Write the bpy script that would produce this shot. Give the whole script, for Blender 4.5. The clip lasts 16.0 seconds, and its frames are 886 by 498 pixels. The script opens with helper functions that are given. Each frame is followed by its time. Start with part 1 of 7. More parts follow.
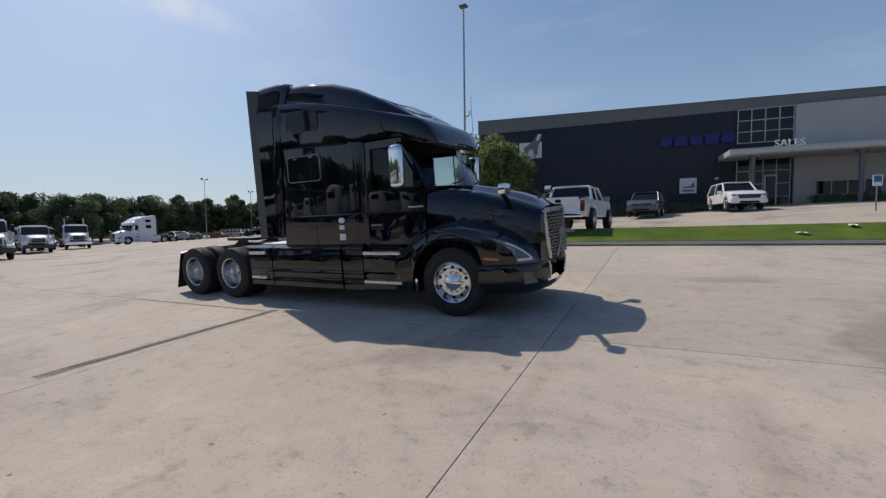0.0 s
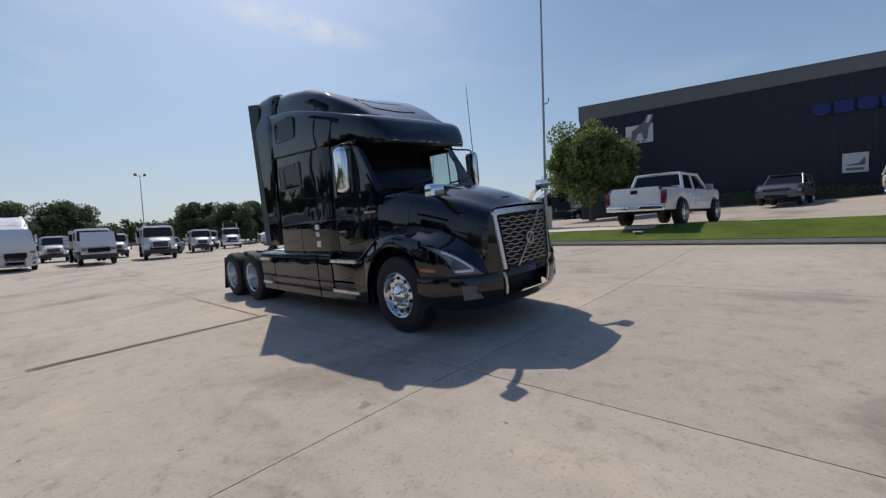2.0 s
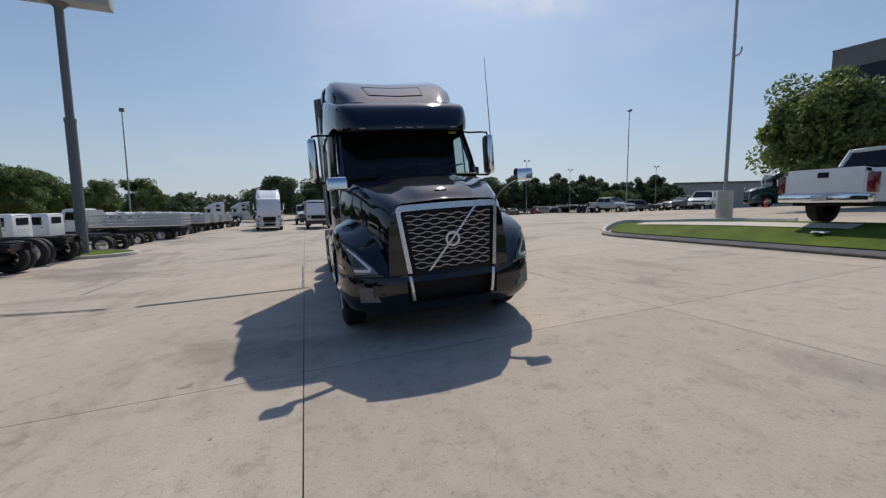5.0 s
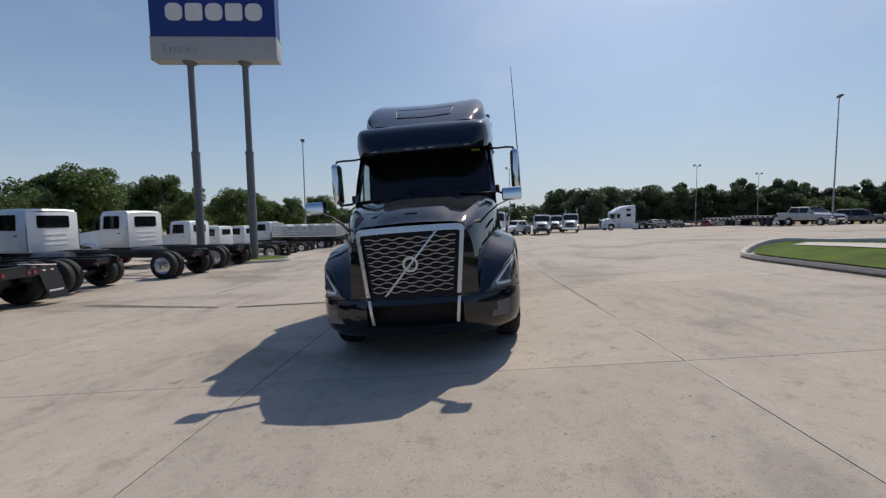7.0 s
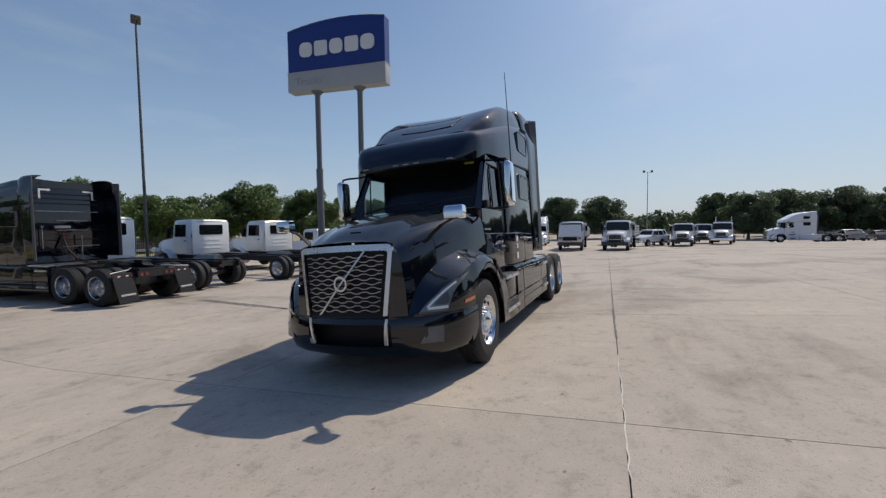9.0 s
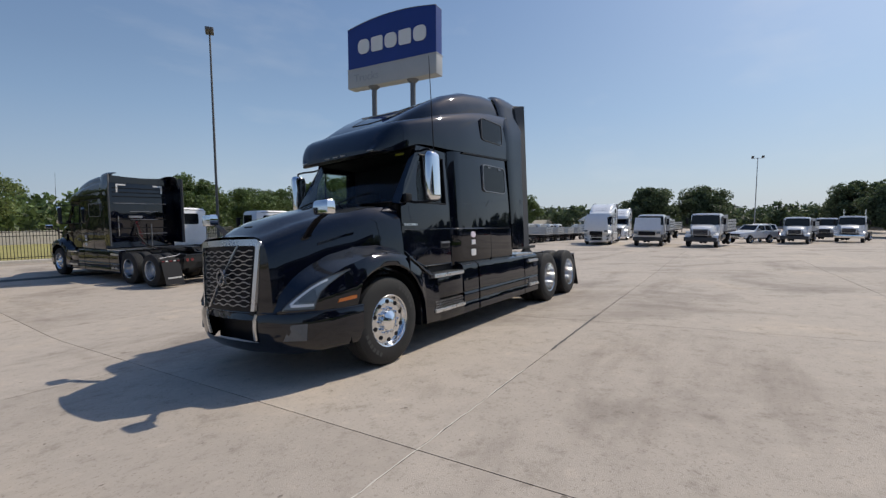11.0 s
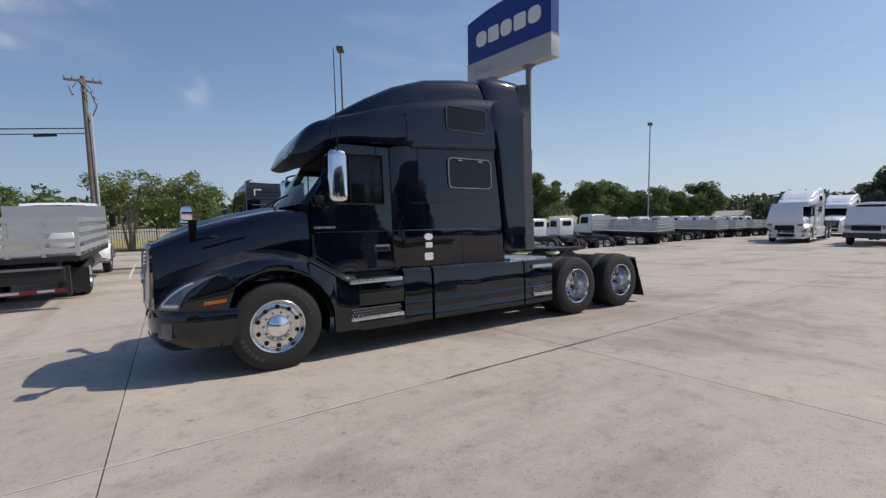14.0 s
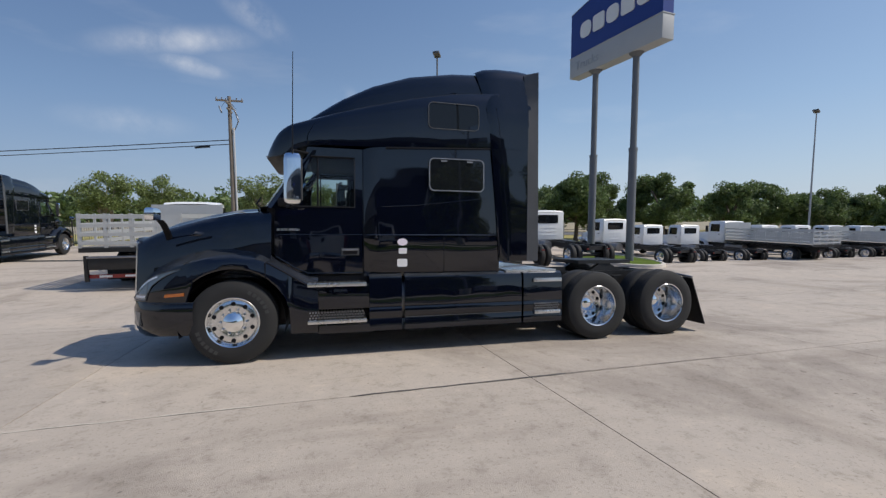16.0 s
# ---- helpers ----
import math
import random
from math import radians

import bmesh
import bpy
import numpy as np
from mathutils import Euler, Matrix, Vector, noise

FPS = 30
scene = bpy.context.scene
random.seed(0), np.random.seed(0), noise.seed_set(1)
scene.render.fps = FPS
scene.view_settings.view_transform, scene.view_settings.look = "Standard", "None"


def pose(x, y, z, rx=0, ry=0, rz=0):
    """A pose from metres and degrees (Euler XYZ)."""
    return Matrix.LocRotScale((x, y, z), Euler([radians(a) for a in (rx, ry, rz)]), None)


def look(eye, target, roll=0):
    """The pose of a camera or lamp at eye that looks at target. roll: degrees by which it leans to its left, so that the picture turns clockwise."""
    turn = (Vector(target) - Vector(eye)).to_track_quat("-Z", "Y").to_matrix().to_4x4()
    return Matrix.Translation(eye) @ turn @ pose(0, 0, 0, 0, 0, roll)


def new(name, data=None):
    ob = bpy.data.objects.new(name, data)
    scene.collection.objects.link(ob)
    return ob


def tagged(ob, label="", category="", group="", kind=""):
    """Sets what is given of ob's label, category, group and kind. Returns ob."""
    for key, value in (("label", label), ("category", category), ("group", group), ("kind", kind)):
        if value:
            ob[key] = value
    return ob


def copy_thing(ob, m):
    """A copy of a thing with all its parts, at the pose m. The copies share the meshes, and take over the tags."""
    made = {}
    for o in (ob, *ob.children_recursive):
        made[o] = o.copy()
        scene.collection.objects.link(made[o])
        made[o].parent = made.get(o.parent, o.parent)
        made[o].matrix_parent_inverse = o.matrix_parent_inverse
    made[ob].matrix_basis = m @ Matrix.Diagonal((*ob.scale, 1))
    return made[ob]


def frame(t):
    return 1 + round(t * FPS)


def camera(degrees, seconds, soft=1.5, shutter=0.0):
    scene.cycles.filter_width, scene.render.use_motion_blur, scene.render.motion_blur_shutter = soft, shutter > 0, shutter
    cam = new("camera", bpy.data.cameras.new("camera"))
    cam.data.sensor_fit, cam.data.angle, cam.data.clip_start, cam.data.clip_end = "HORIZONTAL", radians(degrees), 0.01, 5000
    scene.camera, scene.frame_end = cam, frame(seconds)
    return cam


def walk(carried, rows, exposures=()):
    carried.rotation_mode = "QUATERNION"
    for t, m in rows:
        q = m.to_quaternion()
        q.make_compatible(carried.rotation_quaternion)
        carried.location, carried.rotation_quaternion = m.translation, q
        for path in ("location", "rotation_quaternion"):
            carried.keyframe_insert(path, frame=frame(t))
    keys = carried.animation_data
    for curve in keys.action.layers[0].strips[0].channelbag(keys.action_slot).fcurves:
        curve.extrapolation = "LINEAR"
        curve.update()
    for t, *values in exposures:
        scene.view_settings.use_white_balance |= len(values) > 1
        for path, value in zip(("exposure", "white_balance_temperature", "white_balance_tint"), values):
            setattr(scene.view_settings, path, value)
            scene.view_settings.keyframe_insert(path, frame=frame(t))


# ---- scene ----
# the lot under the truck rises towards the building
LOT = pose(0, 0, 0, 3.46, -0.99, 0)
cam = camera(93.26, 16.0, 1.35)
EXPOSURES = ((0.0, -0.06, 6950, 10), (3.5, -0.08, 6950, 10), (7.0, -0.10, 6950, 10), (11.0, 0.0, 6900, 10), (16.0, 0.10, 6750, 10))
PATH = [
    (0, (2.801, -6.540, 1.299), (1.835, -4.794, 1.176), -0.82),
    (0.5, (3.151, -6.063, 1.322), (2.077, -4.381, 1.203), -1.32),
    (1, (3.572, -5.585, 1.355), (2.386, -3.979, 1.235), -1.84),
    (1.5, (3.931, -5.070, 1.360), (2.627, -3.558, 1.241), -2.18),
    (2, (4.322, -4.582, 1.377), (2.896, -3.186, 1.247), -2.36),
    (2.5, (4.609, -4.078, 1.378), (3.068, -2.812, 1.228), -2.04),
    (3, (4.906, -3.567, 1.398), (3.264, -2.439, 1.224), -1.65),
    (3.5, (5.161, -3.058, 1.420), (3.435, -2.065, 1.226), -1.19),
    (3.7, (5.241, -2.845, 1.436), (3.487, -1.905, 1.236), -1.11),
    (5.8, (5.663, -0.668, 1.537), (3.697, -0.365, 1.328), -0.49),
    (6, (5.661, -0.474, 1.536), (3.685, -0.245, 1.332), -0.55),
    (6.5, (5.630, 0.053, 1.573), (3.639, 0.093, 1.391), -0.71),
    (7, (5.590, 0.600, 1.634), (3.602, 0.450, 1.478), -0.84),
    (7.5, (5.437, 1.102, 1.670), (3.469, 0.768, 1.542), -0.91),
    (8, (5.321, 1.635, 1.697), (3.389, 1.132, 1.585), -0.90),
    (8.5, (5.103, 2.126, 1.700), (3.215, 1.474, 1.596), -0.81),
    (8.7, (5.016, 2.315, 1.745), (3.147, 1.611, 1.637), -0.76),
    (10.8, (3.734, 4.229, 1.744), (2.071, 3.128, 1.597), -0.11),
    (11, (3.569, 4.388, 1.779), (1.932, 3.248, 1.626), -0.20),
    (11.5, (3.184, 4.789, 1.794), (1.622, 3.551, 1.633), -0.30),
    (12, (2.788, 5.110, 1.800), (1.310, 3.773, 1.628), -0.56),
    (12.5, (2.342, 5.390, 1.819), (0.956, 3.959, 1.640), -0.76),
    (13, (1.893, 5.680, 1.836), (0.606, 4.160, 1.654), -0.99),
    (13.5, (1.411, 5.897, 1.846), (0.231, 4.292, 1.664), -1.16),
    (14, (0.887, 6.131, 1.852), (-0.175, 4.445, 1.674), -1.10),
    (14.5, (0.350, 6.312, 1.846), (-0.585, 4.553, 1.672), -0.93),
    (15, (-0.187, 6.449, 1.862), (-0.984, 4.622, 1.692), -0.64),
    (15.5, (-0.699, 6.554, 1.864), (-1.353, 4.671, 1.698), -0.30),
    (16, (-1.149, 6.563, 1.869), (-1.672, 4.639, 1.705), -0.08),
]
walk(cam, [(t, look(eye, target, roll)) for t, eye, target, roll in PATH], EXPOSURES)

# ---- light ----
SUN = (LOT.to_3x3() @ Vector((-1.465, 0.705, 1.83))).normalized()
SUN_UP, SUN_AZ = math.asin(SUN.z), math.atan2(SUN.y, SUN.x)
world = bpy.data.worlds.new("sky")
scene.world = world
world.use_nodes = True
wn, wl = world.node_tree.nodes, world.node_tree.links
wn.clear()
sky = wn.new("ShaderNodeTexSky")
sky.sky_type, sky.sun_disc = "NISHITA", False
sky.sun_elevation, sky.sun_rotation = SUN_UP, math.pi / 2 - SUN_AZ
sky.altitude, sky.air_density, sky.dust_density, sky.ozone_density = 100, 1.0, 0.9, 3.5
# thin high clouds, the same all round the sky
tc = wn.new("ShaderNodeTexCoord")
mp = wn.new("ShaderNodeMapping")
mp.inputs["Scale"].default_value = (1.0, 2.2, 5.0)
mp.inputs["Rotation"].default_value = (0, 0, 0.5)
cn = wn.new("ShaderNodeTexNoise")
cn.inputs["Scale"].default_value, cn.inputs["Detail"].default_value, cn.inputs["Roughness"].default_value = 1.7, 7, 0.55
cr = wn.new("ShaderNodeValToRGB")
cr.color_ramp.elements[0].position, cr.color_ramp.elements[1].position = 0.56, 0.80
cr.color_ramp.elements[1].color = (0.15, 0.15, 0.15, 1)
cm = wn.new("ShaderNodeMixRGB")
cm.inputs["Color2"].default_value = (8.0, 8.2, 8.6, 1)
bg = wn.new("ShaderNodeBackground")
bg.inputs["Strength"].default_value = 0.10
wo = wn.new("ShaderNodeOutputWorld")
wl.new(tc.outputs["Generated"], mp.inputs["Vector"])
wl.new(mp.outputs["Vector"], cn.inputs["Vector"])
wl.new(cn.outputs["Fac"], cr.inputs["Fac"])
# the few distinct wisps: azimuth, elevation, half length, half width, tilt, strength
wisp_noise = wn.new("ShaderNodeTexNoise")
wisp_noise.inputs["Scale"].default_value, wisp_noise.inputs["Detail"].default_value, wisp_noise.inputs["Roughness"].default_value = 9.0, 6, 0.6
wisp_ramp = wn.new("ShaderNodeMapRange")
wisp_ramp.inputs["From Min"].default_value, wisp_ramp.inputs["From Max"].default_value = 0.34, 0.66
wl.new(tc.outputs["Generated"], wisp_noise.inputs["Vector"])
wl.new(wisp_noise.outputs["Fac"], wisp_ramp.inputs["Value"])
cloud = cr.outputs["Color"]
for az, el, long_, wide, tilt, much in ((153.0, 24.0, 9.5, 1.7, 9.0, 1.0), (-74.0, 18.9, 8.5, 1.6, -12.0, 0.5), (-75.0, 16.6, 4.5, 1.1, 6.0, 0.5), (-82.0, 22.6, 4.5, 1.8, 30.0, 0.42), (-92.5, 14.0, 1.7, 2.2, 0.0, 0.4), (-69.0, 10.0, 6.0, 1.6, 0.0, 0.28)):
    az, el, tilt = radians(az), radians(el), radians(tilt)
    along = Vector((-math.sin(az), math.cos(az), 0))
    above = Vector((-math.sin(el) * math.cos(az), -math.sin(el) * math.sin(az), math.cos(el)))
    across = along * math.cos(tilt) + above * math.sin(tilt), above * math.cos(tilt) - along * math.sin(tilt)
    du, dv, uv, ln, fade, amt, mxx = [wn.new("ShaderNode" + k) for k in ("VectorMath", "VectorMath", "CombineXYZ", "VectorMath", "MapRange", "Math", "Math")]
    du.operation = dv.operation = "DOT_PRODUCT"
    ln.operation, amt.operation, mxx.operation = "LENGTH", "MULTIPLY", "MAXIMUM"
    du.inputs[1].default_value, dv.inputs[1].default_value = across[0] / radians(long_), across[1] / radians(wide)
    fade.interpolation_type = "SMOOTHSTEP"
    fade.inputs["From Min"].default_value, fade.inputs["From Max"].default_value = 1.25, 0.0
    fade.inputs["To Max"].default_value = much
    wl.new(tc.outputs["Generated"], du.inputs[0])
    wl.new(tc.outputs["Generated"], dv.inputs[0])
    wl.new(du.outputs["Value"], uv.inputs[0])
    wl.new(dv.outputs["Value"], uv.inputs[1])
    wl.new(uv.outputs[0], ln.inputs[0])
    wl.new(ln.outputs["Value"], fade.inputs["Value"])
    wl.new(fade.outputs["Result"], amt.inputs[0])
    wl.new(wisp_ramp.outputs["Result"], amt.inputs[1])
    wl.new(amt.outputs[0], mxx.inputs[0])
    wl.new(cloud, mxx.inputs[1])
    cloud = mxx.outputs[0]
wl.new(cloud, cm.inputs["Fac"])
# haze: paler towards the horizon, bluer overhead, alike all round
sx = wn.new("ShaderNodeSeparateXYZ")
hz = wn.new("ShaderNodeValToRGB")
hz.color_ramp.elements[0].position, hz.color_ramp.elements[1].position = 0.0, 0.75
hz.color_ramp.elements[0].color, hz.color_ramp.elements[1].color = (0.44, 0.555, 0.72, 1), (0.048, 0.170, 0.52, 1)
mid = hz.color_ramp.elements.new(0.22)
mid.color = (0.28, 0.445, 0.71, 1)
hg = wn.new("ShaderNodeMixRGB")
hg.blend_type = "MULTIPLY"
hg.inputs["Fac"].default_value = 1.0
hg.inputs["Color2"].default_value = (10, 10, 10, 1)
hm = wn.new("ShaderNodeMixRGB")
hf = wn.new("ShaderNodeMapRange")
hf.inputs["From Max"].default_value, hf.inputs["To Min"].default_value, hf.inputs["To Max"].default_value = 0.30, 0.80, 0.42
wl.new(sx.outputs["Z"], hf.inputs["Value"])
wl.new(hf.outputs["Result"], hm.inputs["Fac"])
wl.new(tc.outputs["Generated"], sx.inputs["Vector"])
wl.new(sx.outputs["Z"], hz.inputs["Fac"])
wl.new(hz.outputs["Color"], hg.inputs["Color1"])
wl.new(sky.outputs["Color"], hm.inputs["Color1"])
wl.new(hg.outputs["Color"], hm.inputs["Color2"])
# the sky is paler on the sun's side, brightest and least blue round the sun, and deeper opposite
side, glow, clip, power, tone, sg = [wn.new("ShaderNode" + k) for k in ("VectorMath", "VectorMath", "Math", "Math", "CombineXYZ", "MixRGB")]
side.operation, glow.operation, clip.operation, power.operation = "DOT_PRODUCT", "DOT_PRODUCT", "MAXIMUM", "POWER"
side.inputs[1].default_value, glow.inputs[1].default_value = (math.cos(SUN_AZ), math.sin(SUN_AZ), 0), SUN
clip.inputs[1].default_value, power.inputs[1].default_value = 0.0, 9.0
sg.blend_type, sg.inputs["Fac"].default_value = "MULTIPLY", 1.0
wl.new(tc.outputs["Generated"], side.inputs[0])
wl.new(tc.outputs["Generated"], glow.inputs[0])
wl.new(glow.outputs["Value"], clip.inputs[0])
wl.new(clip.outputs[0], power.inputs[0])
for k, (lobe, worst, best) in enumerate(((0.85, 0.63, 1.045), (0.75, 0.665, 1.025), (0.62, 0.74, 1.0))):
    turn, lift, both = wn.new("ShaderNodeMapRange"), wn.new("ShaderNodeMath"), wn.new("ShaderNodeMath")
    turn.inputs["From Min"].default_value, turn.inputs["From Max"].default_value = -1.0, 0.1
    turn.inputs["To Min"].default_value, turn.inputs["To Max"].default_value = worst, best
    lift.operation, lift.inputs[1].default_value, lift.inputs[2].default_value = "MULTIPLY_ADD", lobe, 1.0
    both.operation = "MULTIPLY"
    wl.new(side.outputs["Value"], turn.inputs["Value"])
    wl.new(power.outputs[0], lift.inputs[0])
    wl.new(lift.outputs[0], both.inputs[0])
    wl.new(turn.outputs["Result"], both.inputs[1])
    wl.new(both.outputs[0], tone.inputs[k])
wl.new(hm.outputs["Color"], sg.inputs["Color1"])
wl.new(tone.outputs[0], sg.inputs["Color2"])
wl.new(sg.outputs["Color"], cm.inputs["Color1"])
wl.new(cm.outputs["Color"], bg.inputs["Color"])
wl.new(bg.outputs["Background"], wo.inputs["Surface"])
sun = new("sun", bpy.data.lights.new("sun", "SUN"))
sun.data.energy, sun.data.angle, sun.data.color = 3.2, radians(0.6), (1.0, 0.95, 0.87)
sun.matrix_world = look(SUN * 60, (0, 0, 0))

# ---- materials ----


def surf(name, c, rough=0.5, metal=0.0, var=0.12, scale=6.0, bump=0.0, coat=0.0, fine=60.0, grime=0.0, spec=0.5, alpha=1.0):
    """A plain surface with colour and gloss varied at two scales, and fine relief."""
    m = bpy.data.materials.new(name)
    m.use_nodes = True
    n, l = m.node_tree.nodes, m.node_tree.links
    b = n["Principled BSDF"]
    b.inputs["Metallic"].default_value, b.inputs["Coat Weight"].default_value = metal, coat
    b.inputs["Coat Roughness"].default_value = 0.02
    b.inputs["Specular IOR Level"].default_value = spec
    b.inputs["Alpha"].default_value = alpha
    co = n.new("ShaderNodeTexCoord")
    big, small = n.new("ShaderNodeTexNoise"), n.new("ShaderNodeTexNoise")
    for t, s in ((big, scale), (small, fine)):
        t.inputs["Scale"].default_value, t.inputs["Detail"].default_value = s, 5
        l.new(co.outputs["Object"], t.inputs["Vector"])
    mix = n.new("ShaderNodeMath")
    mix.operation = "MULTIPLY_ADD"
    mix.inputs[1].default_value = 0.6
    l.new(big.outputs["Fac"], mix.inputs[0])
    sm = n.new("ShaderNodeMath")
    sm.operation = "MULTIPLY"
    sm.inputs[1].default_value = 0.4
    l.new(small.outputs["Fac"], sm.inputs[0])
    l.new(sm.outputs[0], mix.inputs[2])
    ramp = n.new("ShaderNodeValToRGB")
    lo, hi = ramp.color_ramp.elements
    lo.position, hi.position = 0.3, 0.7
    lo.color = (*[max(0, v * (1 - var - grime)) for v in c], 1)
    hi.color = (*[min(1, v * (1 + var)) for v in c], 1)
    l.new(mix.outputs[0], ramp.inputs["Fac"])
    l.new(ramp.outputs["Color"], b.inputs["Base Color"])
    rr = n.new("ShaderNodeMapRange")
    rr.inputs["To Min"].default_value, rr.inputs["To Max"].default_value = max(0.0, rough * 0.8), min(1.0, rough * 1.2)
    l.new(mix.outputs[0], rr.inputs["Value"])
    l.new(rr.outputs["Result"], b.inputs["Roughness"])
    if bump:
        bp = n.new("ShaderNodeBump")
        bp.inputs["Strength"].default_value, bp.inputs["Distance"].default_value = bump, 0.02
        l.new(small.outputs["Fac"], bp.inputs["Height"])
        l.new(bp.outputs["Normal"], b.inputs["Normal"])
    return m


def concrete(name, c):
    """Lot concrete: speckle, mottling, broad stains, tyre-dark streaks and spots, a little different from slab to slab."""
    m = surf(name, c, 0.88, var=0.05, scale=0.7, fine=150, bump=0.3, spec=0.3)
    n, l = m.node_tree.nodes, m.node_tree.links
    b = n["Principled BSDF"]
    out = b.inputs["Base Color"].links[0].from_socket
    geo = n.new("ShaderNodeNewGeometry")

    def noise_of(scale, detail, rough, stretch=(1, 1, 1), turn=0.0, warp=0.0):
        mp = n.new("ShaderNodeMapping")
        mp.inputs["Scale"].default_value, mp.inputs["Rotation"].default_value = stretch, (0, 0, turn)
        t = n.new("ShaderNodeTexNoise")
        t.inputs["Scale"].default_value, t.inputs["Detail"].default_value = scale, detail
        t.inputs["Roughness"].default_value, t.inputs["Distortion"].default_value = rough, warp
        l.new(geo.outputs["Position"], mp.inputs["Vector"])
        l.new(mp.outputs["Vector"], t.inputs["Vector"])
        return t.outputs["Fac"]

    def layer(fac, p0, p1, col, amount):
        nonlocal out
        rp, mx = n.new("ShaderNodeMapRange"), n.new("ShaderNodeMixRGB")
        rp.interpolation_type = "SMOOTHSTEP"
        rp.inputs["From Min"].default_value, rp.inputs["From Max"].default_value, rp.inputs["To Max"].default_value = p0, p1, amount
        mx.blend_type = "MULTIPLY"
        mx.inputs["Color2"].default_value = (*col, 1)
        l.new(fac, rp.inputs["Value"])
        l.new(rp.outputs["Result"], mx.inputs["Fac"])
        l.new(out, mx.inputs["Color1"])
        out = mx.outputs["Color"]

    broad = noise_of(0.30, 8, 0.62, warp=0.6)
    layer(broad, 0.50, 0.66, (0.62, 0.61, 0.61), 0.75)
    layer(broad, 0.46, 0.30, (1.16, 1.13, 1.08), 1.0)
    layer(noise_of(0.55, 7, 0.6, (0.35, 1.5, 1), 0.35), 0.53, 0.72, (0.66, 0.64, 0.63), 0.8)
    layer(noise_of(0.45, 6, 0.6, (1.6, 0.3, 1), 0.9), 0.56, 0.74, (0.70, 0.68, 0.66), 0.7)
    mott = noise_of(4.5, 9, 0.74)
    layer(mott, 0.50, 0.72, (0.66, 0.65, 0.63), 0.8)
    layer(mott, 0.47, 0.28, (1.16, 1.15, 1.13), 0.9)
    grit = noise_of(38, 3, 0.6)
    layer(grit, 0.55, 0.70, (0.68, 0.67, 0.66), 0.7)
    layer(noise_of(3.1, 2, 0.6), 0.765, 0.80, (0.55, 0.53, 0.52), 0.7)
    layer(noise_of(11.0, 1, 0.5), 0.775, 0.80, (0.42, 0.41, 0.40), 0.8)
    info, hv, rv = n.new("ShaderNodeObjectInfo"), n.new("ShaderNodeHueSaturation"), n.new("ShaderNodeMapRange")
    rv.inputs["To Min"].default_value, rv.inputs["To Max"].default_value = 0.94, 1.06
    l.new(info.outputs["Random"], rv.inputs["Value"])
    l.new(rv.outputs["Result"], hv.inputs["Value"])
    l.new(out, hv.inputs["Color"])
    l.new(hv.outputs["Color"], b.inputs["Base Color"])
    return m


def glass(name, tint, rough=0.02, clear=0.5):
    """Tinted vehicle glass: part clear, part dark, with a gloss."""
    m = bpy.data.materials.new(name)
    m.use_nodes = True
    n, l = m.node_tree.nodes, m.node_tree.links
    n.clear()
    tr, gl, dk = n.new("ShaderNodeBsdfTransparent"), n.new("ShaderNodeBsdfGlossy"), n.new("ShaderNodeBsdfDiffuse")
    tr.inputs["Color"].default_value = (*tint, 1)
    dk.inputs["Color"].default_value = (0.01, 0.012, 0.014, 1)
    gl.inputs["Roughness"].default_value = rough
    lw, pw, fr = n.new("ShaderNodeLayerWeight"), n.new("ShaderNodeMath"), n.new("ShaderNodeMath")
    lw.inputs["Blend"].default_value = 0.5
    pw.operation, pw.inputs[1].default_value = "POWER", 5.0
    fr.operation, fr.inputs[1].default_value, fr.inputs[2].default_value = "MULTIPLY_ADD", 0.92, 0.04
    l.new(lw.outputs["Facing"], pw.inputs[0])
    l.new(pw.outputs[0], fr.inputs[0])
    m1, m2, o = n.new("ShaderNodeMixShader"), n.new("ShaderNodeMixShader"), n.new("ShaderNodeOutputMaterial")
    m1.inputs["Fac"].default_value = clear
    l.new(dk.outputs[0], m1.inputs[1])
    l.new(tr.outputs[0], m1.inputs[2])
    l.new(fr.outputs[0], m2.inputs["Fac"])
    l.new(m1.outputs[0], m2.inputs[1])
    l.new(gl.outputs[0], m2.inputs[2])
    l.new(m2.outputs[0], o.inputs["Surface"])
    return m


def wavy(m):
    """Slow waves in pressed panels, seen only in what they mirror."""
    n, l = m.node_tree.nodes, m.node_tree.links
    co, t, bp = n.new("ShaderNodeTexCoord"), n.new("ShaderNodeTexNoise"), n.new("ShaderNodeBump")
    t.inputs["Scale"].default_value, t.inputs["Detail"].default_value = 1.6, 1
    bp.inputs["Strength"].default_value, bp.inputs["Distance"].default_value = 0.35, 0.03
    l.new(co.outputs["Object"], t.inputs["Vector"])
    l.new(t.outputs["Fac"], bp.inputs["Height"])
    l.new(bp.outputs["Normal"], n["Principled BSDF"].inputs["Normal"])


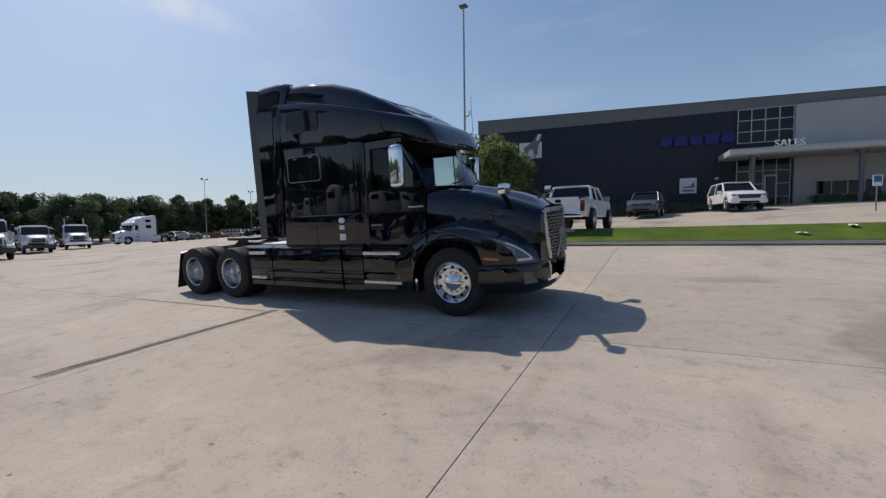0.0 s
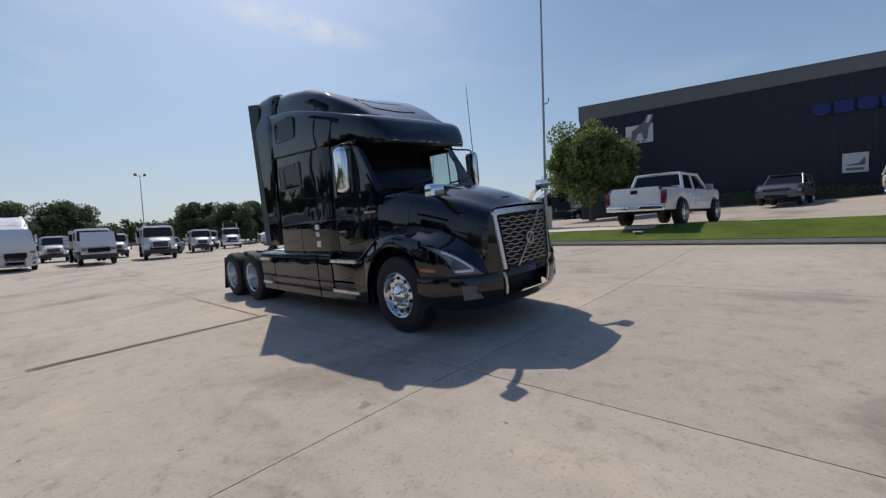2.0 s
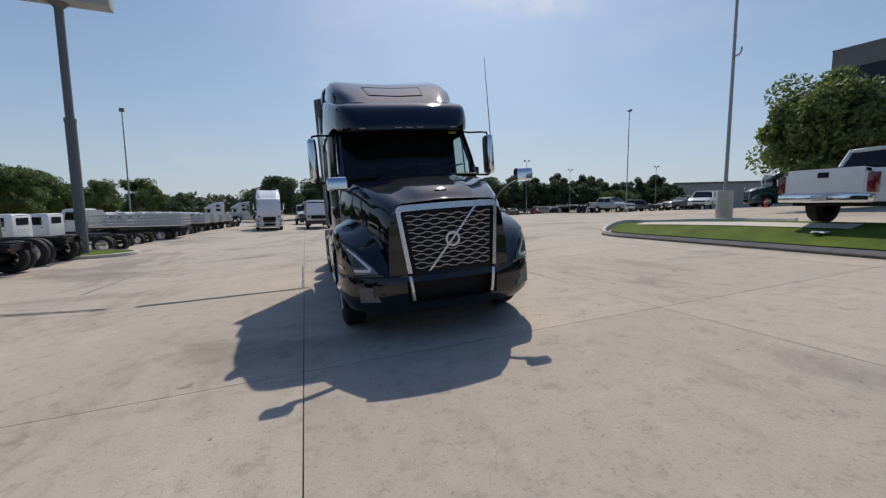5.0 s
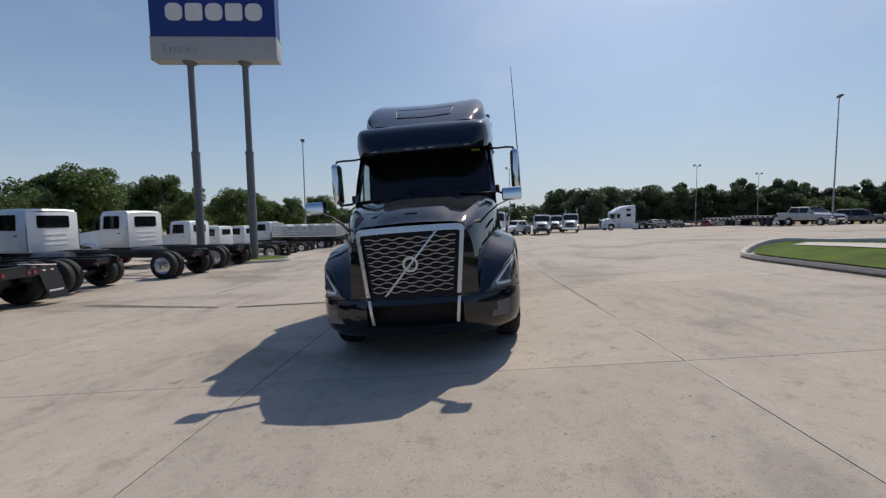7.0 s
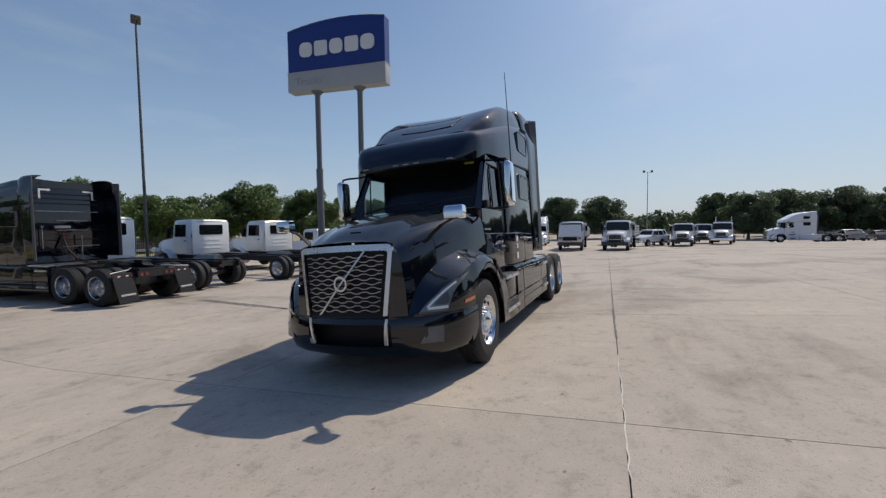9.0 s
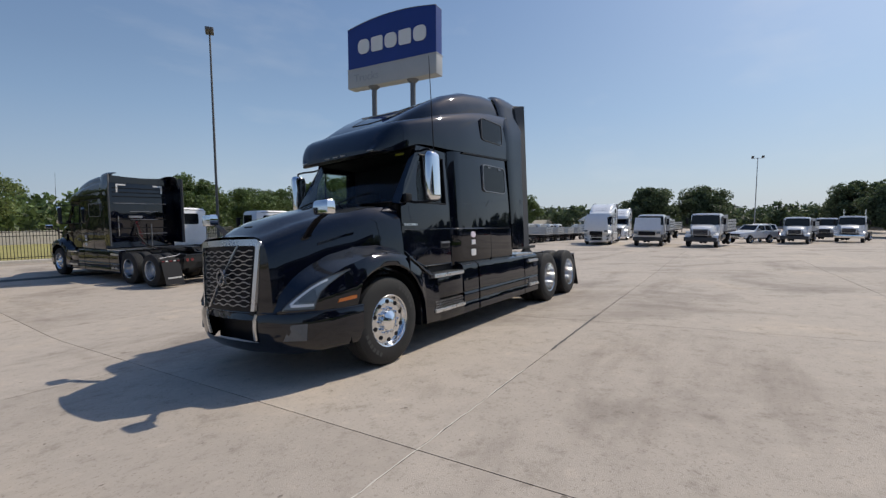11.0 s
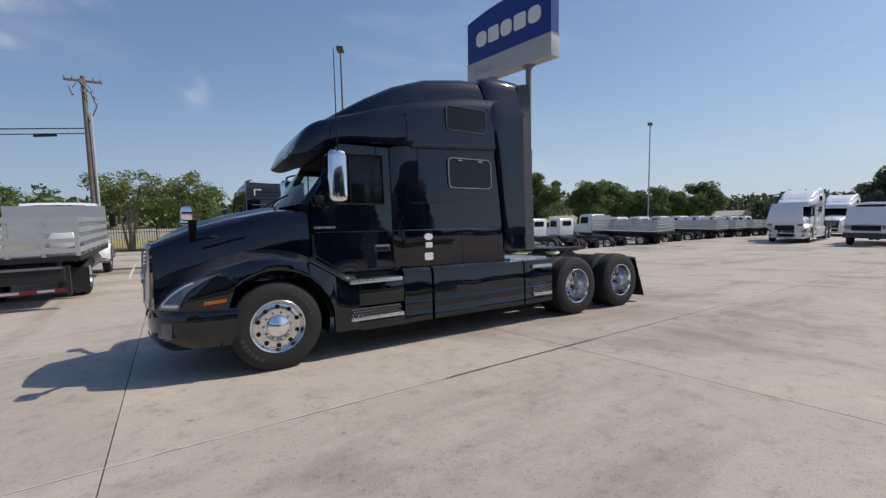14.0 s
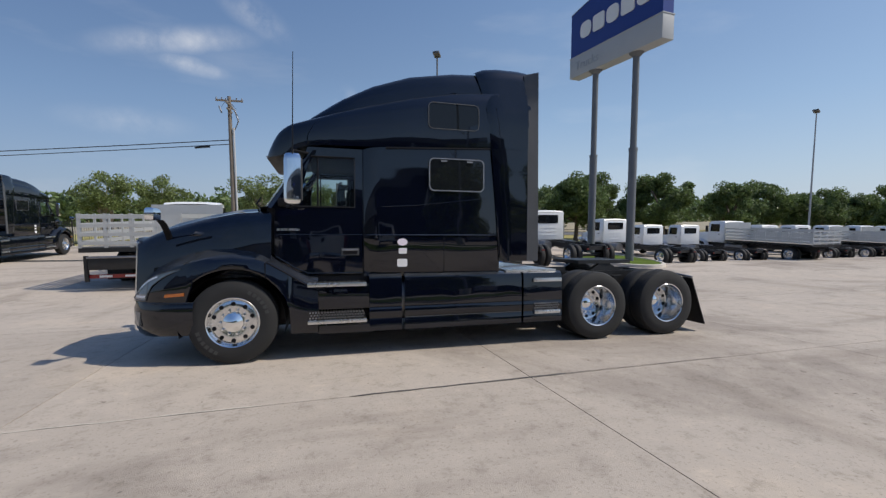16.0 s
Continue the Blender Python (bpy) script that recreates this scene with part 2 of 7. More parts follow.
def foliage(name, c):
    m = surf(name, c, 0.55, var=0.3, scale=0.7, fine=9)
    n, l = m.node_tree.nodes, m.node_tree.links
    b = n["Principled BSDF"]
    src = b.inputs["Base Color"].links[0].from_socket
    geo, mr, hv = n.new("ShaderNodeNewGeometry"), n.new("ShaderNodeMapRange"), n.new("ShaderNodeHueSaturation")
    mr.inputs["To Min"].default_value, mr.inputs["To Max"].default_value = 0.55, 1.5
    l.new(geo.outputs["Random Per Island"], mr.inputs["Value"])
    l.new(mr.outputs["Result"], hv.inputs["Value"])
    l.new(src, hv.inputs["Color"])
    l.new(hv.outputs["Color"], b.inputs["Base Color"])
    tr, mx = n.new("ShaderNodeBsdfTranslucent"), n.new("ShaderNodeMixShader")
    l.new(hv.outputs["Color"], tr.inputs["Color"])
    mx.inputs["Fac"].default_value = 0.35
    out = n["Material Output"]
    l.new(b.outputs[0], mx.inputs[1])
    l.new(tr.outputs[0], mx.inputs[2])
    l.new(mx.outputs[0], out.inputs["Surface"])
    return m


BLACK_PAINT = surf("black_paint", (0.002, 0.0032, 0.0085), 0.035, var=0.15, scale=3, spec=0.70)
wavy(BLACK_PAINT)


def dust_and_sheen(m, colour, amount):
    """A paler tone on a paint's upward faces: settled dust and painted-in sky sheen."""
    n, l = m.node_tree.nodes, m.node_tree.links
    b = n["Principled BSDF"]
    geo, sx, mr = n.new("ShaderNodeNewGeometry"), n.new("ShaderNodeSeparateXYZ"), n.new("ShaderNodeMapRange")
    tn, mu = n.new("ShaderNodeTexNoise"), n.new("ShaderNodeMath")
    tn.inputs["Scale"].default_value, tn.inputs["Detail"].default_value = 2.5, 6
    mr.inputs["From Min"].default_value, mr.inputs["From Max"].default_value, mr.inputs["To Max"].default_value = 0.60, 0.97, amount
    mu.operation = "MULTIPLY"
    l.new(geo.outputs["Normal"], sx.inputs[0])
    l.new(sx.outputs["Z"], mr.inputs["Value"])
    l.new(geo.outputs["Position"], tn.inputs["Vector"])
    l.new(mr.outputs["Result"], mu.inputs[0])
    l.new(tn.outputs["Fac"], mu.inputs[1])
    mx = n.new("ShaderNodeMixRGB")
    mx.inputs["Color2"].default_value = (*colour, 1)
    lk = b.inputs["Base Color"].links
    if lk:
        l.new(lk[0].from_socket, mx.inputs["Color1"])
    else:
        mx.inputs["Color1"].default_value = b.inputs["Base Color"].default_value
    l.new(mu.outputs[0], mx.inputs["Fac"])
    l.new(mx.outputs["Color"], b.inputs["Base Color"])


# thin dust, plus the sky's sheen on roof and bonnet put into the colour
dust_and_sheen(BLACK_PAINT, (0.25, 0.27, 0.275), 0.3)
WHITE_PAINT = surf("white_paint", (0.84, 0.85, 0.85), 0.3, var=0.04, coat=0.6, grime=0.04)
BLACK_PLASTIC = surf("black_plastic", (0.006, 0.006, 0.008), 0.5, var=0.2, bump=0.1, spec=0.25)
GREY_PLASTIC = surf("grey_plastic", (0.05, 0.052, 0.055), 0.5, var=0.15, bump=0.1)
RUBBER = surf("rubber", (0.016, 0.016, 0.016), 0.75, var=0.25, bump=0.2, grime=0.1)
SATIN = surf("satin_metal", (0.66, 0.67, 0.68), 0.28, metal=1.0, var=0.04)
CHROME = surf("chrome", (0.86, 0.87, 0.88), 0.06, metal=1.0, var=0.03)
ALU = surf("polished_aluminium", (0.72, 0.73, 0.74), 0.18, metal=1.0, var=0.06)
STEEL = surf("dull_steel", (0.30, 0.30, 0.31), 0.45, metal=0.9, var=0.2, grime=0.2)
FRAME_BLACK = surf("chassis_black", (0.015, 0.015, 0.016), 0.45, var=0.3, grime=0.2)
GRILLE_GREY = surf("grille_grey", (0.46, 0.47, 0.49), 0.35, metal=0.8, var=0.05)
LAMP_GLASS = surf("lamp_lens", (0.15, 0.185, 0.21), 0.08, var=0.1, coat=1.0)
LAMP_INNER = surf("lamp_dark", (0.07, 0.085, 0.10), 0.1, var=0.1, coat=1.0)
LAMP_GLASS_LIGHT = surf("lamp_inner", (0.22, 0.25, 0.28), 0.1, var=0.1, coat=1.0)
LAMP_CLEAR = surf("lamp_clear", (0.74, 0.78, 0.82), 0.2, var=0.05, coat=1.0)
AMBER = surf("amber_lens", (0.50, 0.13, 0.015), 0.15, var=0.05, coat=1.0)
RED_LENS = surf("red_lens", (0.17, 0.008, 0.012), 0.15, var=0.05, coat=1.0)
GLASS = glass("tinted_glass", (0.78, 0.86, 0.84), clear=0.9)
DARK_GLASS = glass("dark_glass", (0.05, 0.055, 0.06), clear=0.04)
INTERIOR = surf("cab_interior", (0.016, 0.016, 0.018), 0.8, var=0.2, spec=0.2)
STICKER_WHITE = surf("sticker_white", (0.75, 0.75, 0.74), 0.4, var=0.05)
STICKER_PINK = surf("sticker_pink", (0.78, 0.70, 0.76), 0.4, var=0.05)

# ---- mesh tools ----


def part(name, bm, material, parent=None, label="", smooth=35, bevel=0.0):
    """Links a bmesh as one mesh object under a thing or a part."""
    bmesh.ops.remove_doubles(bm, verts=bm.verts, dist=1e-5)
    bmesh.ops.recalc_face_normals(bm, faces=bm.faces)
    if bevel:
        sharp = [e for e in bm.edges if len(e.link_faces) == 2 and e.calc_face_angle(0) > 0.6]
        bmesh.ops.bevel(bm, geom=sharp, offset=bevel, segments=2, affect="EDGES", profile=0.6, clamp_overlap=True)
    for f in bm.faces:
        f.smooth = smooth > 0
    if smooth:
        for e in bm.edges:
            e.smooth = len(e.link_faces) == 2 and e.calc_face_angle(0) < radians(smooth)
    me = bpy.data.meshes.new(name)
    bm.to_mesh(me)
    bm.free()
    for m in material if isinstance(material, (list, tuple)) else (material,):
        me.materials.append(m)
    ob = new(name, me)
    ob.parent = parent
    if label:
        ob["label"] = label
    return ob


def thing(name, m, label, category, group="", kind=""):
    ob = new(name)
    ob.matrix_basis = m
    return tagged(ob, label, category, group, kind)


def box(x0, x1, y0, y1, z0, z1, bm=None):
    bm = bm or bmesh.new()
    v = [bm.verts.new((x, y, z)) for z in (z0, z1) for y in (y0, y1) for x in (x0, x1)]
    for f in ((0, 2, 3, 1), (4, 5, 7, 6), (0, 1, 5, 4), (2, 6, 7, 3), (0, 4, 6, 2), (1, 3, 7, 5)):
        bm.faces.new([v[i] for i in f])
    return bm


def loft(rings, bm=None, close=False, caps=False):
    """Skins rings of equal length, in order."""
    bm = bm or bmesh.new()
    vs = [[bm.verts.new(p) for p in r] for r in rings]
    k = len(rings[0])
    for a, b in zip(vs, vs[1:]):
        for i in range(k if close else k - 1):
            j = (i + 1) % k
            bm.faces.new((a[i], a[j], b[j], b[i]))
    if caps:
        bm.faces.new(vs[0][::-1])
        bm.faces.new(vs[-1])
    return bm


def prism(poly, axis, a, b, bm=None):
    """A flat outline (two coordinates each) pushed along an axis from a to b."""
    at = {"x": lambda p, t: (t, p[0], p[1]), "y": lambda p, t: (p[0], t, p[1]), "z": lambda p, t: (p[0], p[1], t)}[axis]
    return loft([[at(p, a) for p in poly], [at(p, b) for p in poly]], bm, True, True)


def rod(p, q, r, bm=None, r2=None, k=10):
    p, q = Vector(p), Vector(q)
    d = (q - p).normalized()
    u = d.orthogonal().normalized()
    w = d.cross(u)
    r2 = r if r2 is None else r2
    ring = lambda c, s: [c + s * (math.cos(2 * math.pi * i / k) * u + math.sin(2 * math.pi * i / k) * w) for i in range(k)]
    return loft([ring(p, r), ring(q, r2)], bm, True, True)


def tube(points, r, bm=None, k=8):
    pts = [Vector(p) for p in points]
    rings = []
    u = (pts[1] - pts[0]).normalized().orthogonal().normalized()
    for i, p in enumerate(pts):
        d = (pts[min(i + 1, len(pts) - 1)] - pts[max(i - 1, 0)]).normalized()
        u = (u - d * u.dot(d)).normalized()
        w = d.cross(u)
        rings.append([p + r * (math.cos(2 * math.pi * j / k) * u + math.sin(2 * math.pi * j / k) * w) for j in range(k)])
    return loft(rings, bm, True, True)


def spin(profile, c, side=1, k=32, bm=None, axis="y"):
    """Turns (offset, radius) pairs round an axis through c; side flips the offsets."""
    rings = []
    for o, r in profile:
        ring = []
        for i in range(k):
            a = 2 * math.pi * i / k
            q = (r * math.cos(a), side * o, r * math.sin(a)) if axis == "y" else (r * math.cos(a), r * math.sin(a), side * o)
            ring.append((c[0] + q[0], c[1] + q[1], c[2] + q[2]))
        rings.append(ring)
    return loft(rings, bm, True, False)


def rounded(x0, x1, z0, z1, r, k=4):
    pts = []
    for cx, cz, a0 in ((x1 - r, z1 - r, 0), (x0 + r, z1 - r, 90), (x0 + r, z0 + r, 180), (x1 - r, z0 + r, 270)):
        for i in range(k + 1):
            a = radians(a0 + 90 * i / k)
            pts.append((cx + r * math.cos(a), cz + r * math.sin(a)))
    return pts


def ring_prism(outer, inner, axis, a, b, bm=None):
    """A flat band between two outlines of equal length, pushed along an axis."""
    at = {"x": lambda p, t: (t, p[0], p[1]), "y": lambda p, t: (p[0], t, p[1])}[axis]
    k = len(outer)
    rings = [[at(p, a) for p in outer], [at(p, b) for p in outer], [at(p, b) for p in inner], [at(p, a) for p in inner]]
    return loft(rings + rings[:1], bm, True, False)


def ease(v, a, b):
    t = min(1, max(0, (v - a) / (b - a)))
    return t * t * (3 - 2 * t)


def lerp(x, table):
    """Reads a table of (x, value), rising in x."""
    if x <= table[0][0]:
        return table[0][1]
    for (a, p), (b, q) in zip(table, table[1:]):
        if x <= b:
            return p + (q - p) * (x - a) / (b - a)
    return table[-1][1]


# ---- ground ----


def height(x, y):
    """The ground: the lot tilts up to the building, and lies level to the south and west."""
    z = 0.0604 * min(max(y, -5), 8.2) * ease(x, -45, -10)
    z += 0.0173 * min(max(x, -13), 12) - 0.022 * min(max(0, -x - 15), 50)
    up = 0.50 * ease(y, 8.2, 10.3) - 0.10 * ease(y, 10.4, 11.5) + 0.0545 * max(0, min(y, 34) - 14) + 0.042 * min(max(x - 1.5, 0), 9) * ease(y, 11, 18)
    z -= 0.25 * ease(-x, 13, 22) * ease(-y, 8, 16)
    east = ease(x, -16, -2)
    return z + up * east + 0.035 * min(max(y - 8, 0), 27) * ease(x, -80, -50) * (1 - east)


def on(x, y, yaw=0, dz=0):
    """A pose on the ground at x, y."""
    return pose(x, y, height(x, y) + dz, 0, 0, yaw)


def sheet(name, xs, ys, dz, material, label, category, skip=None):
    bm = bmesh.new()
    vs = [[bm.verts.new((x, y, height(x, y) + dz)) for x in xs] for y in ys]
    for j in range(len(ys) - 1):
        for i in range(len(xs) - 1):
            if not (skip and skip((xs[i] + xs[i + 1]) / 2, (ys[j] + ys[j + 1]) / 2)):
                bm.faces.new((vs[j][i], vs[j][i + 1], vs[j + 1][i + 1], vs[j + 1][i]))
    bmesh.ops.delete(bm, geom=[v for v in bm.verts if not v.link_faces], context="VERTS")
    me = bpy.data.meshes.new(name)
    bm.to_mesh(me)
    bm.free()
    me.materials.append(material)
    return tagged(new(name, me), label, category, kind="structure")


GRASS = surf("grass", (0.092, 0.135, 0.022), 0.95, spec=0.1, var=0.5, scale=1.2, fine=40, bump=0.6)
DRY_GRASS = surf("dry_grass", (0.22, 0.19, 0.075), 0.95, var=0.3, scale=0.25, fine=6, bump=0.5)
CONCRETE = concrete("lot_concrete", (0.468, 0.405, 0.338))
KERB = surf("kerb_concrete", (0.58, 0.53, 0.46), 0.9, var=0.15, bump=0.3)
SEALANT = surf("joint_sealant", (0.065, 0.06, 0.053), 0.8, var=0.3)
ASPHALT = surf("asphalt", (0.13, 0.125, 0.12), 0.9, var=0.2, scale=0.5, bump=0.3)
steps_far = [-2600, -1200, -600, -300, -200]
gx = steps_far + list(range(-140, -30, 5)) + list(range(-30, 40, 2)) + list(range(40, 121, 5)) + [160, 220, 320, 600, 1200, 2600]
gy = steps_far + list(range(-140, -10, 5)) + [-10, -8, -6, -4, -2, 0, 2, 4, 6, 7, 7.6, 8.2, 8.6, 9, 9.5, 10, 10.5, 11, 12, 14, 16, 18, 20, 22, 24, 26, 28, 30, 32, 34, 36] + list(range(40, 121, 5)) + [160, 220, 320, 600, 1200, 2600]
sheet("ground", gx, gy, -0.16, DRY_GRASS, "dry grass ground reaching to the horizon", "ground")
sheet("pavement", [x * 2.0 for x in range(-60, 34)], [y * 1.0 for y in range(-24, 9)] + [8.3], -0.03, CONCRETE, "pale stained concrete lot round the parked tractor", "lot", skip=lambda x, y: -38 < x < 17 and -15 < y < 7)
sheet("pavement_upper", [x * 2.0 for x in range(-60, 34)], [8.3, 9, 9.8, 10.4] + [y * 1.0 for y in range(11, 37)] + [42, 50, 60], -0.03, CONCRETE, "pale concrete parking in front of the building", "parking", skip=lambda x, y: x > -6 and y < 10.4 or y > 31 and x > -13)

# ---- sleeper tractor ----
ROOF_TOP = ((-3.45, 3.91), (-2.8, 3.875), (-2.2, 3.775), (-1.7, 3.60), (-1.3, 3.395), (-1.0, 3.22), (-0.85, 3.125), (-0.75, 3.06))
ROOF_CREASE = ((-3.45, 3.60), (-2.8, 3.535), (-2.2, 3.42), (-1.7, 3.295), (-1.3, 3.19), (-1.0, 3.10), (-0.80, 3.045), (-0.62, 2.99), (-0.52, 2.93), (-0.45, 2.85), (-0.38, 2.73), (-0.33, 2.62))
ROOF_WIDE = ((-3.45, 1.13), (-1.8, 1.11), (-1.2, 1.06), (-0.85, 1.01), (-0.65, 0.97), (-0.52, 0.91), (-0.42, 0.83), (-0.36, 0.74), (-0.33, 0.66))


TYRE_MARK = surf("tyre_mark", (0.04, 0.04, 0.04), 0.8, var=0.2)


def wheel(tractor, x, y, side, dish, tyre_label=""):
    """One wheel: tyre with tread ribs, rim, hub and nuts. dish: how the rim sits, out (front) or deep in (rear)."""
    w, r = 0.28, 0.51
    c = (x, y, r)
    prof = [(-w / 2, 0.30), (-w / 2 - 0.006, 0.36), (-w / 2 - 0.004, 0.44), (-w / 2 + 0.025, 0.497), (-w / 2 + 0.05, r)]
    for i in range(5):
        a = -w / 2 + 0.05 + i * 0.036
        prof += [(a + 0.012, r), (a + 0.015, r - 0.014), (a + 0.021, r - 0.014), (a + 0.024, r)]
    prof += [(w / 2 - 0.025, 0.497), (w / 2 + 0.004, 0.44), (w / 2 + 0.006, 0.36), (w / 2, 0.30)]
    tyre = part("tyre", spin(prof, c, side, 48), RUBBER, tractor)
    if dish == "out":
        rim_prof = [(0.13, 0.315), (0.142, 0.30), (0.135, 0.288), (0.105, 0.278), (0.088, 0.264), (0.098, 0.238), (0.106, 0.19), (0.10, 0.165), (0.10, 0.0)]
    else:
        rim_prof = [(0.13, 0.315), (0.142, 0.30), (0.135, 0.288), (0.05, 0.272), (-0.10, 0.262), (-0.16, 0.25), (-0.172, 0.22), (-0.165, 0.17), (-0.165, 0.0)]
    rim = part("rim", spin(rim_prof, c, side, 40), ALU, tyre, "polished aluminium wheel rim")
    off = {"out": 0.104, "in": -0.168}[dish]
    if dish == "out":
        for base in (115, 295):
            for i in range(6):
                a0, a1 = radians(base + i * 9), radians(base + i * 9 + 6)
                q = [(x + rr * math.cos(a), r + rr * math.sin(a)) for rr, a in ((0.375, a0), (0.375, a1), (0.42, a1), (0.42, a0))]
                part("tyre_mark", prism(q, "y", y + side * 0.13, y + side * 0.1475), TYRE_MARK, tyre)
    for i in range(10):
        a = 2 * math.pi * (i + 0.5) / 10
        rr = 0.222 if dish == "out" else 0.205
        p = Vector((x + rr * math.cos(a), y + side * (off - 0.010), r + rr * math.sin(a)))
        q = p + Vector((0, side * 0.014, 0))
        part("wheel_hole", rod(p, q, 0.026, k=12), BLACK_PLASTIC, tyre)
    for i in range(10):
        a = 2 * math.pi * i / 10
        p = Vector((x + 0.142 * math.cos(a), y + side * off, r + 0.142 * math.sin(a)))
        part("wheel_nut", rod(p, p + Vector((0, side * 0.045, 0)), 0.017, None, 0.012, 8), CHROME, tyre)
    if dish == "out":
        hub = [(0.10, 0.120), (0.135, 0.114), (0.14, 0.102), (0.165, 0.06), (0.178, 0.02), (0.18, 0.0)]
    else:
        hub = [(-0.165, 0.118), (-0.13, 0.112), (-0.122, 0.10), (-0.105, 0.05), (-0.10, 0.0)]
    part("hub_cap", spin(hub, c, side, 24), CHROME, tyre)
    return tyre


def side_x(m):
    """Mirrors helper: m = 1 left, -1 right."""
    return lambda pts: [(p[0], m * p[1], p[2]) for p in pts]


STICKER_LIME = surf("sticker_lime", (0.55, 0.58, 0.08), 0.4, var=0.05)
FLAP_GREY = surf("flap_rubber", (0.085, 0.088, 0.092), 0.6, var=0.15)
DARK_RED_LENS = surf("dark_red_mark", (0.16, 0.015, 0.02), 0.3)
MARKER = surf("marker_lens", (0.42, 0.40, 0.36), 0.3)
FOG_LENS = surf("fog_lens", (0.13, 0.135, 0.135), 0.2, var=0.2, scale=8)


def build_tractor(m, paint, label, marks=False, rise=1.0):
    """A sleeper tractor; rise: how tall its roof is above the cab, against the tallest."""
    t = thing("semi_truck", m, label, "truck")
    squash = lambda z: z if z < 2.72 else 2.72 + (z - 2.72) * rise
    crease, top = [[(x, squash(z)) for x, z in table] for table in (ROOF_CREASE, ROOF_TOP)]
    # roof fairing, visor to the rear
    brow_z = lambda x: 2.725 + 0.045 * max(0, -1.6 - x) if x < -0.9 else 2.725 - 0.14 * ease(x, -0.95, -0.45)
    def roof_ring(x):
        w, zc, zb = lerp(x, ROOF_WIDE), lerp(x, crease), brow_z(x)
        half = [(w, zb), (w + 0.012, zb + (zc - zb) * 0.35), (w - 0.005, zb + (zc - zb) * 0.75), (w - 0.03, zc - 0.03), (w - 0.07, zc - 0.005), (w * 0.8, zc + 0.012), (w * 0.4, zc + 0.02), (0, zc + 0.022)]
        return [(x, y, z) for y, z in half] + [(x, -y, z) for y, z in half[-2::-1]]
    xs = [-3.45, -3.1, -2.8, -2.5, -2.2, -1.95, -1.7, -1.5, -1.3, -1.15, -1.0, -0.87, -0.75, -0.65, -0.6, -0.55, -0.5, -0.46, -0.42, -0.38, -0.36, -0.345, -0.33]
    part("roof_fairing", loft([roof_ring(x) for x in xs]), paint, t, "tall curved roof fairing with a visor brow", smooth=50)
    def dome_ring(x):
        w, zc, zt = lerp(x, ROOF_WIDE) - 0.085, lerp(x, crease), lerp(x, top)
        w -= 0.14 * ease(x, -1.4, -0.75)
        d = zt - zc
        half = [(w, zc - 0.02), (w - 0.012, zc + d * 0.34), (w - 0.04, zc + d * 0.70), (w - 0.09, zc + d * 0.90), (w - 0.18, zt - 0.004), (w * 0.45, zt - 0.03), (0, zt - 0.045)]
        return [(x, y, z) for y, z in half] + [(x, -y, z) for y, z in half[-2::-1]]
    part("roof_dome", loft([dome_ring(x) for x in (-3.45, -3.1, -2.8, -2.5, -2.2, -1.95, -1.7, -1.5, -1.3, -1.15, -1.0, -0.9, -0.82, -0.75)]), paint, t, "raised roof dome behind the brow", smooth=40)
    # underside of the visor and front lip
    lip = [(x, lerp(x, ROOF_WIDE)) for x in (-1.0, -0.9, -0.75, -0.65, -0.6, -0.55, -0.5, -0.46, -0.42, -0.38, -0.36, -0.345, -0.33)]
    pz = brow_z
    bm = loft([[(x, w * k, pz(x) + 0.001) for k in (-1, -0.5, 0, 0.5, 1)] for x, w in lip])
    part("visor", bm, BLACK_PLASTIC, t)
    bm = bmesh.new()
    bm.faces.new([bm.verts.new(p) for p in roof_ring(-0.33)])
    part("visor_lip", bm, paint, t)
    for y in (-0.66, -0.16, 0.0, 0.16, 0.66):
        q = -0.318 if abs(y) < 0.3 else -0.325
        part("marker_lamp", box(q - 0.03, q, y - 0.045, y + 0.045, 2.602, 2.613), MARKER, t)
    # flush roof hatch on the front slope, in a dark seam
    def dome_z(x, y):
        half = dome_ring(x)[4:7]
        return lerp(abs(y), ((0.0, half[2][2]), (half[1][1], half[1][2]), (half[0][1], half[0][2])))
    hatch_xs = [-1.09 - 0.42 * i / 6 for i in range(7)]
    hatch = part("roof_hatch", loft([[(x, y, dome_z(x, y) + 0.007) for y in [(-0.43 - 0.05 * i / 6) * k for k in (-1, -0.5, 0, 0.5, 1)]] for i, x in enumerate(hatch_xs)]), paint, t)
    rim_line = [(-1.09, y) for y in (-0.43, -0.2, 0, 0.2, 0.43)] + [(x, 0.43 + 0.05 * i / 6) for i, x in enumerate(hatch_xs)][1:] + [(-1.51, y) for y in (0.2, 0, -0.2)] + [(x, -0.43 - 0.05 * i / 6) for i, x in enumerate(hatch_xs)][::-1]
    part("hatch_seam", tube([(x, y, dome_z(x, y) + 0.006) for x, y in rim_line], 0.005, k=6), BLACK_PLASTIC, hatch)
    # sleeper box below the roof seam
    def body_ring(x, w, zt=2.79):
        half = [(w - 0.03, 1.02), (w + 0.001, 1.10), (w + 0.002, 1.558), (w + 0.012, 1.561), (w + 0.012, 1.566), (w, 1.579), (w, 1.78), (w - 0.003, 2.2), (w - 0.015, zt)]
        return [(x, y, z) for y, z in half], [(x, -y, z) for y, z in half]
